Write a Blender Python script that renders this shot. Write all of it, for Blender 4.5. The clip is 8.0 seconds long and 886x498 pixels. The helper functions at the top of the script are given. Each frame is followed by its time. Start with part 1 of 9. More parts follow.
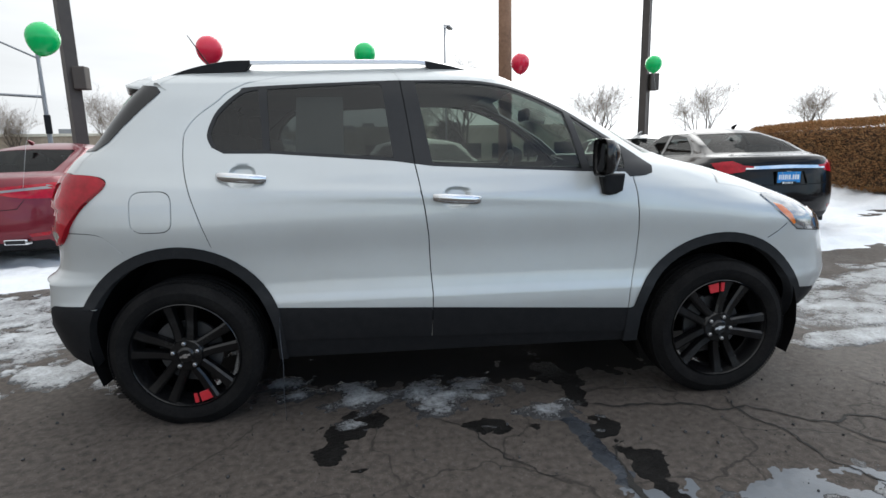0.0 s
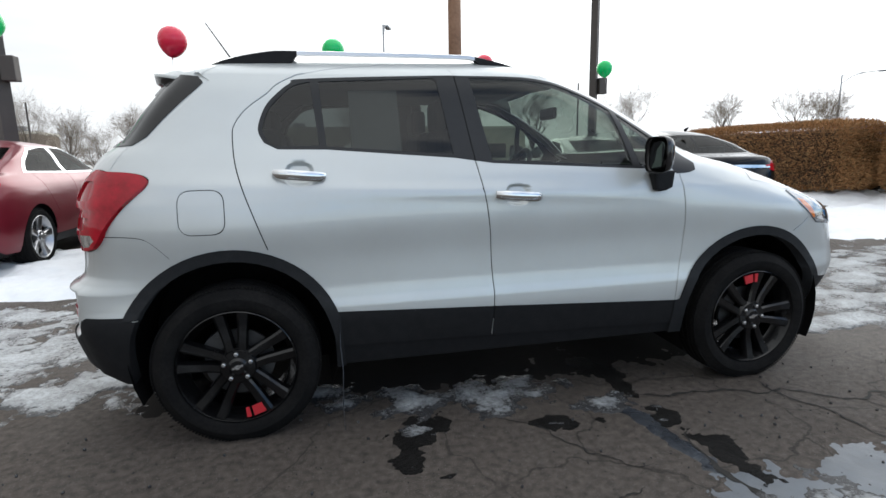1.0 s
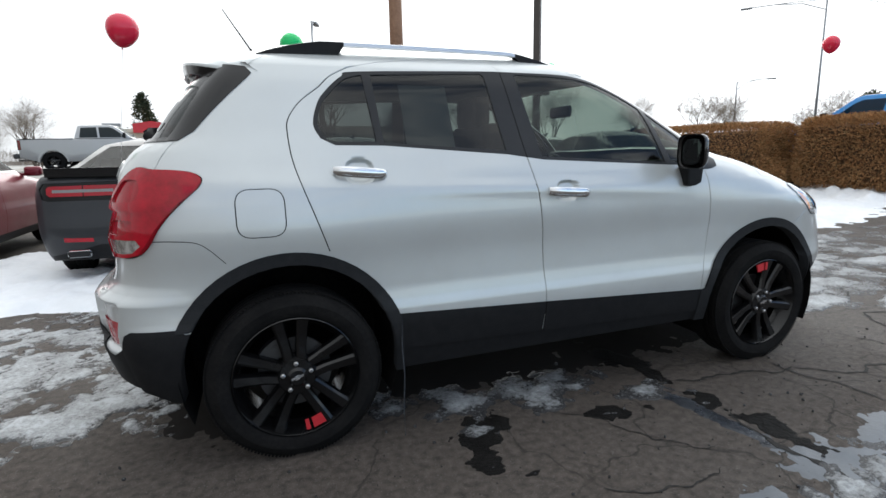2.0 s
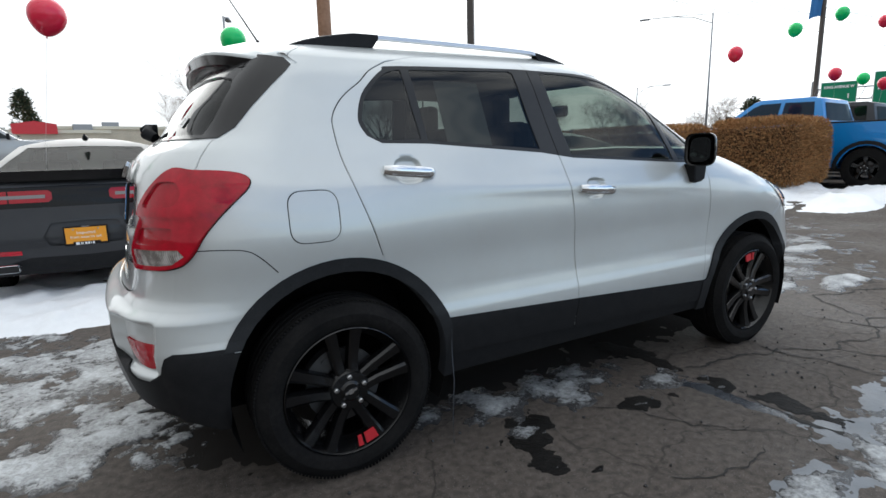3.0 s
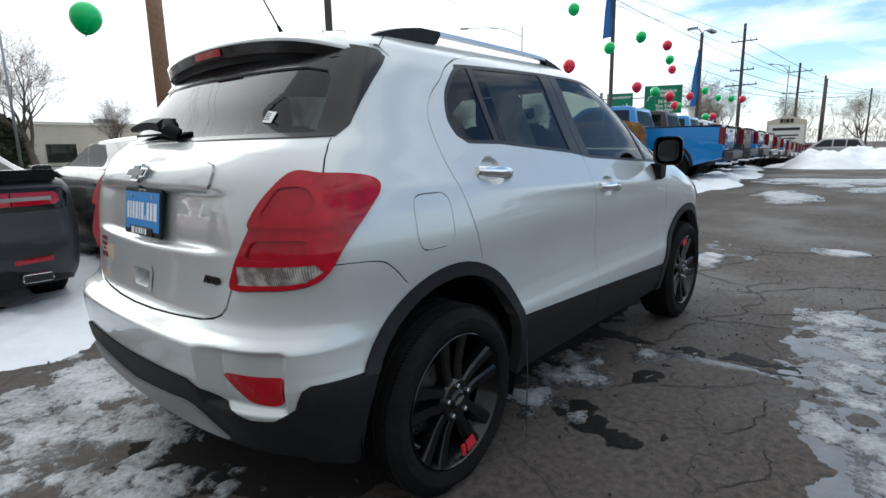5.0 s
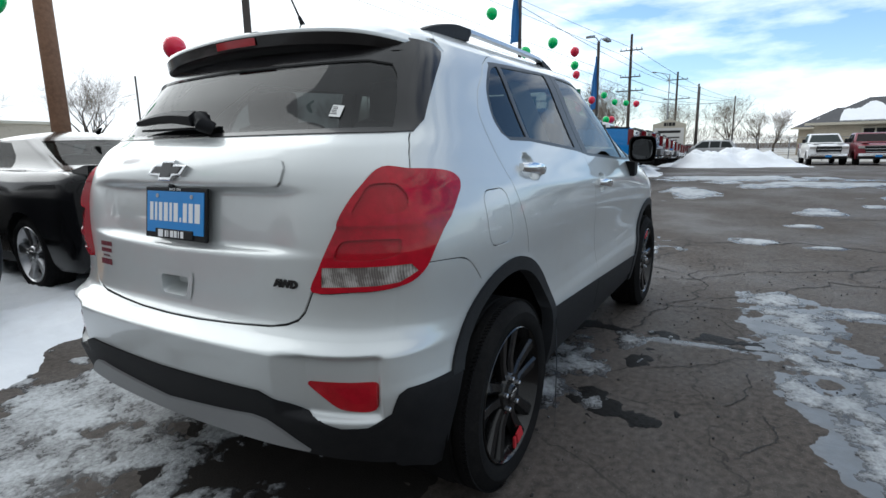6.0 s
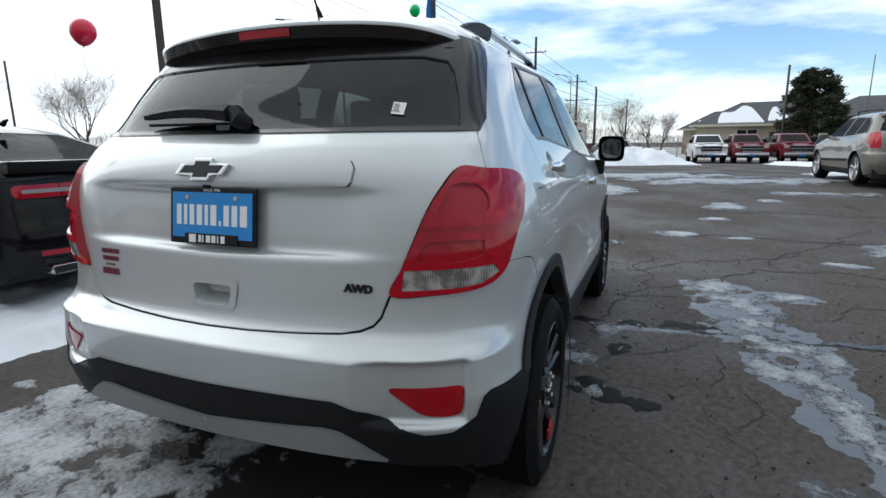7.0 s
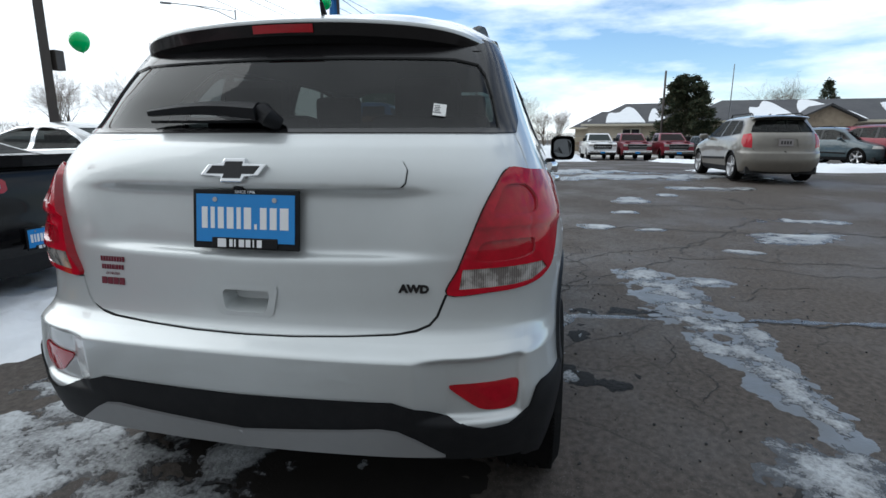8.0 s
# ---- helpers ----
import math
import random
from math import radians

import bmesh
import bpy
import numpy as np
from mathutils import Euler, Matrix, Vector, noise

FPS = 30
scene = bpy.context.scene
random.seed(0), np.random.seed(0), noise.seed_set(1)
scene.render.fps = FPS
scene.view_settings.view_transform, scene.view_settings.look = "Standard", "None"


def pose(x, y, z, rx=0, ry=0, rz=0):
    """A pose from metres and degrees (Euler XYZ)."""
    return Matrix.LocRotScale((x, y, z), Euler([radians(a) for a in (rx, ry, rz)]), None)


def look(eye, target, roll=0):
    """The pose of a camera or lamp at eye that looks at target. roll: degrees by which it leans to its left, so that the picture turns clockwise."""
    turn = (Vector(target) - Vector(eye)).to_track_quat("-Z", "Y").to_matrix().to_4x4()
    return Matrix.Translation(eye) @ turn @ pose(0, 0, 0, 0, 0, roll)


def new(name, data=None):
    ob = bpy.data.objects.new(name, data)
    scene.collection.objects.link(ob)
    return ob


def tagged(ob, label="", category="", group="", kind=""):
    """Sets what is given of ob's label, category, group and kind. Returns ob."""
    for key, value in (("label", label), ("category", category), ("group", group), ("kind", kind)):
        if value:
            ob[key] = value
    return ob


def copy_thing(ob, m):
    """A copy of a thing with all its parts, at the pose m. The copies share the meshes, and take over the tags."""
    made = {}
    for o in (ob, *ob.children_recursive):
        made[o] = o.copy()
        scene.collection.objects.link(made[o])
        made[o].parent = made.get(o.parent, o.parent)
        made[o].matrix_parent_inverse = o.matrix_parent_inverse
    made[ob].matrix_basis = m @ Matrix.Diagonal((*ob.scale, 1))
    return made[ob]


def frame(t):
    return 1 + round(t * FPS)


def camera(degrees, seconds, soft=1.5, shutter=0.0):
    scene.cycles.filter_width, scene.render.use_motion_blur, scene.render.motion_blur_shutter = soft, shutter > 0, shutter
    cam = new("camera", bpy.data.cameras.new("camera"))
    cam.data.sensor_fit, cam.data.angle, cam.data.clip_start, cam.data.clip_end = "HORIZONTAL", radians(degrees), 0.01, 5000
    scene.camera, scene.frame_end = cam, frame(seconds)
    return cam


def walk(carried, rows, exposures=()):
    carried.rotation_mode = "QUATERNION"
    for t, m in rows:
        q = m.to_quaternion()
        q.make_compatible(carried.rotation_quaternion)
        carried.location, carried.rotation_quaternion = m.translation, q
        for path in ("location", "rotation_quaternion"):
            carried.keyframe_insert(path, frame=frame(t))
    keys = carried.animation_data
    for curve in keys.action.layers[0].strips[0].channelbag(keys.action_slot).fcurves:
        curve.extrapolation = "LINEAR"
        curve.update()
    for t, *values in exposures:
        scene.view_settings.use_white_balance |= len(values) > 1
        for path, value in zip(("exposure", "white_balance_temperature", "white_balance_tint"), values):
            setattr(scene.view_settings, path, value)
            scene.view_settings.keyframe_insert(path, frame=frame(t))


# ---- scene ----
cam = camera(80.2, 8.0)
PATH = [
    (0, (-0.293, -3.262, 1.218), (-0.125, -1.301, 0.862), -1.3),
    (0.5, (-0.588, -3.224, 1.224), (-0.289, -1.278, 0.869), -1.1),
    (1, (-0.876, -3.132, 1.209), (-0.451, -1.211, 0.853), -1.1),
    (1.5, (-1.145, -3.035, 1.224), (-0.582, -1.151, 0.861), -1.0),
    (2, (-1.426, -2.934, 1.204), (-0.728, -1.095, 0.843), -1.1),
    (3.5, (-2.078, -2.493, 1.2), (-0.961, -0.874, 0.834), -1.4),
    (4, (-2.273, -2.346, 1.207), (-1.033, -0.822, 0.834), -1.4),
    (4.5, (-2.452, -2.192, 1.225), (-1.092, -0.775, 0.85), -1.2),
    (6, (-2.921, -1.596, 1.218), (-1.238, -0.585, 0.839), -1.0),
    (6.5, (-3.035, -1.402, 1.23), (-1.278, -0.529, 0.845), -0.7),
    (7, (-3.107, -1.184, 1.23), (-1.279, -0.475, 0.836), -0.5),
    (7.5, (-3.176, -0.995, 1.251), (-1.29, -0.469, 0.846), -0.2),
    (8, (-3.251, -0.808, 1.247), (-1.327, -0.45, 0.837), 0.1),
]
walk(cam, [(t, look(eye, target, roll)) for t, eye, target, roll in PATH], [(0, 0.98, 6250, 8), (4, 0.90, 6150, 7), (8, 0.52, 5900, 6)])

# ---- sky, sun ----
world = bpy.data.worlds.new("sky")
scene.world = world
world.use_nodes = True


def build_sky():
    nt = world.node_tree
    nt.nodes.clear()
    N = nt.nodes.new
    L = nt.links.new
    sky = N("ShaderNodeTexSky")
    sky.sky_type = 'NISHITA'
    sky.sun_disc = False
    sky.sun_elevation, sky.sun_rotation = radians(32), radians(8)
    sky.dust_density = 0.5
    sky.ozone_density = 3.0
    tc = N("ShaderNodeTexCoord")
    sep = N("ShaderNodeSeparateXYZ")
    L(tc.outputs["Generated"], sep.inputs[0])
    # stretched cloud streaks, flattened towards the horizon
    mp = N("ShaderNodeMapping")
    mp.inputs["Scale"].default_value = (1.3, 1.8, 7.5)
    mp.inputs["Rotation"].default_value = (radians(8), radians(-5), radians(20))
    L(tc.outputs["Generated"], mp.inputs[0])
    n1 = N("ShaderNodeTexNoise")
    n1.inputs["Scale"].default_value, n1.inputs["Detail"].default_value, n1.inputs["Roughness"].default_value = 1.35, 9, 0.56
    L(mp.outputs[0], n1.inputs["Vector"])
    # the cloud deck is closed round the sun (ahead) and opens towards +x, -y
    side = N("ShaderNodeMath"); side.operation = 'MULTIPLY_ADD'
    L(sep.outputs["X"], side.inputs[0]); side.inputs[1].default_value = -0.20; side.inputs[2].default_value = 0.60
    side2 = N("ShaderNodeMath"); side2.operation = 'MULTIPLY_ADD'
    L(sep.outputs["Y"], side2.inputs[0]); side2.inputs[1].default_value = 0.22; L(side.outputs[0], side2.inputs[2])
    add = N("ShaderNodeMath"); add.operation = 'ADD'
    L(n1.outputs["Fac"], add.inputs[0]); L(side2.outputs[0], add.inputs[1])
    ramp = N("ShaderNodeMapRange")
    ramp.inputs["From Min"].default_value, ramp.inputs["From Max"].default_value = 0.80, 1.0
    L(add.outputs[0], ramp.inputs["Value"])
    haze = N("ShaderNodeMapRange")
    haze.inputs["From Min"].default_value, haze.inputs["From Max"].default_value = 0.10, -0.02
    L(sep.outputs["Z"], haze.inputs["Value"])
    mx = N("ShaderNodeMath"); mx.operation = 'MAXIMUM'
    half = N("ShaderNodeMath"); half.operation = 'MULTIPLY'; half.inputs[1].default_value = 0.75
    L(haze.outputs[0], half.inputs[0])
    L(ramp.outputs[0], mx.inputs[0]); L(half.outputs[0], mx.inputs[1])
    # cloud brightness: highest towards +x, dimmed at -x to hold the hatch darker
    cb = N("ShaderNodeMapRange")
    cb.inputs["From Min"].default_value, cb.inputs["From Max"].default_value = -0.7, 1.0
    cb.inputs["To Min"].default_value, cb.inputs["To Max"].default_value = 0.30, 1.10
    toward = N("ShaderNodeVectorMath"); toward.operation = 'DOT_PRODUCT'
    toward.inputs[1].default_value = (0.8, 0.1, 0.5)
    L(tc.outputs["Generated"], toward.inputs[0])
    L(toward.outputs["Value"], cb.inputs["Value"])
    n2 = N("ShaderNodeTexNoise"); n2.inputs["Scale"].default_value, n2.inputs["Detail"].default_value = 2.6, 6
    L(mp.outputs[0], n2.inputs["Vector"])
    sh = N("ShaderNodeMapRange"); sh.inputs["From Min"].default_value, sh.inputs["From Max"].default_value = 0.3, 0.62
    sh.inputs["To Min"].default_value, sh.inputs["To Max"].default_value = 0.88, 1.0
    L(n2.outputs["Fac"], sh.inputs["Value"])
    mul = N("ShaderNodeMath"); mul.operation = 'MULTIPLY'
    L(cb.outputs[0], mul.inputs[0]); L(sh.outputs[0], mul.inputs[1])
    cc = N("ShaderNodeCombineColor")
    for i in range(3):
        L(mul.outputs[0], cc.inputs[i])
    bg1 = N("ShaderNodeBackground"); bg1.inputs["Strength"].default_value = 0.12
    L(sky.outputs[0], bg1.inputs["Color"])
    bg2 = N("ShaderNodeBackground"); bg2.inputs["Strength"].default_value = 1.0
    L(cc.outputs[0], bg2.inputs["Color"])
    mix = N("ShaderNodeMixShader")
    L(mx.outputs[0], mix.inputs[0]); L(bg1.outputs[0], mix.inputs[1]); L(bg2.outputs[0], mix.inputs[2])
    out = N("ShaderNodeOutputWorld")
    L(mix.outputs[0], out.inputs["Surface"])


build_sky()
sun = new("sun", bpy.data.lights.new("sun", 'SUN'))
sun.data.energy, sun.data.angle, sun.data.color = 0.85, radians(55), (1.0, 0.96, 0.9)
sun.matrix_world = look((0, 0, 0), (-0.12, -0.95, -0.60))


# ---- materials ----
def material(name, base, rough=0.5, metal=0.0, grain=None, bump=0.0, coat=0.0, wear=None, spec=0.5, trans=0.0, ior=1.45, alpha=1.0, emit=None):
    """grain: (scale, other colour, amount); wear: (scale, roughness added)."""
    m = bpy.data.materials.new(name)
    m.use_nodes = True
    nt = m.node_tree
    b = nt.nodes["Principled BSDF"]
    b.inputs["Base Color"].default_value = (*base, 1)
    b.inputs["Roughness"].default_value = rough
    b.inputs["Metallic"].default_value = metal
    b.inputs["Coat Weight"].default_value = coat
    b.inputs["Coat Roughness"].default_value = 0.03
    b.inputs["Specular IOR Level"].default_value = spec
    b.inputs["Transmission Weight"].default_value = trans
    b.inputs["IOR"].default_value = ior
    b.inputs["Alpha"].default_value = alpha
    if emit:
        b.inputs["Emission Color"].default_value, b.inputs["Emission Strength"].default_value = (*emit[0], 1), emit[1]
    tc = nt.nodes.new("ShaderNodeTexCoord")
    if grain or bump:
        sc = grain[0] if grain else 60
        n = nt.nodes.new("ShaderNodeTexNoise")
        n.inputs["Scale"].default_value, n.inputs["Detail"].default_value, n.inputs["Roughness"].default_value = sc, 8, 0.65
        nt.links.new(tc.outputs["Object"], n.inputs["Vector"])
    if grain:
        n0 = nt.nodes.new("ShaderNodeTexNoise")
        n0.inputs["Scale"].default_value, n0.inputs["Detail"].default_value = sc * 0.12, 5
        nt.links.new(tc.outputs["Object"], n0.inputs["Vector"])
        av = nt.nodes.new("ShaderNodeMath"); av.operation = 'MULTIPLY'
        nt.links.new(n.outputs["Fac"], av.inputs[0]); nt.links.new(n0.outputs["Fac"], av.inputs[1])
        r = nt.nodes.new("ShaderNodeMapRange")
        r.inputs["From Min"].default_value, r.inputs["From Max"].default_value, r.inputs["To Max"].default_value = 0.13, 0.42, grain[2]
        nt.links.new(av.outputs[0], r.inputs["Value"])
        mixn = nt.nodes.new("ShaderNodeMix"); mixn.data_type = 'RGBA'
        mixn.inputs["A"].default_value, mixn.inputs["B"].default_value = (*base, 1), (*grain[1], 1)
        nt.links.new(r.outputs[0], mixn.inputs["Factor"])
        nt.links.new(mixn.outputs["Result"], b.inputs["Base Color"])
    if bump:
        bp = nt.nodes.new("ShaderNodeBump")
        bp.inputs["Strength"].default_value, bp.inputs["Distance"].default_value = bump, 0.01
        nt.links.new(n.outputs["Fac"], bp.inputs["Height"])
        nt.links.new(bp.outputs[0], b.inputs["Normal"])
    if wear:
        w = nt.nodes.new("ShaderNodeTexNoise")
        w.inputs["Scale"].default_value, w.inputs["Detail"].default_value = wear[0], 6
        nt.links.new(tc.outputs["Object"], w.inputs["Vector"])
        r = nt.nodes.new("ShaderNodeMapRange")
        r.inputs["From Min"].default_value, r.inputs["From Max"].default_value = 0.35, 0.7
        r.inputs["To Min"].default_value, r.inputs["To Max"].default_value = rough, rough + wear[1]
        nt.links.new(w.outputs["Fac"], r.inputs["Value"])
        nt.links.new(r.outputs[0], b.inputs["Roughness"])
    return m


def tinted_glass(name, tint, opacity, rough=0.0, ior=1.52, gloss=1.0):
    """Window glass: clear pane of a colour, with the gloss of glass on top."""
    m = bpy.data.materials.new(name)
    m.use_nodes = True
    nt = m.node_tree
    nt.nodes.clear()
    t = nt.nodes.new("ShaderNodeBsdfTransparent"); t.inputs[0].default_value = (*tint, 1)
    d = nt.nodes.new("ShaderNodeBsdfDiffuse"); d.inputs[0].default_value = (0.02, 0.022, 0.022, 1)
    g = nt.nodes.new("ShaderNodeBsdfGlossy"); g.inputs["Roughness"].default_value = rough
    lw = nt.nodes.new("ShaderNodeLayerWeight"); lw.inputs[0].default_value = 0.5
    pw = nt.nodes.new("ShaderNodeMath"); pw.operation = 'POWER'; pw.inputs[1].default_value = 5.0
    nt.links.new(lw.outputs["Facing"], pw.inputs[0])
    f0 = ((ior - 1) / (ior + 1)) ** 2
    f = nt.nodes.new("ShaderNodeMath"); f.operation = 'MULTIPLY_ADD'; f.inputs[1].default_value = (1 - f0) * gloss; f.inputs[2].default_value = f0
    nt.links.new(pw.outputs[0], f.inputs[0])
    a = nt.nodes.new("ShaderNodeMixShader"); a.inputs[0].default_value = opacity
    nt.links.new(t.outputs[0], a.inputs[1]); nt.links.new(d.outputs[0], a.inputs[2])
    c = nt.nodes.new("ShaderNodeMixShader")
    nt.links.new(f.outputs[0], c.inputs[0]); nt.links.new(a.outputs[0], c.inputs[1]); nt.links.new(g.outputs[0], c.inputs[2])
    o = nt.nodes.new("ShaderNodeOutputMaterial")
    nt.links.new(c.outputs[0], o.inputs[0])
    return m


def car_paint(name, base, metal=0.55, rough=0.34, dirt=(0.3, 0.3, 0.29), dirt_amount=0.15, coat=1.0):
    m = material(name, base, rough, metal, grain=(9, dirt, dirt_amount), coat=coat, wear=(3, 0.08))
    nt = m.node_tree
    b = nt.nodes["Principled BSDF"]
    # metallic flake
    fl = nt.nodes.new("ShaderNodeTexNoise"); fl.inputs["Scale"].default_value = 900
    tc = nt.nodes.new("ShaderNodeTexCoord")
    nt.links.new(tc.outputs["Object"], fl.inputs["Vector"])
    bp = nt.nodes.new("ShaderNodeBump"); bp.inputs["Strength"].default_value, bp.inputs["Distance"].default_value = 0.06, 0.001
    nt.links.new(fl.outputs["Fac"], bp.inputs["Height"]); nt.links.new(bp.outputs[0], b.inputs["Normal"])
    return m


SILVER = car_paint("silver_paint", (0.55, 0.575, 0.575), 0.42, 0.35, (0.46, 0.465, 0.455), 0.25)
PLASTIC = material("black_plastic", (0.0095, 0.010, 0.0115), 0.55, spec=0.2, grain=(220, (0.022, 0.022, 0.023), 0.5), bump=0.12)
FLARE = material("arch_plastic", (0.013, 0.0142, 0.0162), 0.5, spec=0.22, grain=(160, (0.028, 0.029, 0.031), 0.6), bump=0.1)
GLOSS_BLACK = material("gloss_black", (0.010, 0.0095, 0.010), 0.14, coat=0.2, spec=0.4, wear=(14, 0.08))
PILLAR = material("satin_black", (0.016, 0.017, 0.019), 0.34, spec=0.35, grain=(40, (0.026, 0.027, 0.03), 0.5))
LINER = material("felt_arch_liner", (0.006, 0.006, 0.0065), 0.95, spec=0.05, grain=(90, (0.011, 0.0105, 0.010), 0.6), bump=0.3)
GAP = material("gap_shadow", (0.012, 0.012, 0.013), 0.8, grain=(80, (0.02, 0.02, 0.02), 0.5))
RUBBER = material("tyre_rubber", (0.006, 0.006, 0.0065), 0.9, spec=0.12, grain=(70, (0.022, 0.021, 0.020), 0.55), bump=0.2)
RIM = material("black_rim", (0.003, 0.003, 0.0035), 0.16, coat=0.3, spec=0.35, grain=(30, (0.008, 0.008, 0.008), 0.35), wear=(12, 0.12))
CHROME = material("chrome", (0.75, 0.76, 0.77), 0.08, 1.0, wear=(25, 0.12))
ALLOY = material("alloy", (0.5, 0.5, 0.51), 0.3, 1.0, grain=(40, (0.3, 0.3, 0.3), 0.4))
DULL = material("dull_steel", (0.08, 0.08, 0.082), 0.5, 0.8, grain=(40, (0.04, 0.04, 0.04), 0.5))
SATIN = material("satin_aluminium", (0.6, 0.61, 0.62), 0.28, 1.0, wear=(20, 0.1))
RED_LENS = material("red_lens", (0.50, 0.0015, 0.018), 0.06, coat=0.3, spec=0.35, grain=(22, (0.20, 0.001, 0.007), 0.85))
RED_DEEP = material("deep_red_lens", (0.30, 0.0015, 0.010), 0.06, coat=0.3, spec=0.35, grain=(300, (0.46, 0.003, 0.018), 0.7))
CLEAR_LENS = material("clear_lens", (0.50, 0.48, 0.455), 0.12, 0.1, coat=1.0, grain=(90, (0.25, 0.24, 0.23), 0.7))

LAMP_LENS = material("head_lamp_lens", (0.34, 0.35, 0.36), 0.10, 0.6, coat=1.0, grain=(16, (0.05, 0.052, 0.056), 0.85))


def ribbed_lens(name, pale, dark, ribs):
    """A clear lens over a ribbed reflector."""
    m = material(name, pale, 0.12, 0.35, coat=1.0)
    nt = m.node_tree
    tc = nt.nodes.new("ShaderNodeTexCoord")
    wv = nt.nodes.new("ShaderNodeTexWave")
    wv.bands_direction = 'Y'
    wv.inputs["Scale"].default_value, wv.inputs["Distortion"].default_value = ribs, 0.6
    nt.links.new(tc.outputs["Object"], wv.inputs["Vector"])
    n = nt.nodes.new("ShaderNodeTexNoise")
    n.inputs["Scale"].default_value, n.inputs["Detail"].default_value = 26, 3
    nt.links.new(tc.outputs["Object"], n.inputs["Vector"])
    mul = nt.nodes.new("ShaderNodeMath"); mul.operation = 'MULTIPLY_ADD'; mul.inputs[1].default_value = 0.45
    nt.links.new(wv.outputs["Fac"], mul.inputs[0])
    sh_ = nt.nodes.new("ShaderNodeMapRange")
    sh_.inputs["From Min"].default_value, sh_.inputs["From Max"].default_value, sh_.inputs["To Max"].default_value = 0.40, 0.62, 0.8
    nt.links.new(n.outputs["Fac"], sh_.inputs["Value"]); nt.links.new(sh_.outputs[0], mul.inputs[2])
    mx = nt.nodes.new("ShaderNodeMix"); mx.data_type = 'RGBA'
    mx.inputs["A"].default_value, mx.inputs["B"].default_value = (*pale, 1), (*dark, 1)
    nt.links.new(mul.outputs[0], mx.inputs["Factor"])
    nt.links.new(mx.outputs["Result"], nt.nodes["Principled BSDF"].inputs["Base Color"])
    return m


REVERSE = ribbed_lens("reversing_lens", (0.62, 0.60, 0.57), (0.16, 0.14, 0.13), 55)
REFLECTOR = material("red_reflector", (0.40, 0.005, 0.014), 0.16, coat=0.5, spec=0.4, grain=(200, (0.24, 0.003, 0.009), 0.7))
AMBER = material("amber_lens", (0.75, 0.2, 0.03), 0.12, coat=1.0, grain=(60, (0.5, 0.1, 0.02), 0.5))
RED_PAINT = material("red_accent", (0.55, 0.03, 0.04), 0.35, grain=(60, (0.4, 0.02, 0.03), 0.5))
GLASS = tinted_glass("front_side_glass", (0.40, 0.455, 0.415), 0.06)
PRIVACY = tinted_glass("privacy_glass", (0.215, 0.24, 0.232), 0.06)
DARK_GLASS = tinted_glass("dark_glass", (0.155, 0.168, 0.172), 0.06, gloss=0.8)
CABIN = material("cabin_trim", (0.03, 0.03, 0.032), 0.7, grain=(60, (0.05, 0.05, 0.05), 0.6))
SEAT = material("seat_cloth", (0.045, 0.045, 0.05), 0.85, grain=(160, (0.08, 0.08, 0.085), 0.6), bump=0.2)
HEADLINER = material("headliner", (0.32, 0.31, 0.29), 0.9, grain=(120, (0.26, 0.25, 0.24), 0.5))
SKID = material("skid_plate", (0.26, 0.265, 0.27), 0.45, 0.2, grain=(40, (0.3, 0.3, 0.3), 0.5))
MIRROR = material("mirror_glass", (0.16, 0.17, 0.18), 0.03, 1.0)
SHEET = material("price_paper", (0.30, 0.31, 0.30), 0.7, grain=(30, (0.24, 0.25, 0.24), 0.5))
PAPER = material("paper", (0.78, 0.78, 0.76), 0.7, grain=(30, (0.68, 0.68, 0.67), 0.4))
INK = material("black_ink", (0.02, 0.02, 0.02), 0.5, grain=(90, (0.04, 0.04, 0.04), 0.4))
PLATE_BLUE = material("plate_blue", (0.03, 0.24, 0.62), 0.35, grain=(40, (0.04, 0.28, 0.66), 0.5))
PLATE_ORANGE = material("plate_orange", (0.85, 0.36, 0.03), 0.4, grain=(40, (0.75, 0.3, 0.03), 0.5))
WHITE = material("white_print", (0.82, 0.83, 0.84), 0.45, grain=(60, (0.74, 0.75, 0.76), 0.4))
MAROON = material("maroon_print", (0.13, 0.015, 0.03), 0.4, grain=(60, (0.17, 0.02, 0.03), 0.5))


# ---- mesh helpers ----
def link(name, mesh, mat, parent=None, label="", smooth=False):
    if mat is not None and not mesh.materials:
        mesh.materials.append(mat)
    if smooth:
        mesh.shade_smooth()
    ob = new(name, mesh)
    if parent is not None:
        ob.parent = parent
    if label:
        ob["label"] = label
    return ob


def part(name, bm, mat, parent=None, label="", smooth=False, auto=None):
    me = bpy.data.meshes.new(name)
    bm.to_mesh(me)
    bm.free()
    ob = link(name, me, mat, parent, label, smooth)
    if auto:
        me.shade_smooth()
        me.set_sharp_from_angle(angle=radians(auto))
    return ob


def thing(name, label, category, group="", m=None, kind=""):
    ob = new(name)
    ob.empty_display_size = 0.2
    if m is not None:
        ob.matrix_world = m
    return tagged(ob, label, category, group, kind)


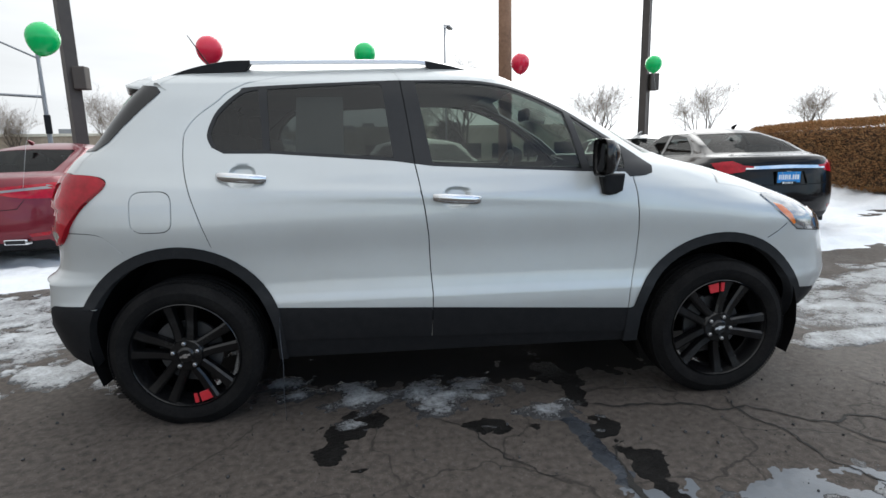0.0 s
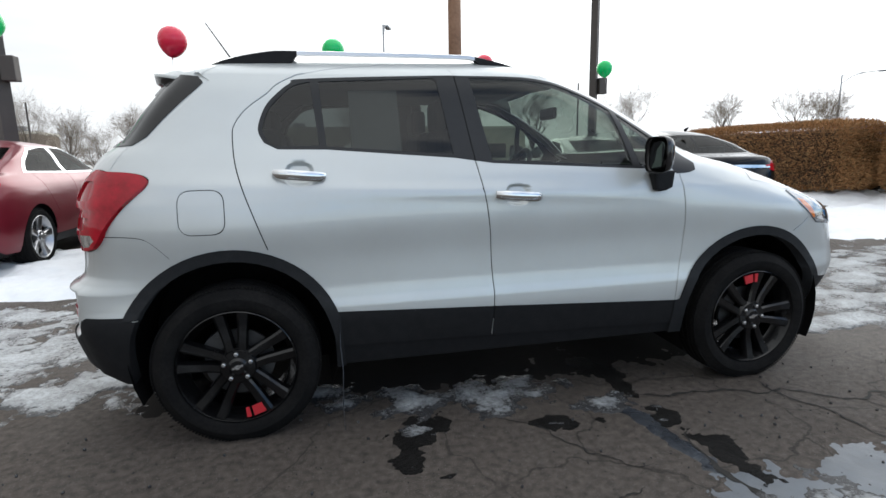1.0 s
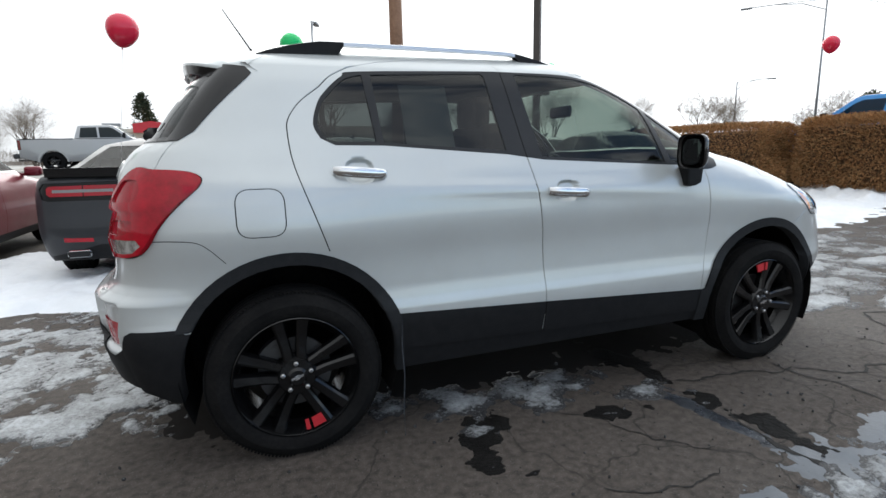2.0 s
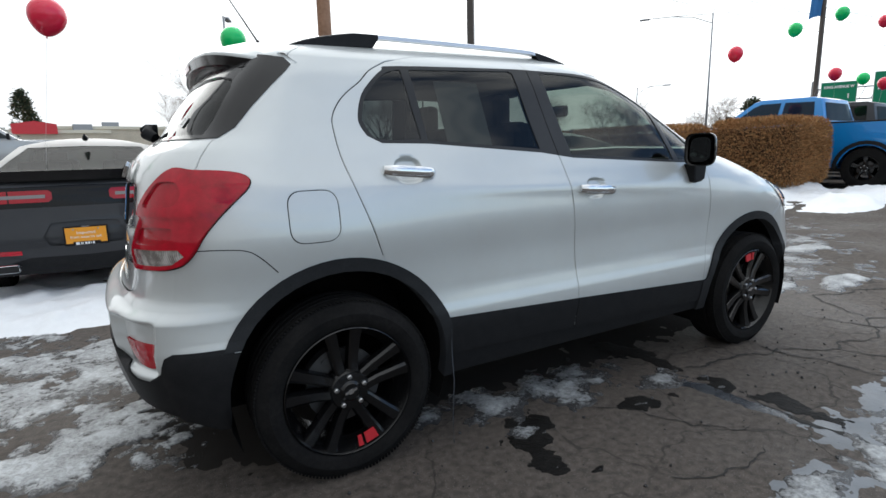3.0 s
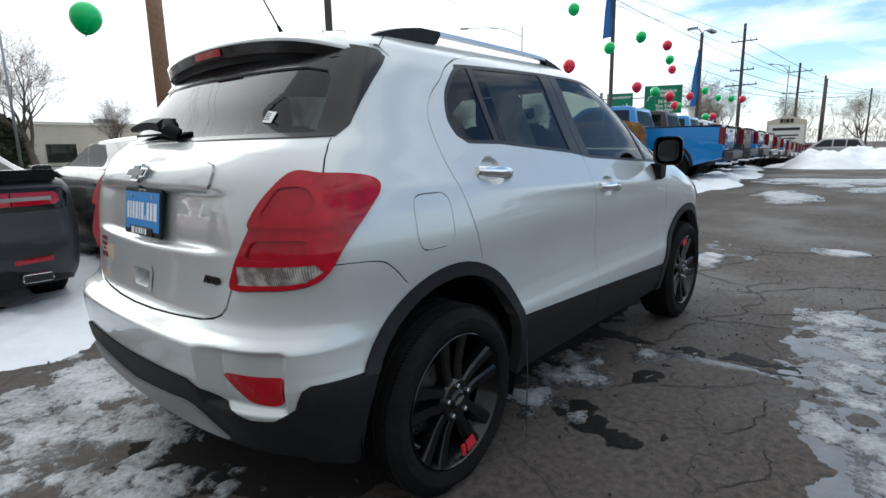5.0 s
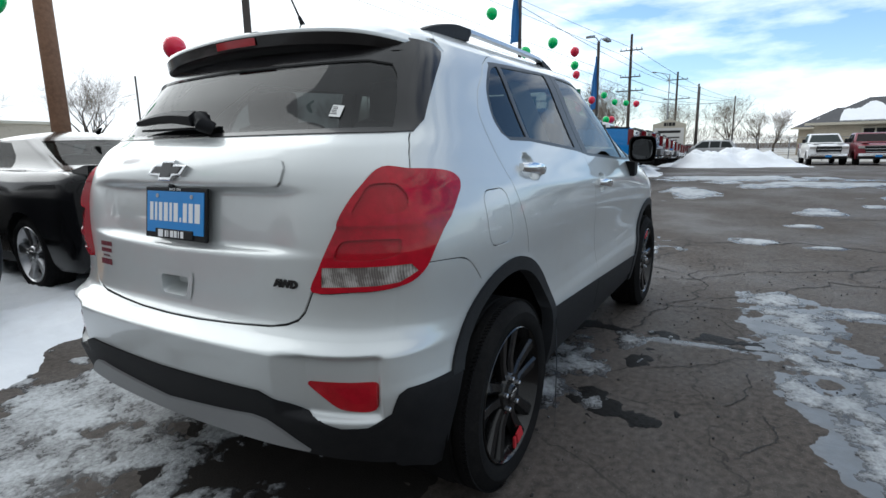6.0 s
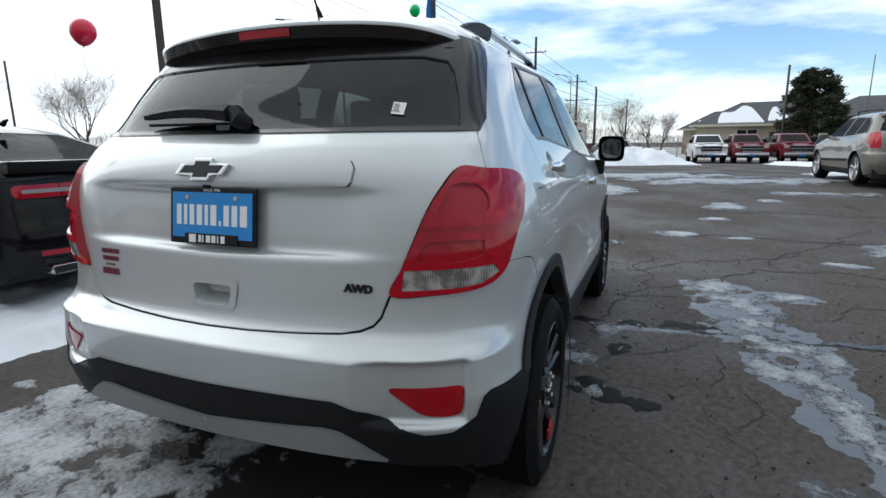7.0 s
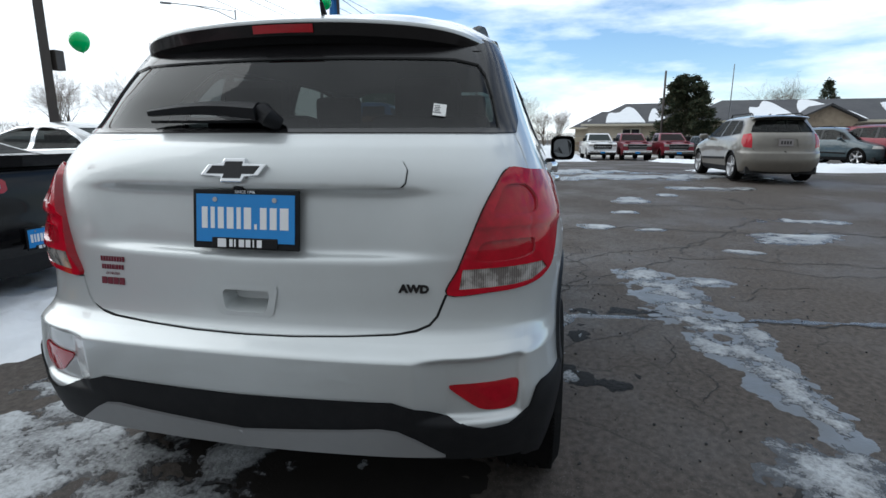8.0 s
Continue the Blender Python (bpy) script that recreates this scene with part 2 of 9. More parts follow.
def box(bm, cx, cy, cz, sx, sy, sz, bevel=0.0, m=None, seg=2):
    r = bmesh.ops.create_cube(bm, size=1, matrix=Matrix.Translation((cx, cy, cz)) @ Matrix.Diagonal((sx, sy, sz, 1)))
    vs = r["verts"]
    if bevel:
        es = list({e for v in vs for e in v.link_edges})
        r2 = bmesh.ops.bevel(bm, geom=es, offset=bevel, segments=seg, affect='EDGES', profile=0.6)
        vs = list({v for f in r2["faces"] for v in f.verts} | {v for v in vs if v.is_valid})
    if m is not None:
        bmesh.ops.transform(bm, matrix=m, verts=[v for v in vs if v.is_valid])
    return vs


def tube(bm, pts, radii, seg=10, caps=True):
    """A round bar along points."""
    pts = [Vector(p) for p in pts]
    if not hasattr(radii, "__len__"):
        radii = [radii] * len(pts)
    rings = []
    up = Vector((0, 0, 1))
    for i, p in enumerate(pts):
        d = (pts[min(i + 1, len(pts) - 1)] - pts[max(i - 1, 0)]).normalized()
        a = d.cross(up)
        if a.length < 1e-3:
            a = d.cross(Vector((1, 0, 0)))
        a.normalize()
        b = a.cross(d).normalized()
        rings.append([bm.verts.new(p + radii[i] * (math.cos(2 * math.pi * k / seg) * a + math.sin(2 * math.pi * k / seg) * b)) for k in range(seg)])
    for r, s in zip(rings, rings[1:]):
        for k in range(seg):
            bm.faces.new((r[k], r[(k + 1) % seg], s[(k + 1) % seg], s[k]))
    if caps:
        bm.faces.new(rings[0][::-1])
        bm.faces.new(rings[-1])


def lathe(bm, profile, seg=48, m=None):
    """A ring turned round the y axis from (radius, y) points, closed in itself."""
    n = len(profile)
    rows = []
    for k in range(seg):
        a = 2 * math.pi * k / seg
        rows.append([bm.verts.new(Vector((r * math.cos(a), y, r * math.sin(a)))) for r, y in profile])
    for k in range(seg):
        r, s = rows[k], rows[(k + 1) % seg]
        for i in range(n - 1):
            bm.faces.new((r[i], s[i], s[i + 1], r[i + 1]))
    if m is not None:
        bmesh.ops.transform(bm, matrix=m, verts=[v for row in rows for v in row])


def prism(bm, outline, y0, y1, bevel=0.0, m=None):
    """A flat shape in (x, z) with depth from y0 to y1."""
    a = [bm.verts.new((x, y0, z)) for x, z in outline]
    b = [bm.verts.new((x, y1, z)) for x, z in outline]
    n = len(a)
    fa = bm.faces.new(a)
    fb = bm.faces.new(b[::-1])
    for i in range(n):
        bm.faces.new((a[i], b[i], b[(i + 1) % n], a[(i + 1) % n]))
    vs = a + b
    if bevel:
        r = bmesh.ops.bevel(bm, geom=list(fa.edges) + list(fb.edges), offset=bevel, segments=2, affect='EDGES', profile=0.6)
        vs = list({v for f in r["faces"] for v in f.verts} | {v for v in vs if v.is_valid})
    if m is not None:
        bmesh.ops.transform(bm, matrix=m, verts=[v for v in vs if v.is_valid])
    return vs


def chaikin(pts, n, closed=True):
    pts = [Vector(p) for p in pts]
    for _ in range(n):
        out = [] if closed else [pts[0]]
        for i in range(len(pts) if closed else len(pts) - 1):
            a, b = pts[i], pts[(i + 1) % len(pts)]
            out += [a * 0.75 + b * 0.25, a * 0.25 + b * 0.75]
        pts = out if closed else out + [pts[-1]]
    return pts


def lettering(name, text, height, mat, parent, m, label="", depth=0.0015, squeeze=1.0, bold=0.0):
    """Raised letters of the built-in font; the text runs along x of m and stands along its y."""
    cu = bpy.data.curves.new(name, 'FONT')
    cu.body, cu.size, cu.extrude, cu.align_x, cu.align_y, cu.resolution_u, cu.offset = text, height * 1.38, depth, 'CENTER', 'CENTER', 3, bold
    tmp = new(name, cu)
    me = bpy.data.meshes.new_from_object(tmp.evaluated_get(bpy.context.evaluated_depsgraph_get()))
    bpy.data.objects.remove(tmp)
    me.transform(m @ Matrix.Diagonal((squeeze, 1, 1, 1)))
    me.materials.clear()
    return link(name, me, mat, parent, label)


def soft(pts, n=4, closed=False):
    """A smooth line through points that are all of one kind: (kind, a, z)."""
    kind = pts[0][0]
    P = [Vector((p[1], p[2], 0)) for p in pts]
    m = len(P)
    out = []
    for i in range(m if closed else m - 1):
        a, b, c, d = (P[i - 1] if closed or i else P[0]), P[i], P[(i + 1) % m], (P[(i + 2) % m] if closed or i + 2 < m else P[-1])
        for k in range(n):
            t = k / n
            q = ((2 * b) + (c - a) * t + (2 * a - 5 * b + 4 * c - d) * t * t + (3 * b - a - 3 * c + d) * t ** 3) * .5
            out.append((kind, q.x, q.y))
    if not closed:
        out.append(pts[-1])
    return out


def eased(pts, r=.03, n=4):
    """An outline of points of one kind with its corners rounded."""
    return [(pts[0][0], p.x, p.y) for p in rounded([(q[1], q[2]) for q in pts], r, n)]


def glyph_bars(name, widths, height, mat, parent, m, label="", depth=0.001):
    """A word as plain upright bars, one for each letter, centred on m."""
    gap = height * .16
    total = sum(widths) * height + gap * (len(widths) - 1)
    x = -total / 2
    bm = bmesh.new()
    for w in widths:
        box(bm, x + w * height / 2, 0 if w > .2 else -height * .38, 0, w * height, height if w > .2 else height * .24, depth * 2, m=m)
        x += w * height + gap
    return part(name, bm, mat, parent, label)


def rounded(pts, r, n=5):
    """A closed outline with round corners."""
    out = []
    P = [Vector((*p, 0)) for p in pts]
    for i, p in enumerate(P):
        a, b = P[i - 1] - p, P[(i + 1) % len(P)] - p
        a, b = p + a.normalized() * min(r, a.length * .45), p + b.normalized() * min(r, b.length * .45)
        for k in range(n + 1):
            t = k / n
            out.append(a * (1 - t) ** 2 + p * 2 * t * (1 - t) + b * t * t)
    return out


# ---- car bodies: rings of a rounded plan, stacked by height ----
from mathutils.geometry import delaunay_2d_cdt


def curve(*pts):
    """A smooth, overshoot-free function through (x, y) pairs."""
    xs, ys = np.array([p[0] for p in pts], float), np.array([p[1] for p in pts], float)
    h = np.diff(xs)
    d = np.diff(ys) / h
    m = np.concatenate([[d[0]], np.zeros(len(xs) - 2), [d[-1]]])
    for i in range(1, len(xs) - 1):
        if d[i - 1] * d[i] > 0:
            m[i] = 3 * (h[i - 1] + h[i]) / ((2 * h[i] + h[i - 1]) / d[i - 1] + (h[i] + 2 * h[i - 1]) / d[i])

    def f(x):
        x = np.clip(x, xs[0], xs[-1])
        i = np.clip(np.searchsorted(xs, x) - 1, 0, len(h) - 1)
        t = (x - xs[i]) / h[i]
        return (2 * t**3 - 3 * t**2 + 1) * ys[i] + (t**3 - 2 * t**2 + t) * h[i] * m[i] + (3 * t**2 - 2 * t**3) * ys[i + 1] + (t**3 - t**2) * h[i] * m[i + 1]
    return f


class Shell:
    """Half a car body, y < 0, x forward. Ring v has height v up to z1 and then climbs over the roof to v = 2.
    Along a ring p runs from the tail's middle (2) over its corner (1) and the flank (0 to -1) to the nose's middle (-3)."""

    def __init__(self, half, rear, front, z1, ztop, nr=6.0, nf=4.2, sag=0.06, reach=-1.1, wheels=(-1.2775, 1.2775), bulge=0.018, bulge_z=0.86, x0=-0.62, dents=None, noselen=(0.5, 1.15), cap=2.0):
        self.half, self.rear, self.front, self.z1, self.ztop, self.nr, self.nf = half, rear, front, z1, ztop, nr, nf
        self.sag, self.reach, self.wheels, self.bulge, self.bulge_z, self.x0, self.dents, self.noselen, self.cap = sag, reach, wheels, bulge, bulge_z, x0, dents, noselen, cap

    def at(self, p, v):
        p, v = np.broadcast_arrays(np.asarray(p, float), np.asarray(v, float))
        s = 1 - np.clip((v - self.z1) / (2 - self.z1), 0, 1)
        zz = np.minimum(v, self.z1)
        z = zz + (self.ztop - self.z1) * (1 - s ** self.cap)
        w = self.half(zz) * s
        r0, f0 = self.rear(zz), self.front(zz)
        r, f = self.x0 + (r0 - self.x0) * s, self.x0 + (f0 - self.x0) * s
        cr = r + np.clip(self.reach - r0, 0.3, 2) * s
        cf = f - np.clip(f0 * 0.5 + 0.35, *self.noselen) * s
        q = np.clip(p, 0, 2)
        X, Y = np.where(q <= 1, q, 1.0), np.where(q <= 1, 1.0, 2 - q)
        k = (X**self.nr + Y**self.nr) ** (-1 / self.nr)
        X, Y = X * k, Y * k
        xr = cr - (cr - r) * X + self.sag * s * Y * Y * np.clip(q, 0, 1) ** 2
        g = np.clip(-1 - p, 0, 2)
        Xf, Yf = np.where(g <= 1, g, 1.0), np.where(g <= 1, 1.0, 2 - g)
        k = (Xf**self.nf + Yf**self.nf) ** (-1 / self.nf)
        Xf, Yf = Xf * k, Yf * k
        xf = cf + (f - cf) * Xf
        x = np.where(p >= 0, xr, np.where(p > -1, cr + (cf - cr) * np.clip(-p, 0, 1), xf))
        yy = np.where(p >= 0, Y, np.where(p > -1, 1.0, Yf))
        y = yy * w
        swell = self.bulge * np.exp(-(((z - self.bulge_z) / 0.22) ** 2)) * sum(np.exp(-(((x - c) / 0.42) ** 2)) for c in self.wheels)
        y = y + swell * np.clip((yy - 0.3) / 0.6, 0, 1)
        P = np.stack([x, -y, z], -1)
        if self.dents is not None:
            P = self.dents(P)
        return P

    def normal(self, p, v, e=2e-3):
        p, v = np.asarray(p, float), np.asarray(v, float)
        a = self.at(np.minimum(p + e, 2), v) - self.at(np.maximum(p - e, -3), v)
        b = self.at(p, np.minimum(v + e, 1.995)) - self.at(p, v - e)
        n = np.cross(b, a)
        n /= np.maximum(np.linalg.norm(n, axis=-1, keepdims=True), 1e-9)
        return n

    def side(self, x, v, lo=-2.0, hi=1.0):
        """p of the point on the flank at x."""
        x, v = np.broadcast_arrays(np.asarray(x, float), np.asarray(v, float))
        a, b = np.full(x.shape, lo), np.full(x.shape, hi)
        for _ in range(34):
            m = (a + b) / 2
            c = self.at(m, v)[..., 0] > x
            a, b = np.where(c, m, a), np.where(c, b, m)
        return (a + b) / 2

    def tail(self, y, v):
        """p of the point on the tail at half-width y."""
        y, v = np.broadcast_arrays(np.asarray(y, float), np.asarray(v, float))
        a, b = np.full(y.shape, 0.2), np.full(y.shape, 2.0)
        for _ in range(34):
            m = (a + b) / 2
            c = -self.at(m, v)[..., 1] > y
            a, b = np.where(c, m, a), np.where(c, b, m)
        return (a + b) / 2

    def nose(self, y, v):
        y, v = np.broadcast_arrays(np.asarray(y, float), np.asarray(v, float))
        a, b = np.full(y.shape, -1.2), np.full(y.shape, -3.0)
        for _ in range(34):
            m = (a + b) / 2
            c = -self.at(m, v)[..., 1] > y
            a, b = np.where(c, m, a), np.where(c, b, m)
        return (a + b) / 2

    def locate(self, kind, a, z):
        a, z = np.asarray(a, float), np.asarray(z, float)
        if kind == "p":
            return a
        p = {"s": self.side, "t": self.tail, "n": self.nose}[kind](a, z)
        if kind != "s":
            p = np.where(a < 1e-6, 2.01 if kind == "t" else -3.01, p)
        return p

    def trace(self, pts, closed=True, step=0.02):
        """(p, v) of a line of ('s', x, z) flank, ('t', y, z) tail, ('n', y, z) nose or ('p', p, v) points, in short steps."""
        n = len(pts)
        ends = np.zeros((n, 2))
        for kind in "stnp":
            k = [i for i in range(n) if pts[i][0] == kind]
            if k:
                z = np.array([pts[i][2] for i in k])
                ends[k] = np.stack([self.locate(kind, [pts[i][1] for i in k], z), z], 1)
        P = self.at(ends[:, 0], ends[:, 1])
        jobs = []
        for i in range(n if closed else n - 1):
            j = (i + 1) % n
            steps = max(1, int(np.linalg.norm(P[i] - P[j]) / step))
            t = np.arange(steps) / steps
            same = pts[i][0] == pts[j][0] and pts[i][0] in "stn"
            a0, a1 = (pts[i][1], pts[j][1]) if same else (ends[i, 0], ends[j, 0])
            jobs.append((pts[i][0] if same else "p", a0 + (a1 - a0) * t, ends[i, 1] + (ends[j, 1] - ends[i, 1]) * t))
        out = [None] * len(jobs)
        for kind in "stnp":
            k = [i for i in range(len(jobs)) if jobs[i][0] == kind]
            if k:
                a, z = np.concatenate([jobs[i][1] for i in k]), np.concatenate([jobs[i][2] for i in k])
                uv = np.stack([self.locate(kind, a, z), z], 1)
                o = 0
                for i in k:
                    out[i] = uv[o:o + len(jobs[i][1])]
                    o += len(jobs[i][1])
        uv = [tuple(q) for part_uv in out for q in part_uv]
        if not closed:
            uv.append(tuple(ends[-1]))
        return uv

    def strip(self, uv, width):
        """The outline of a band of that width along a line."""
        uv = np.array(uv)
        P = self.at(uv[:, 0], uv[:, 1])
        e = 1e-3
        du = (self.at(np.minimum(uv[:, 0] + e, 2), uv[:, 1]) - self.at(uv[:, 0] - e, uv[:, 1])) / (2 * e)
        dv = (self.at(uv[:, 0], uv[:, 1] + e) - self.at(uv[:, 0], uv[:, 1] - e)) / (2 * e)
        su, sv = np.maximum(np.linalg.norm(du, axis=1), 0.05), np.maximum(np.linalg.norm(dv, axis=1), 0.05)
        t = np.gradient(uv, axis=0) * np.stack([su, sv], 1)
        t /= np.maximum(np.linalg.norm(t, axis=1, keepdims=True), 1e-9)
        o = np.stack([-t[:, 1] / su, t[:, 0] / sv], 1) * width / 2
        return [tuple(a) for a in uv + o] + [tuple(a) for a in (uv - o)[::-1]]


def inside(poly, P):
    """Which points lie in a closed outline."""
    poly = np.asarray(poly)
    x, y = P[:, 0], P[:, 1]
    r = np.zeros(len(P), bool)
    for (x0, y0), (x1, y1) in zip(poly, np.roll(poly, -1, axis=0)):
        if y0 == y1:
            continue
        r ^= ((y0 > y) != (y1 > y)) & (x < (x1 - x0) * (y - y0) / (y1 - y0) + x0)
    return r


def cut_shell(shell, regions, pgrid, vgrid):
    """Cuts the half body along the outlines; regions: (name, outline in p and v), the first that holds a piece gets it. Returns triangles by region."""
    verts, edges = [], []
    for _, poly in regions:
        if poly is None:
            continue
        i0 = len(verts)
        verts += [Vector(p) for p in poly]
        edges += [(i0 + k, i0 + (k + 1) % len(poly)) for k in range(len(poly))]
    verts += [Vector((p, v)) for p in pgrid for v in vgrid]
    co, _, faces, _, _, _ = delaunay_2d_cdt(verts, edges, [], 0, 1e-5)
    co = np.array([(c[0], c[1]) for c in co])
    tri = np.array([f for f in faces if len(f) == 3])
    mid = co[tri].mean(axis=1)
    keep = (mid[:, 0] < 2) & (mid[:, 0] > -3)
    tri, mid = tri[keep], mid[keep]
    left = np.ones(len(tri), bool)
    out = {}
    for name, poly in regions:
        hit = left if poly is None else left & inside(poly, mid)
        out.setdefault(name, []).append(tri[hit])
        left = left & ~hit
    return co, {k: np.concatenate(t) for k, t in out.items()}


def panel(name, shell, co, tri, mat, parent, out=0.0, skirt=0.012, sides=(1,), label="", smooth_out=None):
    """One body panel from its triangles: lifted by out along the surface, with its edges folded in by skirt."""
    idx, inv = np.unique(tri, return_inverse=True)
    if len(tri) == 0:
        return None
    inv = inv.reshape(tri.shape)[:, ::-1]
    p, v = np.clip(co[idx, 0], -3, 2), co[idx, 1]
    P, N = shell.at(p, v), shell.normal(p, v)
    lift = out if smooth_out is None else smooth_out(P)
    P = P + N * (lift[:, None] if hasattr(lift, "shape") and getattr(lift, "ndim", 0) else lift)
    cnt = {}
    for a, b, c in inv:
        for e in ((a, b), (b, c), (c, a)):
            cnt[e] = cnt.get(e, 0) + 1
    border = [e for e in cnt if (e[1], e[0]) not in cnt]
    V, Nn, Fc = [], [], []
    for s in sides:
        base = len(V)
        f = np.array([1, s, 1])
        V += list(P * f)
        Nn += list(N * f)
        n = len(P)
        Fc += [tuple(base + np.array(t if s > 0 else t[::-1])) for t in inv]
        if skirt:
            low = {}
            for a, b in border:
                if abs(P[a][1]) < 1e-4 and abs(P[b][1]) < 1e-4:
                    continue
                for k in (a, b):
                    if k not in low:
                        low[k] = (len(V), len(V) + 1)
                        V += [P[k] * f, (P[k] - N[k] * skirt) * f]
                        Nn += [N[k] * f, N[k] * f]
                q = (low[b][0], low[a][0], low[a][1], low[b][1])
                Fc.append(q if s > 0 else q[::-1])
    me = bpy.data.meshes.new(name)
    me.from_pydata([tuple(a) for a in V], [], [tuple(int(i) for i in f) for f in Fc])
    me.shade_smooth()
    me.normals_split_custom_set_from_vertices([tuple(a) for a in Nn])
    me.update()
    return link(name, me, mat, parent, label)


def arc(cx, cz, r, a0, a1, n=22):
    return [("s", cx + r * math.cos(radians(a0 + (a1 - a0) * k / n)), cz + r * math.sin(radians(a0 + (a1 - a0) * k / n))) for k in range(n + 1)]


# ---- the silver crossover ----
def wheel_parts(car, cx, cy, cz, radius, width, rim_r, turn, right=True, red=None, steel=RIM, spokes=5, twin=True, caps=True):
    """Tyre with grooved tread, dished rim with spokes, hub, nuts, brake disc. Outer face towards -y."""
    flip = 1 if right else -1
    M = Matrix.Translation((cx, cy, cz)) @ Matrix.Diagonal((1, flip, 1, 1)) @ Matrix.Rotation(radians(turn), 4, 'Y')
    wh = new("wheel")
    wh.parent = car
    h = width / 2
    R = radius
    bm = bmesh.new()
    prof = [(rim_r, 0.006), (rim_r + 0.012, -0.006), (rim_r + 0.035, -0.012), (rim_r + 0.055, -0.013), (R - 0.035, -0.004), (R - 0.018, 0.006), (R - 0.006, 0.018)]
    for k in range(4):
        y0 = 0.02 + (width - 0.04) * (k + 0.1) / 4.3
        y1 = 0.02 + (width - 0.04) * (k + 0.9) / 4.3
        prof += [(R - 0.008, y0), (R, y0 + 0.004), (R, y1 - 0.004), (R - 0.008, y1)]
    prof += [(R - 0.006, width - 0.018), (R - 0.03, width), (rim_r + 0.03, width), (rim_r, width - 0.01), (rim_r - 0.008, width * 0.5), (rim_r, 0.006)]
    lathe(bm, prof, 72, M)
    if cy < 0 and caps:
        # tread blocks across the shoulder
        for k in range(150):
            a = 2 * math.pi * k / 150
            box(bm, 0, 0.026, 0, 0.008, 0.030, 0.005, m=M @ Matrix.Rotation(a, 4, 'Y') @ Matrix.Translation((0, 0, R - 0.0036)) @ Matrix.Rotation(radians(22), 4, 'Z'))
    bmesh.ops.recalc_face_normals(bm, faces=bm.faces)
    part("tyre", bm, RUBBER, wh, "black all-season tyre, damp and dusty", auto=35)
    bm = bmesh.new()
    lathe(bm, [(rim_r + 0.004, -0.002), (rim_r - 0.001, -0.006), (rim_r - 0.006, 0.002), (rim_r - 0.02, 0.05), (rim_r - 0.035, 0.07), (rim_r - 0.03, width), (rim_r + 0.004, width - 0.01), (rim_r + 0.004, -0.004)], 64, M)
    # spokes: pairs of slim flat bars that part a little towards the rim
    for k in range(spokes):
        a0 = radians(360 / spokes * k + 90)
        d = Vector((math.cos(a0), 0, math.sin(a0)))
        tang = Vector((-d.z, 0, d.x))
        for side in ((-1, 1) if twin else (0,)):
            secs = []
            for t, y, off, hw in ((0.10, 0.010, .0225, .0195 if twin else .028), (0.42, 0.016, .031, .0200 if twin else .030), (0.78, 0.008, .042, .0225 if twin else .038), (1.0, 0.001, .050, .026 if twin else .046)):
                c = d * (0.035 + (rim_r - 0.045) * t) + tang * side * off
                secs.append([bm.verts.new(M @ (c + tang * u * hw + Vector((0, yy, 0)))) for u, yy in ((-1.15, y + 0.034), (-1.0, y + 0.010), (-.80, y + .002), (.55, y), (1.0, y + 0.008), (1.15, y + 0.034))])
            for s0, s1 in zip(secs, secs[1:]):
                for i in range(6):
                    bm.faces.new((s0[i], s0[(i + 1) % 6], s1[(i + 1) % 6], s1[i]))
    lathe(bm, [(0.0, -0.004), (0.03, -0.004), (0.034, 0.0), (0.04, 0.004), (0.07, 0.006), (0.08, 0.02), (0.085, 0.06), (0.0, 0.06)], 40, M)
    bmesh.ops.recalc_face_normals(bm, faces=bm.faces)
    part("rim", bm, steel, wh, "", auto=28)
    for k in range(5):
        a = radians(72 * k + 90)
        c = Vector((0.057 * math.cos(a), 0.0, 0.057 * math.sin(a)))
        bm = bmesh.new()
        tube(bm, [M @ (c + Vector((0, 0.012, 0))), M @ (c + Vector((0, -0.004, 0))), M @ (c + Vector((0, -0.007, 0)))], [0.0095, 0.0095, 0.006], 6)
        part("wheel_nut", bm, ALLOY, wh)
    if caps:
        bm = bmesh.new()
        bow = [(-0.026, -0.002), (-0.022, 0.007), (-0.008, 0.007), (-0.007, 0.011), (0.009, 0.011), (0.009, 0.007), (0.026, 0.007), (0.022, -0.003), (0.008, -0.003), (0.007, -0.008), (-0.009, -0.008), (-0.009, -0.003)]
        prism(bm, bow, -0.0065, -0.003, m=Matrix.Translation((cx, cy, cz)) @ Matrix.Diagonal((1, flip, 1, 1)) @ Matrix.Rotation(radians(turn * 0.2 - 15), 4, 'Y'))
        part("centre_cap", bm, CHROME, wh, "small bright centre emblem")
    bm = bmesh.new()
    lathe(bm, [(0.02, 0.075), (0.145, 0.075), (0.145, 0.09), (0.02, 0.09)], 40, M)
    part("brake_disc", bm, DULL, wh)
    bm = bmesh.new()
    Mc = Matrix.Translation((cx, cy, cz)) @ Matrix.Diagonal((1, flip, 1, 1))
    shoe = [(r * math.cos(radians(a)), r * math.sin(radians(a))) for r, span in ((.165, range(112, 164, 6)), (.095, range(158, 116, -8))) for a in span]
    prism(bm, shoe, .055, .098, m=Mc)
    for a in (124, 150):
        q = Vector((.135 * math.cos(radians(a)), .05, .135 * math.sin(radians(a))))
        tube(bm, [Mc @ q, Mc @ (q + Vector((0, .02, 0)))], .013, 8)
    part("brake_caliper", bm, DULL, wh)
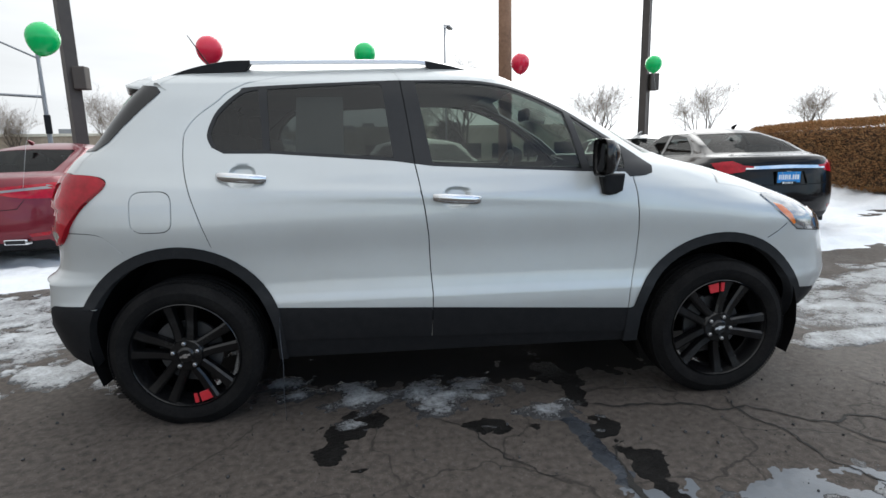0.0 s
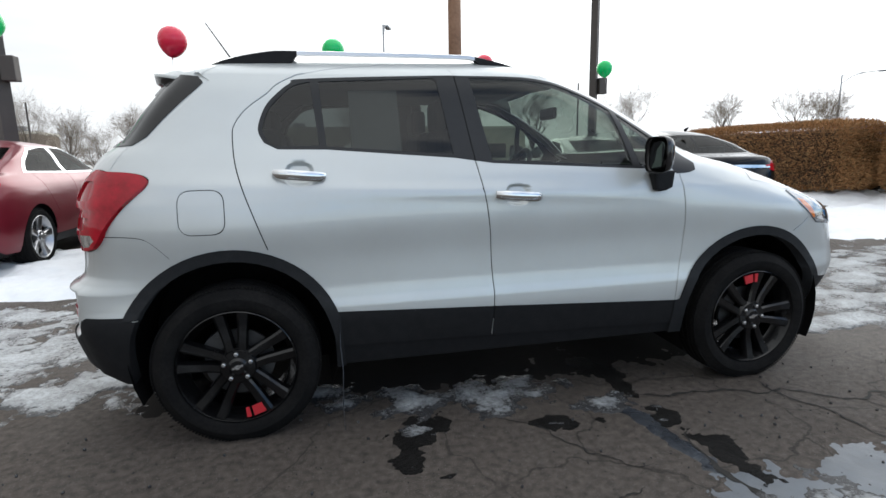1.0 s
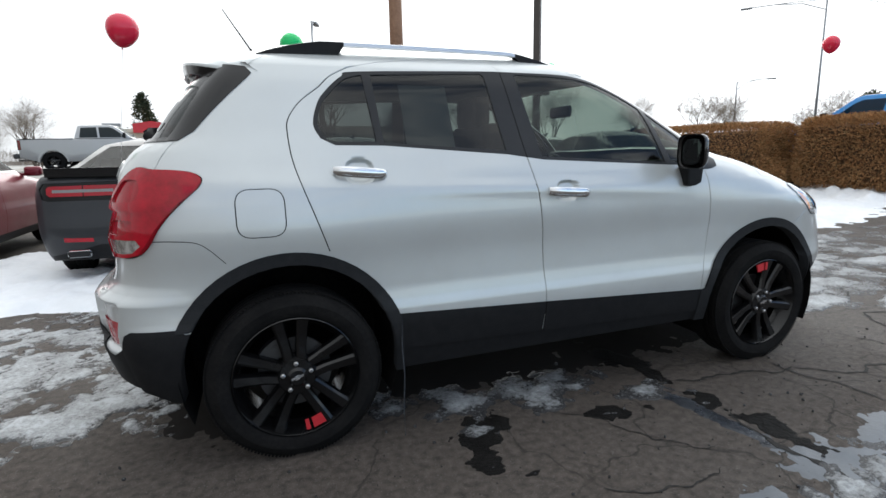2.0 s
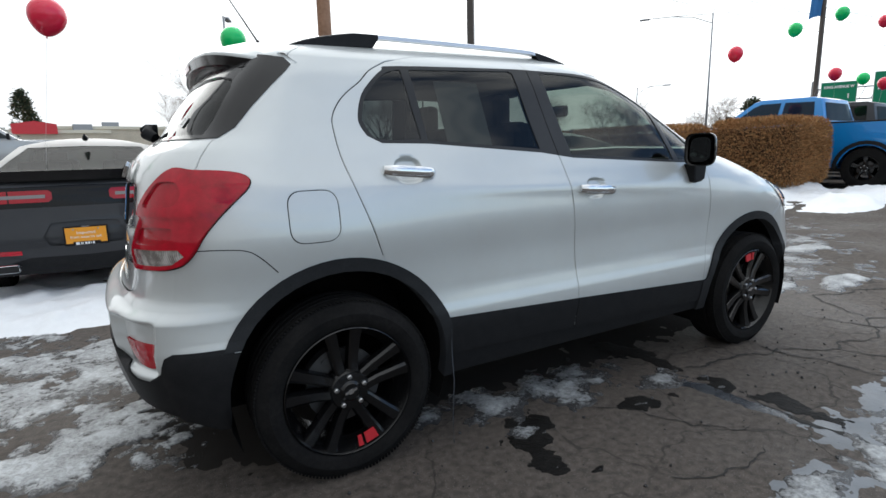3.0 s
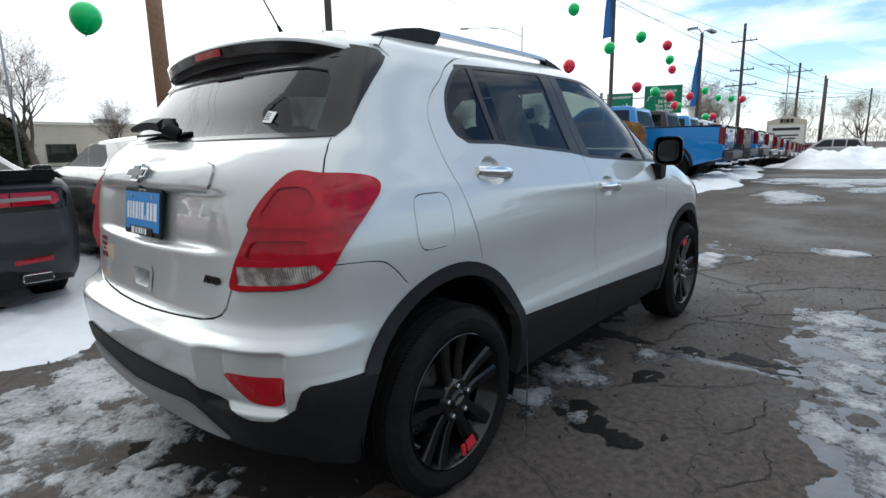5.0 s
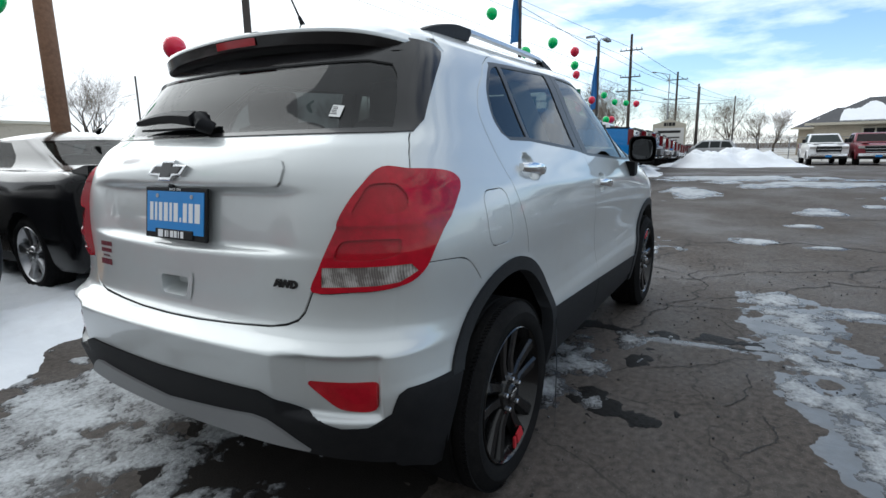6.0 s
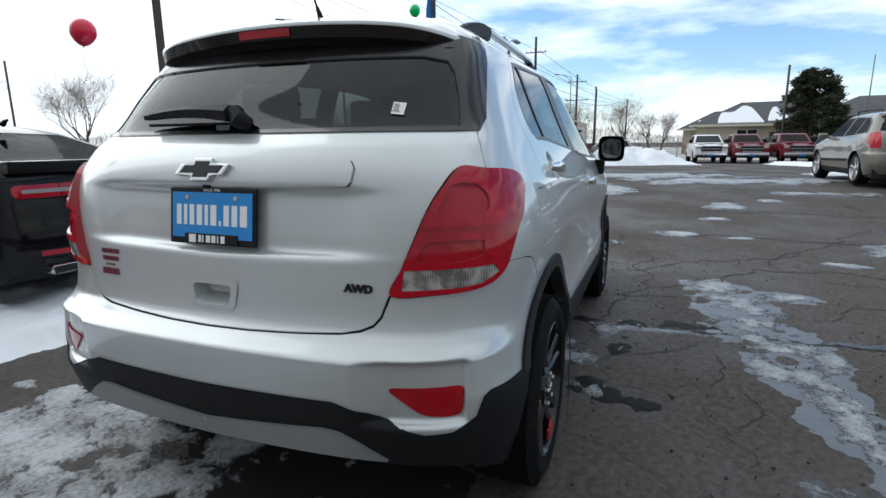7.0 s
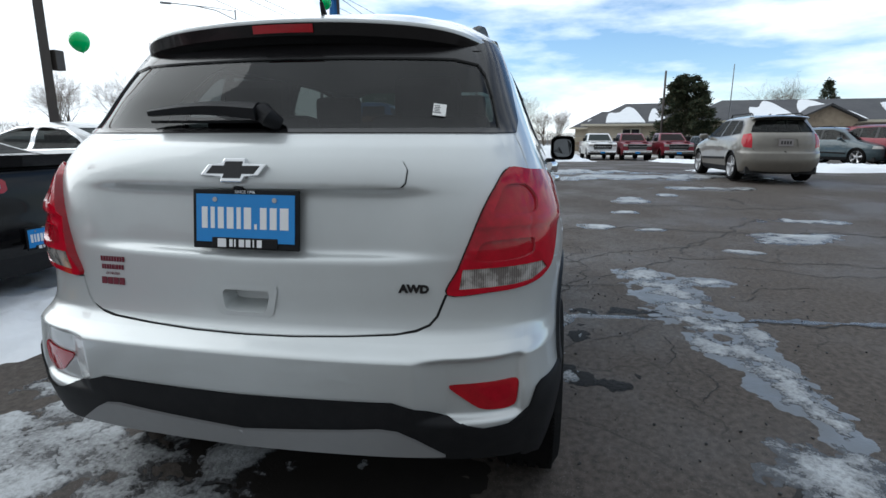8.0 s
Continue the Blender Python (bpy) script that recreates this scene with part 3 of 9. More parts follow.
    if red is not None:
        bm = bmesh.new()
        for da, w in ((-8.5, 4.5), (3.5, 13.0)):
            vs = []
            for r in (rim_r - 0.056, rim_r - 0.013):
                for a in (red + da - w / 2, red + da + w / 2):
                    aa = radians(a)
                    vs.append((r * math.cos(aa), r * math.sin(aa)))
            o = [vs[0], vs[1], vs[3], vs[2]]
            prism(bm, o, -0.0015, 0.006, m=Matrix.Translation((cx, cy, cz)) @ Matrix.Diagonal((1, flip, 1, 1)))
        bmesh.ops.recalc_face_normals(bm, faces=bm.faces)
        part("red_stripe", bm, RED_PAINT, wh, "red accent stripes on the rim's edge")
    return wh


def crossover_dents(P):
    """Pressings of the hatch and bumper, and the crease along the doors."""
    x, y, z = P[..., 0].copy(), P[..., 1], P[..., 2]
    ay = np.abs(y)

    def bump01(t, a, b, s):
        return 1 / (1 + np.exp(-(t - a) / s)) * 1 / (1 + np.exp((t - b) / s))
    on_tail = 1 / (1 + np.exp((x + 1.7) / 0.03))
    # number plate recess below the garnish, closed by a ledge
    ledge = 1 / (1 + np.exp(-(z - (0.925 + .02 * ay)) / 0.0045)) / (1 + np.exp((z - 1.108) / 0.006))
    x = x + on_tail * 0.027 * ledge * bump01(ay, -1, 0.47, 0.035)
    # reflector recesses in the bumper corners
    x = x + on_tail * 0.034 * bump01(z, 0.500, 0.675, 0.004) * bump01(ay, 0.50, 0.772, 0.006) * np.clip((ay - .49) / .09, 0, 1)
    Q = P.copy()
    Q[..., 0] = x
    # dished cups behind the door handles
    cup = 0
    for hx, hz in ((-.976, 1.136), (-.018, 1.020)):
        r3 = np.abs((x - hx) / .060) ** 3 + np.abs((z - hz) / .049) ** 3
        cup = cup + .021 * np.clip((1 - r3) * 1.6, 0, 1) ** 1.2
    y = y - np.sign(y) * cup * (ay > 0.5)
    # rear haunch line and the lower door scoop
    fl = bump01(x, -1.9, 0.95, 0.08)
    Q[..., 1] = y + np.sign(y) * 0.005 * fl * np.exp(-(((z - (1.085 - 0.052 * (x + 1.1))) / 0.035) ** 2)) * (ay > 0.5) * bump01(x, -1.5, 0.6, 0.15)
    return Q


CROSSOVER = Shell(
    curve((.15, .80), (.30, .86), (.42, .885), (.52, .895), (.56, .893), (.61, .882), (.67, .873), (.78, .868), (.92, .874), (1.02, .866), (1.10, .842), (1.18, .808), (1.28, .762), (1.40, .712), (1.50, .672), (1.57, .636)),
    curve((.15, -1.85), (.28, -1.95), (.42, -2.0), (.55, -2.03), (.67, -2.04), (.71, -1.985), (.74, -1.96), (.85, -1.945), (1.0, -1.93), (1.14, -1.905), (1.22, -1.86), (1.28, -1.785), (1.40, -1.70), (1.50, -1.62), (1.57, -1.56)),
    curve((.15, 1.80), (.30, 1.88), (.45, 2.02), (.60, 2.08), (.75, 2.06), (.85, 2.02), (.92, 1.93), (1.0, 1.74), (1.07, 1.55), (1.13, 1.36), (1.18, 1.16), (1.22, 1.07), (1.33, .87), (1.449, .65), (1.57, .38)),
    1.57, 1.725, dents=crossover_dents, cap=3.5)


def lamp_bulge(Q):
    """How far the tail lamp stands out at points of the body."""
    x, z = Q[..., 0], Q[..., 2]
    upper = np.clip((1.170 - z) / .13, 0, 1) ** .65 / (1 + np.exp(-(z - 1.012) / .0025))
    lower = .85 * np.clip((1.016 - z) / .10, 0, 1) ** .65 * np.clip((z - .835) / .06, 0, 1)
    return .004 + .019 * np.maximum(upper, lower) * np.exp(-((x + 1.85) / .19) ** 2)


def build_crossover():
    sh = CROSSOVER
    car = thing("compact_crossover", "silver compact crossover with black wheels, parked on wet asphalt", "car")
    T = sh.trace
    g = 0.005
    AR, AF = (-1.2775, 0.38), (1.2775, 0.36)
    reg = []

    def line(pts, w=g, smooth=0):
        uv = T(pts, closed=False)
        if smooth:
            uv = [tuple(q) for q in chaikin(uv, smooth, False)]
        reg.append(("gap", sh.strip(uv, w)))

    def area(name, pts, smooth=0):
        uv = T(pts)
        if smooth:
            uv = [tuple(q) for q in chaikin([(*q, 0) for q in uv], smooth)]
            uv = [(q[0], q[1]) for q in uv]
        reg.append((name, uv))
        return uv
    # wheel openings
    area("void", [("s", AR[0] - .412, .10)] + arc(*AR, .412, 180, 0) + [("s", AR[0] + .412, .10)])
    area("void", [("s", AF[0] - .412, .10)] + arc(*AF, .412, 180, 0) + [("s", AF[0] + .412, .10)])
    reg.append(("void", [(-3.1, .1), (2.1, .1), (2.1, .29), (-3.1, .29)]))
    area("void", [("t", .0, .372), ("t", .45, .378), ("t", .58, .375), ("t", .70, .368), ("s", -1.89, .350), ("s", -1.78, .320), ("s", -1.70, .28), ("s", -1.70, .12), ("t", .0, .12)])
    # flares
    area("flare_rear", [("s", AR[0] - .36, .572), ("s", AR[0] - .428, .572)] + arc(*AR, .46, 156, 18) + [("s", AR[0] + .462, .10)])
    area("flare_front", [("s", AF[0] - .49, .10)] + [("s", AF[0] - .475, .46)] + arc(*AF, .458, 166, 26) + [("s", AF[0] + .445, .50), ("s", AF[0] + .445, .10)])
    # lamps
    lamp = [("t", .715, 1.168), ("s", -1.72, 1.162), ("s", -1.645, 1.158), ("s", -1.585, 1.148), ("s", -1.557, 1.128), ("s", -1.567, 1.10), ("s", -1.60, 1.07), ("s", -1.665, 1.01), ("s", -1.715, .95), ("s", -1.745, .90), ("s", -1.775, .866), ("s", -1.81, .85), ("t", .74, .842), ("t", .68, .838), ("t", .57, .834), ("t", .595, .90), ("t", .622, .97), ("t", .652, 1.05), ("t", .685, 1.12)]
    def smooth_ring(pts, n=4):
        uv = [("p", float(sh.locate(q[0], q[1], q[2])), q[2]) for q in pts]
        return soft(uv, n, True)
    lamp = smooth_ring(lamp)
    line(lamp + lamp[:1], 0.005)
    area("reverse_lamp", [("t", .607, .906), ("t", .70, .910), ("s", -1.778, .915), ("s", -1.765, .895), ("s", -1.80, .866), ("t", .74, .858), ("t", .60, .850)])
    area("lamp_inner", smooth_ring([("t", .690, 1.085), ("t", .705, 1.118), ("s", -1.80, 1.122), ("s", -1.76, 1.112), ("s", -1.755, 1.08), ("s", -1.775, 1.048), ("t", .735, 1.043), ("t", .680, 1.045)]))
    area("lamp_inner", smooth_ring([("t", .655, .972), ("t", .70, .980), ("s", -1.82, .980), ("s", -1.79, .968), ("s", -1.80, .942), ("t", .74, .928), ("t", .66, .925), ("t", .640, .935)]))
    area("tail_lamp", lamp)
    area("reflector_inner", eased([("t", .655, .588), ("t", .745, .590), ("t", .742, .545), ("t", .70, .540)], .012, 3))
    area("reflector", eased([("t", .575, .600), ("t", .770, .604), ("t", .764, .528), ("t", .735, .516), ("t", .668, .522)], .022, 4))
    # head lamp and nose
    crease = [("p", -2.16, 1.140), ("p", -1.93, 1.095), ("s", 1.262, 1.052), ("s", 1.32, 1.040), ("s", 1.40, 1.024), ("s", 1.492, .994), ("s", 1.58, .990), ("s", 1.67, .954), ("n", .72, .915), ("n", .55, .895)]
    line(soft([("p", float(sh.locate(*q)), q[2]) for q in crease], 4), .008)
    line([("s", 1.630, .846), ("s", 1.57, .806), ("s", 1.513, .777)], .008)
    beak = smooth_ring([("s", 1.492, .984), ("s", 1.575, .983), ("s", 1.664, .946), ("n", .73, .905), ("n", .55, .885), ("n", .50, .79), ("n", .70, .785), ("s", 1.715, .808), ("s", 1.683, .818), ("s", 1.636, .855), ("s", 1.556, .918)], 3)
    line(beak + beak[:1], .005)
    area("lamp_amber", [("s", 1.545, .944), ("s", 1.60, .930), ("s", 1.655, .884), ("s", 1.675, .842), ("s", 1.662, .836), ("s", 1.638, .858), ("s", 1.575, .909)])
    area("head_lamp", beak)
    area("grille", [("n", .0, .88), ("n", .48, .86), ("n", .42, .60), ("n", .0, .58)])
    area("grille", [("n", .0, .52), ("n", .55, .52), ("n", .60, .36), ("n", .0, .34)])
    # side glass and its black frame
    area("quarter_glass", soft([("s", -1.122, 1.33), ("s", -1.098, 1.402), ("s", -1.06, 1.45), ("s", -.997, 1.508), ("s", -.94, 1.528), ("s", -.915, 1.532)], 4) + soft([("s", -.888, 1.254), ("s", -1.055, 1.254), ("s", -1.10, 1.278), ("s", -1.122, 1.33)], 4)[:-1])
    area("rear_door_glass", [("s", -.878, 1.534), ("s", -.362, 1.556), ("s", -.345, 1.545), ("s", -.300, 1.206), ("s", -.858, 1.250)])
    area("front_door_glass", soft([("s", -.185, 1.545), ("s", -.170, 1.558), ("s", .05, 1.553), ("s", .17, 1.543), ("s", .28, 1.522), ("s", .42, 1.468), ("s", .535, 1.408)], 4) + [("s", .582, 1.136), ("s", -.122, 1.178)])
    area("quarter_light", [("s", .568, 1.392), ("s", .74, 1.27), ("s", .80, 1.20), ("s", .79, 1.132), ("s", .620, 1.136)])
    frame_line = soft([("s", -1.115, 1.268), ("s", -1.138, 1.325), ("s", -1.112, 1.41), ("s", -1.07, 1.465), ("s", -1.0, 1.524), ("s", -.93, 1.546), ("s", -.36, 1.567), ("s", -.2, 1.568), ("s", .05, 1.566), ("s", .18, 1.555), ("s", .30, 1.530), ("s", .45, 1.470), ("s", .58, 1.40), ("s", .75, 1.285), ("s", .842, 1.22), ("s", .935, 1.142)], 4) + [("s", .925, 1.108), ("s", .895, 1.100), ("s", .81, 1.092), ("s", .79, 1.116), ("s", .60, 1.122), ("s", -.12, 1.163), ("s", -.30, 1.190), ("s", -.86, 1.236), ("s", -1.06, 1.240)]
    line([("s", -.258, 1.565), ("s", -.23, 1.38), ("s", -.203, 1.172)], .005)
    area("window_frame", frame_line)
    # shut lines
    line([("p", float(sh.side(-.25, 1.57)), 1.63), ("s", -.258, 1.57)])
    line([("s", -.203, 1.172), ("s", -.185, 1.08), ("s", -.166, .97), ("s", -.152, .85), ("s", -.148, .70), ("s", -.140, .58), ("s", -.142, .51), ("s", -.153, .38)])
    line([("s", .905, 1.100), ("s", .825, 1.092), ("s", .838, 1.02), ("s", .845, .94), ("s", .850, .84), ("s", .842, .72), ("s", .825, .62), ("s", .81, .54), ("s", .805, .46)])
    top = [("p", float(sh.side(.85, 1.24)), 1.24), ("p", float(sh.side(.62, 1.42)), 1.42), ("p", float(sh.side(.36, 1.545)), 1.545), ("p", float(sh.side(.2, 1.57)), 1.58), ("p", float(sh.side(-.0, 1.57)), 1.615), ("p", float(sh.side(-.25, 1.57)), 1.63), ("p", float(sh.side(-.6, 1.57)), 1.615), ("p", float(sh.side(-.85, 1.57)), 1.588)]
    rear_door = [("s", -.972, 1.562), ("s", -1.05, 1.522), ("s", -1.10, 1.476), ("s", -1.16, 1.432), ("s", -1.20, 1.394), ("s", -1.232, 1.345), ("s", -1.240, 1.30), ("s", -1.232, 1.19), ("s", -1.205, 1.085), ("s", -1.165, .965), ("s", -1.12, .83)]
    rear_door = soft(rear_door, 5)
    line(top + rear_door)
    line([("s", -.842, .385), ("s", -.15, .368), ("s", .79, .345)], .005)
    # filler flap
    fz0, fz1, fx0, fx1 = .905, 1.083, -1.452, -1.277
    c = .035
    flap = eased([("s", fx0, fz0), ("s", fx1, fz0), ("s", fx1, fz1), ("s", fx0, fz1)], .055, 7)
    line(flap + flap[:1], .0045)
    area("filler_flap", flap)
    # bumper seam
    line(soft([("s", -1.752, .908), ("s", -1.68, .908), ("s", -1.60, .900), ("s", -1.555, .873), ("s", -1.50, .815)], 5), .0045)
    area("void", [("t", .0, .836), ("t", .070, .835), ("t", .080, .825), ("t", .075, .78), ("t", .066, .768), ("t", .0, .767)])
    # hatch
    line([("s", -1.640, 1.263), ("s", -1.66, 1.245), ("s", -1.69, 1.205), ("s", -1.712, 1.163)], .005)
    line([("t", .568, .835), ("t", .545, .775), ("t", .525, .752), ("t", .49, .737), ("t", .436, .728), ("t", .30, .720), ("t", .15, .714), ("t", .0, .712)], .008)
    garn = [("t", .0, 1.196), ("t", .40, 1.194), ("t", .44, 1.186), ("t", .455, 1.165), ("t", .452, 1.13), ("t", .44, 1.118), ("t", .0, 1.112)]
    line(garn[:-1] + garn[-1:], .004)
    area("garnish", garn)
    # tail glass, black strips beside it
    area("tail_glass", [("t", .0, 1.272), ("t", .680, 1.276), ("t", .652, 1.372), ("t", .625, 1.44), ("t", .60, 1.472), ("t", .53, 1.486), ("t", .0, 1.494)])
    area("spoiler_strip", [("t", .0, 1.262), ("t", .66, 1.262), ("s", -1.63, 1.265), ("s", -1.572, 1.300), ("s", -1.51, 1.37), ("s", -1.435, 1.445), ("s", -1.375, 1.50), ("s", -1.352, 1.525), ("s", -1.372, 1.550), ("t", .57, 1.565), ("t", .45, 1.57), ("t", .0, 1.57)])
    line([("s", -1.405, 1.515), ("s", -1.365, 1.55), ("p", float(sh.side(-1.34, 1.57)), 1.62), ("p", .9, 1.68), ("p", 1.3, 1.70), ("p", 2, 1.70)], .006)
    # wind screen
    area("wind_screen", [("n", .0, 1.215), ("n", .62, 1.20), ("s", .93, 1.20), ("s", .66, 1.405), ("s", .50, 1.49), ("n", .40, 1.56), ("n", .0, 1.57)])
    # lower claddings
    area("rear_cladding_low", [("t", .0, .440), ("t", .31, .468), ("t", .40, .478), ("t", .45, .472), ("t", .50, .445), ("t", .575, .392), ("t", .45, .388), ("t", .0, .380)])
    area("rear_cladding", [("t", .0, .553), ("t", .44, .560), ("t", .53, .530), ("t", .60, .497), ("t", .68, .474), ("t", .745, .478), ("s", -1.88, .515), ("s", -1.862, .57), ("s", -1.84, .583), ("s", -1.69, .585), ("s", -1.66, .568), ("s", -1.58, .568), ("s", -1.60, .2), ("t", .7, .2), ("t", .0, .2)])
    area("rear_door_cladding", [("s", -.90, .548), ("s", -.145, .514), ("s", -.153, .368), ("s", -.90, .387)])
    area("front_door_cladding", [("s", -.141, .514), ("s", .83, .464), ("s", .83, .342), ("s", -.149, .368)])
    area("sill", [("s", -.95, .387), ("s", .90, .342), ("s", .90, .2), ("s", -.95, .2)])
    area("front_cladding", [("s", 1.60, .53), ("s", 1.85, .50), ("n", .70, .45), ("n", .6, .36), ("n", .0, .33), ("n", .0, .2), ("n", .7, .2), ("s", 1.60, .2)])
    # painted panels
    area("front_door", top[:6] + [("s", -.258, 1.57), ("s", -.203, 1.172), ("s", -.166, .97), ("s", -.148, .70), ("s", -.141, .514), ("s", -.149, .36), ("s", .79, .34), ("s", .805, .46), ("s", .842, .72), ("s", .85, .84), ("s", .838, 1.02), ("s", .82, 1.092), ("s", .9, 1.1), ("s", .96, 1.15)])
    area("rear_door", top[5:] + rear_door + [("s", -.83, .56), ("s", -.842, .38), ("s", -.15, .368), ("s", -.145, .514), ("s", -.152, .70), ("s", -.170, .97), ("s", -.207, 1.172), ("s", -.262, 1.57)])
    area("hatch", [("t", .0, 1.262), ("t", .66, 1.262), ("s", -1.63, 1.265), ("s", -1.66, 1.245), ("s", -1.69, 1.205), ("s", -1.712, 1.163), ("t", .718, 1.166), ("t", .652, 1.05), ("t", .595, .90), ("t", .57, .834), ("t", .545, .775), ("t", .525, .752), ("t", .49, .737), ("t", .436, .728), ("t", .30, .720), ("t", .0, .712)])
    area("rear_bumper", [("t", .0, .712), ("t", .436, .728), ("t", .525, .752), ("t", .57, .834), ("t", .74, .838), ("s", -1.80, .86), ("s", -1.752, .908), ("s", -1.60, .900), ("s", -1.555, .873), ("s", -1.50, .80), ("s", -1.62, .5), ("s", -1.62, .2), ("t", .7, .2), ("t", .0, .2)])
    area("spoiler_top", [("s", -1.405, 1.515), ("s", -1.365, 1.55), ("p", float(sh.side(-1.34, 1.57)), 1.62), ("p", .9, 1.68), ("p", 1.3, 1.70), ("p", 2, 1.70), ("p", 2, 1.56), ("p", 1.1, 1.56)])
    area("bonnet", [("s", .90, 1.19), ("s", 1.05, 1.14), ("s", 1.36, 1.06), ("s", 1.62, .985), ("s", 1.80, .90), ("n", .70, .86), ("n", 0, .89), ("n", 0, 1.215), ("n", .5, 1.215)])
    area("front_wing", [("s", .8, .2), ("s", .84, .72), ("s", .83, 1.09), ("s", 1.0, 1.2), ("n", .75, .90), ("n", .74, .2)])
    area("front_bumper", [("n", .80, .2), ("n", .80, .95), ("n", 0, .95), ("n", 0, .2)])
    reg.append(("body_shell", None))
    # fix ends: grid over the whole half
    pg = np.concatenate([np.linspace(-3, -1, 60), np.linspace(-1, 0, 64)[1:], np.linspace(0, 2, 96)[1:]])
    vg = np.concatenate([np.arange(.25, 1.57, .019), np.linspace(1.57, 1.985, 22), [1.998]])
    # finer where the cups and reflector recesses are pressed in
    pg = np.concatenate([pg, sh.side(np.linspace(-1.045, -.905, 28), 1.136), sh.side(np.linspace(-.088, .052, 28), 1.02), sh.tail(np.linspace(.49, .80, 60), .6)])
    vg = np.concatenate([vg, np.arange(.905, .962, .005), np.arange(.962, 1.19, .006), np.arange(.485, .73, .005)])
    co, cut = cut_shell(sh, reg, np.unique(pg), np.unique(vg))
    both = (1, -1)
    P = lambda n, mat, **k: panel(n, sh, co, cut[n], mat, car, sides=k.pop("sides", both), **k)
    # parts on both flanks: one object each
    for n, mat, o, sk, lab in (
            ("flare_rear", FLARE, .010, .05, "dark grey plastic wheel arch trim"), ("flare_front", FLARE, .010, .05, "dark grey plastic wheel arch trim"),
            ("tail_lamp", RED_LENS, .012, .03, "glossy red tail lamp"), ("head_lamp", LAMP_LENS, .006, .03, "clear headlamp with amber reflector"),
            ("quarter_glass", PRIVACY, -.004, 0, "dark tinted rear quarter window"), ("rear_door_glass", PRIVACY, -.004, 0, "dark tinted rear door window"),
            ("front_door_glass", GLASS, -.004, 0, "lightly tinted front door window"), ("quarter_light", GLASS, -.004, 0, ""),
            ("window_frame", PILLAR, 0.0, .02, "satin black window frame"), ("filler_flap", SILVER, 0, .008, ""),
            ("rear_door_cladding", PLASTIC, .005, .03, "black plastic door cladding"), ("front_door_cladding", PLASTIC, .005, .03, "black plastic door cladding"),
            ("sill", PLASTIC, -.004, .03, "black plastic sill"), ("front_door", SILVER, 0, .012, ""), ("rear_door", SILVER, 0, .012, ""),
            ("front_wing", SILVER, 0, .012, "")):
        for s in both:
            nm = {"flare_rear": "wheel_arch_trim", "flare_front": "wheel_arch_trim"}.get(n, n)
            if n == "tail_lamp":
                ob = panel(nm, sh, co, cut[n], mat, car, skirt=.05, sides=(s,), label=lab, smooth_out=lambda Q: lamp_bulge(Q) + .004)
            else:
                ob = panel(nm, sh, co, cut[n], mat, car, out=o, skirt=sk, sides=(s,), label=lab)
            if n == "tail_lamp":
                panel("lamp_insert", sh, co, cut["lamp_inner"], RED_DEEP, ob, smooth_out=lambda Q: lamp_bulge(Q) - .004, skirt=.02, sides=(s,), label="deep red lamp insert")
                panel("reverse_lamp", sh, co, cut["reverse_lamp"], REVERSE, ob, smooth_out=lamp_bulge, skirt=.04, sides=(s,), label="clear ribbed reversing lamp")
            if n == "head_lamp":
                panel("side_marker", sh, co, cut["lamp_amber"], AMBER, ob, out=.006, skirt=.02, sides=(s,), label="amber side marker")
            if mat in (GLASS, PRIVACY):
                ob.visible_shadow = False
    for s in both:
        rf_ = panel("reflector", sh, co, cut["reflector"], REFLECTOR, car, out=.006, skirt=.02, sides=(s,), label="red bumper reflector")
        panel("reflector_insert", sh, co, cut["reflector_inner"], RED_DEEP, rf_, out=.0045, skirt=.01, sides=(s,), label="deep red reflector insert")
    P("garnish", SILVER, out=.007, skirt=.012)
    P("tail_glass", DARK_GLASS, out=-.003, skirt=0, label="dark tinted rear window")
    P("spoiler_strip", GLOSS_BLACK, out=.004, skirt=.02, label="gloss black trim round the rear window")
    P("hatch", SILVER)
    P("rear_bumper", SILVER)
    P("spoiler_top", SILVER)
    P("rear_cladding", PLASTIC, out=.007, skirt=.05, label="black plastic lower bumper")
    P("rear_cladding_low", SKID, out=.016, skirt=.03, label="silver-grey skid plate")
    P("wind_screen", GLASS, out=-.003, skirt=0)
    P("bonnet", SILVER)
    P("front_bumper", SILVER)
    P("front_cladding", PLASTIC, skirt=.03)
    P("grille", PLASTIC, out=-.01, skirt=.02)
    P("body_shell", SILVER, skirt=.01)
    P("gap", GAP, out=-.007, skirt=0, label="dark shut lines between panels")
    return car, co, cut


def roofz(x, y):
    """Height of the roof cap over (x, y)."""
    q = (abs(y) / .636) ** 5 + (abs(x + .62) / .98) ** 5
    return 1.57 + .155 * (1 - min(1, q ** .2) ** 3.5)


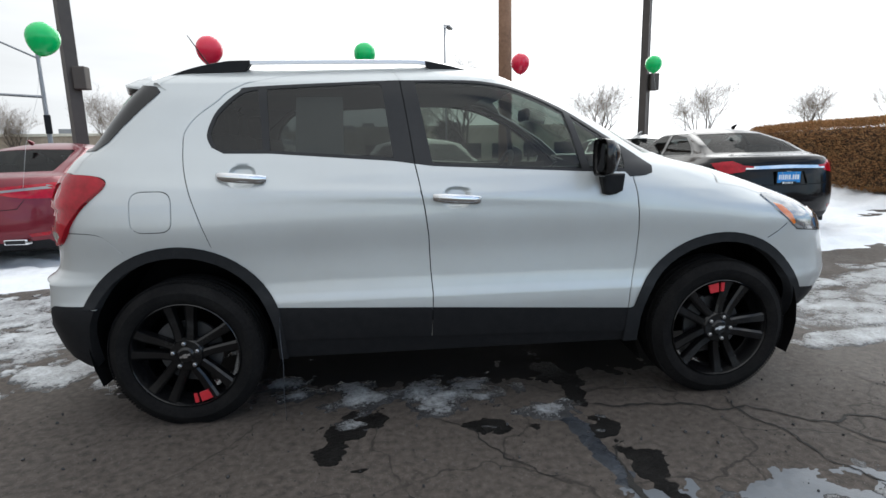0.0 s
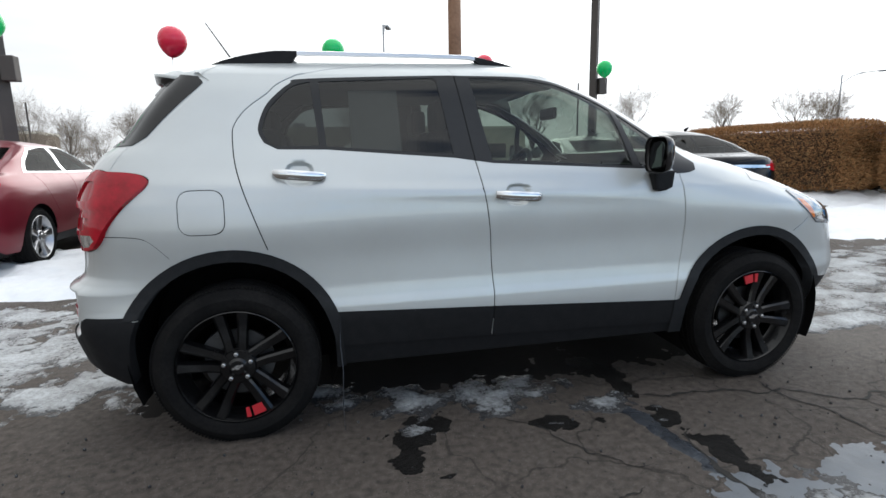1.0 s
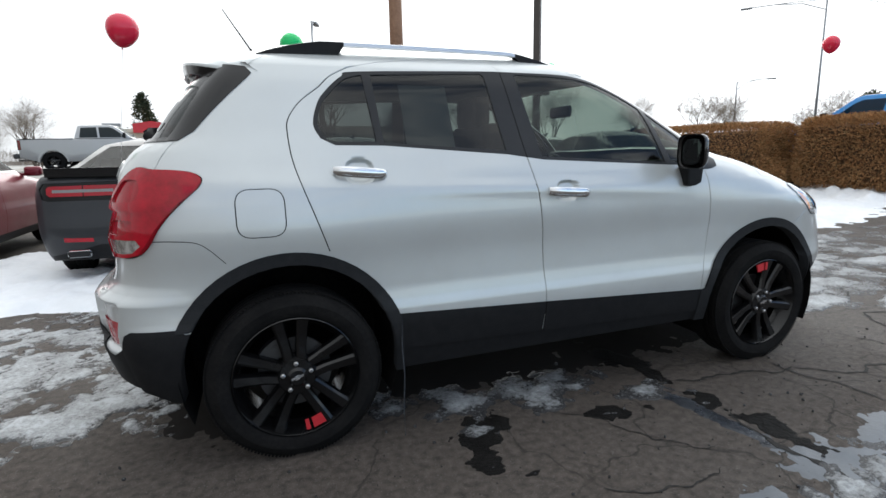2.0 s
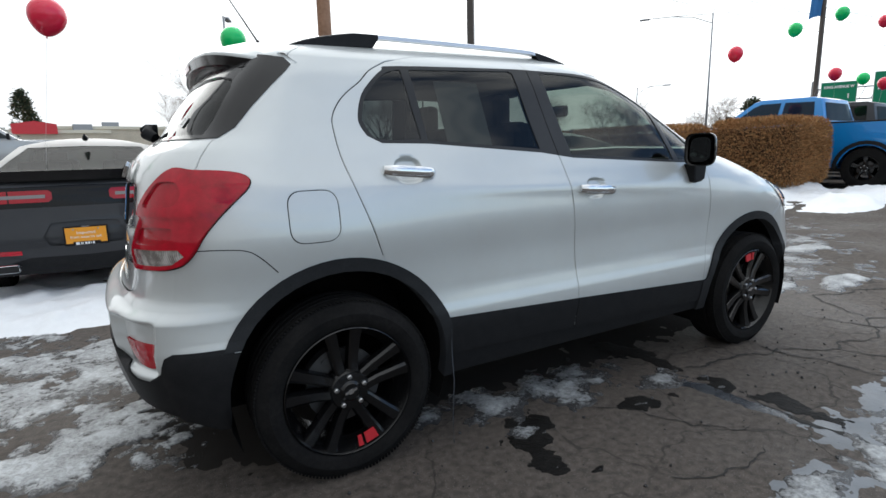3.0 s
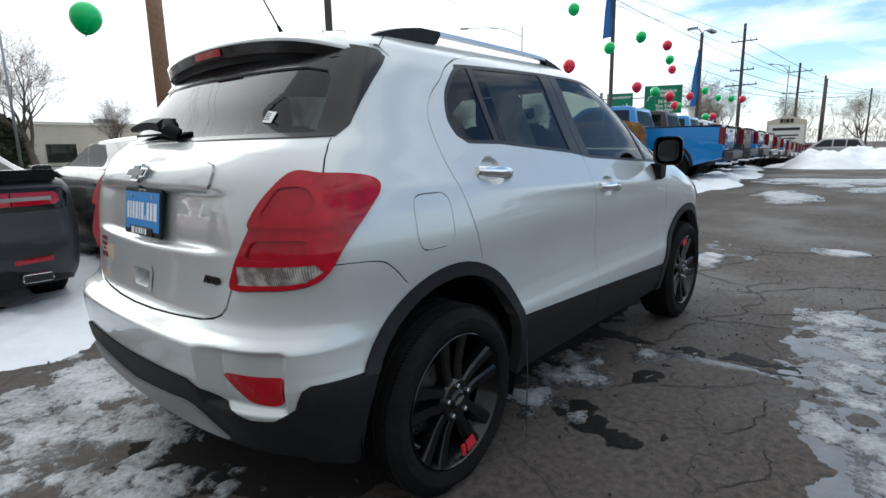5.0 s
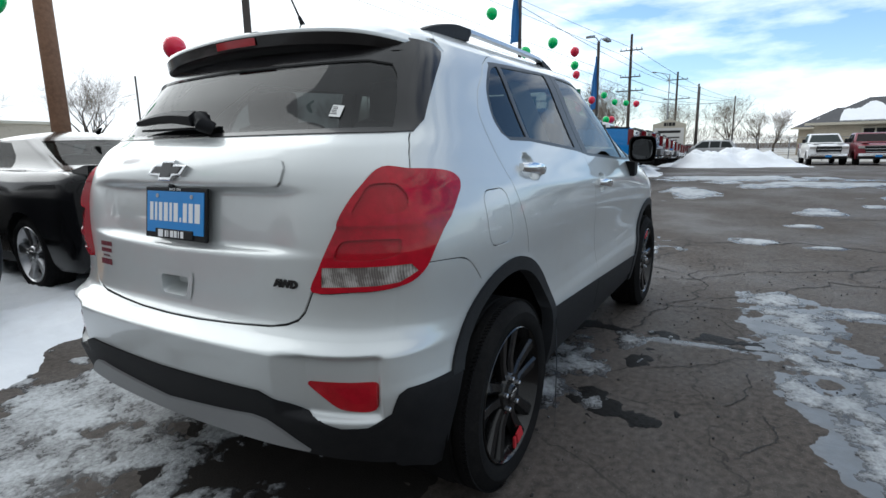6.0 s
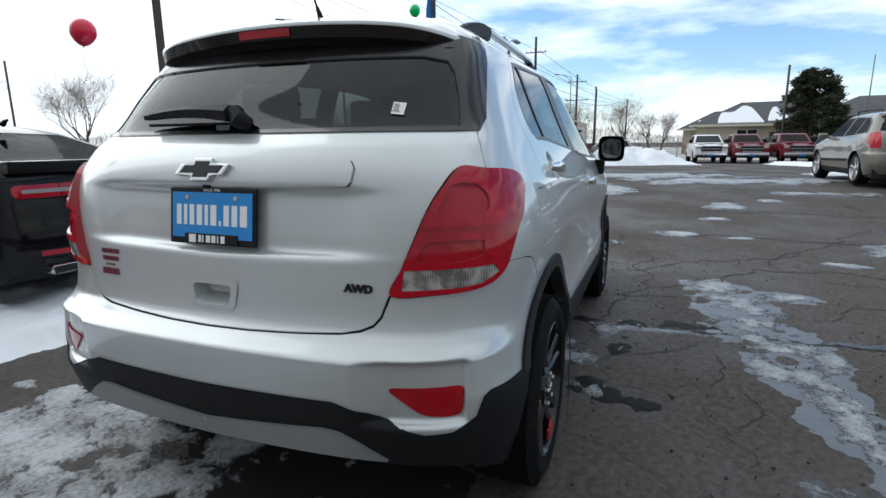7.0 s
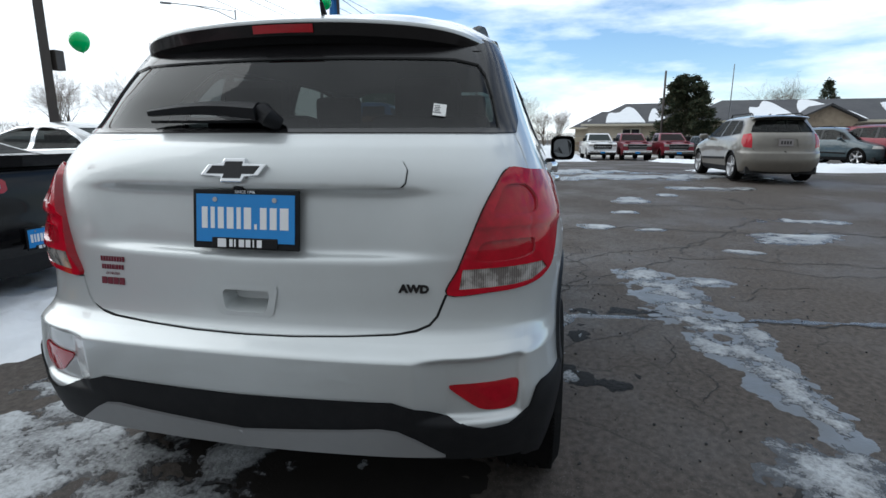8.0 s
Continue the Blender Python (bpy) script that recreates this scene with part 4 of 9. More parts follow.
def crossover_fittings(car):
    sh = CROSSOVER
    # wheel houses and underbody
    for cx, cz in ((-1.2775, .38), (1.2775, .36)):
        for s in (-1, 1):
            bm = bmesh.new()
            n = 20
            ring0, ring1 = [], []
            for k in range(n + 1):
                a = radians(-25 + 230 * k / n)
                ring0.append(bm.verts.new((cx + .425 * math.cos(a), s * .868, cz + .425 * math.sin(a))))
                ring1.append(bm.verts.new((cx + .41 * math.cos(a), s * .50, cz + .41 * math.sin(a))))
            for k in range(n):
                bm.faces.new((ring0[k], ring0[k + 1], ring1[k + 1], ring1[k]))
            bm.faces.new(ring1)
            part("wheel_housing", bm, LINER, car)
    bm = bmesh.new()
    box(bm, 0, 0, .31, 1.7, 1.5, .1)
    box(bm, 1.45, 0, .34, .6, .9, .1)
    box(bm, -1.35, 0, .36, .9, .9, .1)
    part("underbody", bm, GAP, car, "dark underbody")
    for cx in (-1.2775, 1.2775):
        for s in (-1, 1):
            wheel_parts(car, cx, s * .893, .338, .345, .215, .243, {(-1.2775): -3, 1.2775: 20}[cx], right=(s < 0), red={(-1.2775): -74, 1.2775: 98}[cx])
    # roof rails
    for s in (-1, 1):
        bm = bmesh.new()
        ring = []

        for x in np.linspace(-1.37, .15, 61):
            t = (x + 1.37) / 1.52
            y = s * (.560 - .03 * t)
            base = roofz(x, y) - .004
            h = (.058 - .016 * t) * min(1, t / .20) ** .6 * min(1, (1 - t) / .20) ** .8 if 0 < t < 1 else 0.0
            mid = .26 < t < .82
            lowh = h - .020 if mid else 0.0
            w = .017
            ring.append([bm.verts.new((x, y + dy, base + dz)) for dy, dz in ((-w, lowh), (w, lowh), (w * .8, max(h - .004, lowh)), (0, h), (-w * .8, max(h - .004, lowh)))])
        for a, b in zip(ring, ring[1:]):
            for i in range(5):
                bm.faces.new((a[i], a[(i + 1) % 5], b[(i + 1) % 5], b[i]))
        bm.faces.new(ring[0]); bm.faces.new(ring[-1])
        me = bpy.data.meshes.new("roof_rail")
        bmesh.ops.recalc_face_normals(bm, faces=bm.faces)
        bm.to_mesh(me); bm.free()
        me.materials.append(PLASTIC)
        me.materials.append(SATIN)
        for poly in me.polygons:
            t = (poly.center.x + 1.37) / 1.52
            poly.material_index = 1 if .26 < t < .82 else 0
        link("roof_rail", me, None, car, "satin silver roof rail with black ends")
    # aerial
    bm = bmesh.new()
    ax, ay, az = -1.29, .0, 1.66
    tube(bm, [(ax + .03, ay, az - .02), (ax - .01, ay, az + .03), (ax - .035, ay, az + .07)], [.024, .012, .006], 10)
    tube(bm, [(ax - .035, ay, az + .07), (ax - .15, ay, az + .25)], [.004, .0022], 8)
    part("aerial", bm, PLASTIC, car, "black whip aerial on the roof")
    # door handles with dished cups
    for s in (-1, 1):
        for x0, x1, z0, z1 in ((-1.085, -.868, 1.142, 1.122), (-.128, .092, 1.025, 1.007)):
            xm, zm = (x0 + x1) / 2, (z0 + z1) / 2
            ym = (abs(sh.at(float(sh.side(x0, z0)), z0)[1]) + abs(sh.at(float(sh.side(x1, z1)), z1)[1])) / 2
            lean = math.atan2(z1 - z0, x1 - x0)
            yaw = 0
            M = Matrix.Translation((xm, s * (ym + .002), zm)) @ Matrix.Rotation(-lean, 4, 'Y') @ Matrix.Diagonal((1, -s, 1, 1))
            bm = bmesh.new()
            L = x1 - x0
            secs = []
            for k in range(15):
                t = k / 14
                x = -L / 2 + L * t
                yy = -.03 * math.sin(math.pi * min(max(t, .0), 1)) ** .45 - .006
                hh = .0155 + .005 * (1 - abs(2 * t - 1) ** 4)
                secs.append([bm.verts.new(M @ Vector((x, yy + a, z))) for a, z in ((.012, -hh * .9), (0, -hh), (-.006, -hh * .5), (-.007, hh * .5), (0, hh), (.012, hh * .9))])
            for a, b in zip(secs, secs[1:]):
                for i in range(6):
                    bm.faces.new((a[i], a[(i + 1) % 6], b[(i + 1) % 6], b[i]))
            bm.faces.new(secs[0][::-1]); bm.faces.new(secs[-1])
            bmesh.ops.recalc_face_normals(bm, faces=bm.faces)
            part("door_handle", bm, CHROME, car, "bright chrome door handle", auto=40)
    # mirrors: body, foot, glass
    for s in (-1, 1):
        M = Matrix.Diagonal((1, -s, 1, 1))
        bm = bmesh.new()
        secs = []
        for k in range(12):
            t = k / 11
            x = .618 + .090 * t
            c = 1 - .55 * t ** 2.6
            y0, y1 = -.862 - .01 * t, -1.030 + .05 * t ** 2
            zc = 1.185 + .004 * t
            hz = .084 * c
            yc, hy = (y0 + y1) / 2, abs(y1 - y0) / 2 * (1 - .35 * t ** 3)
            rr = []
            for j in range(20):
                a = 2 * math.pi * j / 20
                ca, sa = math.cos(a), math.sin(a)
                rr.append(bm.verts.new(M @ Vector((x, yc + hy * abs(ca) ** .45 * (1 if ca > 0 else -1), zc + hz * abs(sa) ** .5 * (1 if sa > 0 else -1)))))
            secs.append(rr)
        for a, b in zip(secs, secs[1:]):
            for i in range(20):
                bm.faces.new((a[i], a[(i + 1) % 20], b[(i + 1) % 20], b[i]))
        bm.faces.new(secs[-1])
        # the lip round the glass
        inner = [bm.verts.new(v.co * 1.0 + Vector((.018, 0, 0)) + (Vector((0, (M @ Vector((0, -.946, 0))).y, 1.185)) - Vector((0, v.co.y, v.co.z))) * .1) for v in secs[0]]
        for i in range(20):
            bm.faces.new((secs[0][(i + 1) % 20], secs[0][i], inner[i], inner[(i + 1) % 20]))
        bmesh.ops.recalc_face_normals(bm, faces=bm.faces)
        mir = part("door_mirror", bm, GLOSS_BLACK, car, "gloss black door mirror", smooth=True)
        bm = bmesh.new()
        bm.faces.new([bm.verts.new(v) for v in [(M @ Vector((.626 + .10 * (.062 * math.cos(2 * math.pi * j / 24)) + .12 * (.062 * math.sin(2 * math.pi * j / 24)), -.946 + .062 * abs(math.cos(2 * math.pi * j / 24)) ** .6 * (1 if math.cos(2 * math.pi * j / 24) > 0 else -1), 1.185 + .062 * abs(math.sin(2 * math.pi * j / 24)) ** .6 * (1 if math.sin(2 * math.pi * j / 24) > 0 else -1)))) for j in range(24)]])
        part("mirror_glass", bm, MIRROR, mir, "mirror glass")
        bm = bmesh.new()
        foot = [(.655, 1.11), (.665, 1.02), (.69, 1.012), (.725, 1.016), (.755, 1.03), (.765, 1.11)]
        prism(bm, foot, -.80, -.90, .012, m=M)
        part("mirror_foot", bm, PLASTIC, mir)
    # spoiler: a wing that carries the roof on over the rear window, closed at its ends
    up_bm, low_bm = bmesh.new(), bmesh.new()
    tops, lows = [], []
    for j in range(49):
        u = math.sin(math.pi / 2 * (-1 + 2 * j / 48))
        y = .655 * u
        au = abs(u)
        tip = Vector((-1.638 + .075 * au ** 2 + .225 * au ** 9, y, 1.607 - .042 * au ** 2 - .034 * au ** 8))
        front = Vector((-1.385, y * .97, roofz(-1.385, y * .97) - .002))
        a_, b_ = front * .66 + tip * .34 + Vector((0, 0, .012)), front * .3 + tip * .7 + Vector((0, 0, .010))
        tops.append([front - Vector((0, 0, .015)), front, a_, b_, tip + Vector((.012, 0, .003)), tip, tip + Vector((.002, 0, -.010))])
        w = 1 - au ** 10
        t0 = tip + Vector((.002, 0, -.010))
        lows.append([t0 + w * Vector(d) for d in ((0, 0, 0), (.006, 0, -.036), (.03, 0, -.054))] + [t0 + w * (Vector((-1.53, y, 1.53 - .035 * u * u)) - t0), Vector((-1.40, y * .96, 1.53 - .03 * u * u))])
    for b_, L in ((up_bm, tops), (low_bm, lows)):
        V_ = [[b_.verts.new(p) for p in r] for r in L]
        for r, q in zip(V_, V_[1:]):
            for i in range(len(r) - 1):
                b_.faces.new((r[i], q[i], q[i + 1], r[i + 1]))
    bmesh.ops.recalc_face_normals(up_bm, faces=up_bm.faces)
    bmesh.ops.recalc_face_normals(low_bm, faces=low_bm.faces)
    sp = part("spoiler", up_bm, SILVER, car, "silver roof spoiler with a black underside", smooth=True)
    part("spoiler_underside", low_bm, GLOSS_BLACK, sp, auto=40)
    bm = bmesh.new()
    rows = []
    for j in range(13):
        y = -.10 + .20 * j / 12 - .0
        u = y / .6
        x = -1.636 + .075 * (y / .655) ** 2
        zt = 1.597 - .042 * (y / .655) ** 2
        rows.append([bm.verts.new((x - .0035, y, zt - .005)), bm.verts.new((x - .0005, y, zt - .029)), bm.verts.new((x + .012, y, zt - .030))])
    for a, b in zip(rows, rows[1:]):
        bm.faces.new((a[0], b[0], b[1], a[1]))
        bm.faces.new((a[1], b[1], b[2], a[2]))
    part("brake_lamp", bm, REFLECTOR, sp, "red high-level brake lamp")
    # wiper
    bm = bmesh.new()
    secs = []
    for k in range(12):
        t = k / 11
        y = .375 - .375 * t
        p = sh.at(float(sh.tail(abs(y), 1.315)), 1.315)
        z = 1.322 + .012 * math.sin(math.pi * t)
        x = -1.775 - .012 - .02 * t
        w = .010 + .016 * t
        d = .010 + .018 * t
        secs.append([bm.verts.new((x + dx * d, y, z + dz * w)) for dx, dz in ((1.2, -1), (-1, -.9), (-1.3, .3), (-.4, 1), (1.2, 1))])
    for a, b in zip(secs, secs[1:]):
        for i in range(5):
            bm.faces.new((a[i], a[(i + 1) % 5], b[(i + 1) % 5], b[i]))
    bm.faces.new(secs[0]); bm.faces.new(secs[-1])
    tube(bm, [(-1.80, -.005, 1.322), (-1.815, -.03, 1.305), (-1.79, -.05, 1.288)], [.03, .028, .022], 12)
    box(bm, -1.772, .2, 1.296, .012, .36, .008)
    bmesh.ops.recalc_face_normals(bm, faces=bm.faces)
    part("rear_wiper", bm, PLASTIC, car, "black rear wiper with cover", auto=40)
    # emblem
    def tail_matrix(y, z, out):
        p = float(sh.tail(abs(y), z))
        P = Vector(sh.at(p, z)) * 1
        if y > 0:
            P.y = -P.y
        e = .03
        n = Vector(sh.normal(p, z))
        if y > 0:
            n.y = -n.y
        r = Vector((0, -1, 0))
        r = (r - n * r.dot(n)).normalized()
        upv = n.cross(r)
        return Matrix(((r.x, upv.x, n.x, 0), (r.y, upv.y, n.y, 0), (r.z, upv.z, n.z, 0), (0, 0, 0, 1))), P + n * out

    def on_tail(y, z, out):
        R, P = tail_matrix(y, z, out)
        return Matrix.Translation(P) @ R
    M = on_tail(0.03, 1.155, .010) @ Matrix.Rotation(radians(-90), 4, 'X')
    bow = [(-.098, -.016), (-.078, .016), (-.034, .016), (-.030, .034), (.034, .034), (.030, .016), (.098, .016), (.078, -.016), (.034, -.016), (.030, -.034), (-.034, -.034), (-.030, -.016)]
    bm = bmesh.new()
    prism(bm, bow, -.010, .004, .003, m=M)
    bmesh.ops.recalc_face_normals(bm, faces=bm.faces)
    em = part("emblem", bm, CHROME, car, "chrome-edged black emblem")
    bm = bmesh.new()
    prism(bm, [(x * .80, z * .70) for x, z in bow], -.0125, -.008, m=M)
    bmesh.ops.recalc_face_normals(bm, faces=bm.faces)
    part("emblem_fill", bm, GLOSS_BLACK, em)
    bm = bmesh.new()
    box(bm, 0, 0, 0, .03, .02, .012, .004, m=on_tail(.02, 1.112, .006))
    part("camera_lens", bm, PLASTIC, car)
    # number plate
    plate_at(car, on_tail(0.0, 1.022, .020))
    # model lettering and dealer sticker
    lettering("badge_letters", "AWD", .021, GLOSS_BLACK, car, on_tail(-.482, .850, .002), "black raised letters", .003, 1.12, .0018)
    S = on_tail(.445, .868, .0015)
    for k, (ws, h) in enumerate((((.5,) * 9, .0155), ((.5,) * 5 + (.25,) + (.55,) * 3, .0145))):
        glyph_bars("sticker_print", ws, h, MAROON, car, S @ Matrix.Translation((0, .026 - .024 * k, 0)), "maroon dealer sticker as plain bars", .0003)
    lettering("sticker_letters", "OF HELENA", .008, MAROON, car, S @ Matrix.Translation((0, -.018, 0)), "", .0003, .9)
    glyph_bars("sticker_print", (.95, .85, .9, .95), .021, MAROON, car, S @ Matrix.Translation((0, -.040, 0)), "", .0004)
    bm = bmesh.new()
    box(bm, 0, 0, 0, .038, .042, .001, m=on_tail(-.51, 1.328, .0015))
    stk = part("window_sticker", bm, PAPER, car, "small white sticker on the rear window")
    bm = bmesh.new()
    for k in range(5):
        box(bm, -.008 + .002 * (k % 2), .013 - .006 * k, .0008, .016 if k < 4 else .026, .0025, .0006, m=on_tail(-.51, 1.328, .0015))
    part("sticker_print", bm, INK, stk)
    # frames of the reflector recesses and the hatch grip
    bm = bmesh.new()
    P0 = on_tail(0.0, .800, .003)
    o = rounded([(-.099, .046), (.099, .046), (.084, -.046), (-.084, -.046)], .022)
    i = [(p.x, p.y, 0) for p in rounded([(-.074, .028), (.074, .028), (.062, -.034), (-.062, -.034)], .018)]
    ov = [bm.verts.new(P0 @ Vector((p.x, p.y, 0))) for p in o]
    iv = [bm.verts.new(P0 @ Vector(p)) for p in i]
    dv = [bm.verts.new(P0 @ Vector((p[0] * .92, p[1] * .55 + .014, -.055))) for p in i]
    for k in range(len(o)):
        k2 = (k + 1) % len(o)
        bm.faces.new((ov[k], ov[k2], iv[k2], iv[k]))
        bm.faces.new((iv[k], iv[k2], dv[k2], dv[k]))
    bm.faces.new(dv)
    bmesh.ops.recalc_face_normals(bm, faces=bm.faces)
    part("hatch_grip", bm, SILVER, car, "recessed hatch grip", smooth=False)
    # cabin
    bm = bmesh.new()
    box(bm, .0, 0, .62, 1.68, 1.5, .06)
    box(bm, -1.25, 0, .62, .80, .96, .06)
    for s in (-1, 1):
        box(bm, .0, s * .74, .87, 1.68, .06, .55)
        box(bm, -.72, s * .72, 1.03, 1.1, .06, .38)
    box(bm, .78, 0, .98, .5, 1.42, .22, .08)
    box(bm, -1.60, 0, .99, .3, 1.2, .34)
    box(bm, .15, 0, .8, .9, .25, .35, .04)
    part("cabin", bm, CABIN, car)
    bm = bmesh.new()
    for y in (-.36, .36):
        for x, tall in ((-.05, 1), (-.95, 1)):
            box(bm, x + .12, y, .80, .52, .5, .18, .05)
            box(bm, x - .18, y, 1.06, .14, .48, .56, .05, m=Matrix.Translation((0, 0, 0)))
            box(bm, x - .22, y, 1.40, .09, .26, .16, .035)
    part("seats", bm, SEAT, car, "dark cloth seats")
    bm = bmesh.new()
    n = 32
    Mw = Matrix.Translation((.42, .36, 1.06)) @ Matrix.Rotation(radians(-65), 4, 'Y')
    tube(bm, [Mw @ Vector((.18 * math.cos(2 * math.pi * k / n), .18 * math.sin(2 * math.pi * k / n), 0)) for k in range(n + 1)], .016, 8)
    box(bm, 0, 0, 0, .05, .34, .03, .01, m=Mw)
    box(bm, -.08, 0, 0, .17, .05, .02, .008, m=Mw)
    part("steering_wheel", bm, CABIN, car)
    bm = bmesh.new()
    box(bm, -.5, 0, 1.555, 1.5, 1.1, .03, .01)
    part("headliner", bm, HEADLINER, car)
    bm = bmesh.new()
    box(bm, .50, 0, 1.44, .03, .22, .07, .02)
    part("inner_mirror", bm, CABIN, car)
    # price sheet behind the rear door glass
    bm = bmesh.new()
    box(bm, 0, 0, 0, .22, .003, .30, m=Matrix.Translation((-.64, -.69, 1.36)) @ Matrix.Rotation(radians(-24), 4, 'X'))
    part("price_sheet", bm, SHEET, car, "white price sheet taped inside the window")


def plate_at(owner, M, mat=None):
    """A dealer plate in a black frame, facing along z of M."""
    mat = mat or PLATE_BLUE
    bm = bmesh.new()
    box(bm, 0, 0, 0, .322, .166, .010, .004, m=M)
    pl = part("plate_frame", bm, PLASTIC, owner, "black plate frame with white lettering")
    bm = bmesh.new()
    box(bm, 0, .003, .0058, .298, .134, .003, m=M)
    part("number_plate", bm, mat, pl, "blue dealer plate" if mat is PLATE_BLUE else "orange dealer plate")
    bm = bmesh.new()
    box(bm, 0, -.066, .0072, .20, .030, .006, .004, m=M)
    part("frame_tab", bm, PLASTIC, pl)
    for x in (-.09, .09):
        bm = bmesh.new()
        tube(bm, [M @ Vector((x, .055, .006)), M @ Vector((x, .055, .0095))], .007, 10)
        part("plate_screw", bm, ALLOY, pl)
    if mat is PLATE_BLUE:
        glyph_bars("plate_print", (.30, .21, .30, .34, .21, .36, .13, .33, .34, .42), .060, WHITE, pl, M @ Matrix.Translation((0, .004, .0078)), "row of plain white bars", .0004)
        lettering("frame_letters", "SINCE 1946", .0085, WHITE, pl, M @ Matrix.Translation((0, .0765, .0055)), "", .0003, 1.05)
    else:
        lettering("plate_letters", "Inspected", .026, WHITE, pl, M @ Matrix.Translation((0, .025, .0078)), "white lettering", .0004, 1.0)
        lettering("plate_letters", "from nose to tail.", .024, WHITE, pl, M @ Matrix.Translation((0, -.012, .0078)), "", .0004, 1.0)
        lettering("frame_letters", "SINCE 1946", .0085, WHITE, pl, M @ Matrix.Translation((0, .0765, .0055)), "", .0003, 1.05)
    bm = bmesh.new()
    box(bm, -.068, -.066, .0106, .026, .024, .0008, m=M)
    for k, (x, w) in enumerate(((-.040, .012), (-.028, .006), (-.008, .02), (.012, .018), (.028, .005), (.046, .018))):
        box(bm, x, -.066, .0106, w * .8, .021, .0008, m=M)
    part("frame_mark", bm, WHITE, pl)
    return pl


# ---- ground ----
def ground_height(x, y):
    """The lot rises gently ahead of the crossover, then falls away."""
    def sm(t):
        t = np.clip(t, 0.0, 1.0)
        return t * t * (3 - 2 * t)
    return 0.27 * sm((np.asarray(x, float) - 1.6) / 11.0) - 0.60 * sm((np.asarray(x, float) - 14.0) / 30.0)


def value_noise(x, y, seed=0):
    """Smooth noise between -1 and 1 on arrays."""
    xi, yi = np.floor(x).astype(np.int64), np.floor(y).astype(np.int64)
    fx, fy = x - xi, y - yi
    fx, fy = fx * fx * (3 - 2 * fx), fy * fy * (3 - 2 * fy)

    def h(a, b):
        n = (a * 374761393 + b * 668265263 + seed * 974711) & 0x7fffffff
        n = ((n ^ (n >> 13)) * 1274126177) & 0x7fffffff
        return ((n ^ (n >> 16)) & 0xffff) / 32767.5 - 1
    return (h(xi, yi) * (1 - fx) + h(xi + 1, yi) * fx) * (1 - fy) + (h(xi, yi + 1) * (1 - fx) + h(xi + 1, yi + 1) * fx) * fy


def fbm(x, y, octaves=5, seed=0, gain=0.55):
    s, a = 0, 1.0
    for k in range(octaves):
        s = s + a * value_noise(x * 2**k, y * 2**k, seed + 7 * k)
        a *= gain
    return s


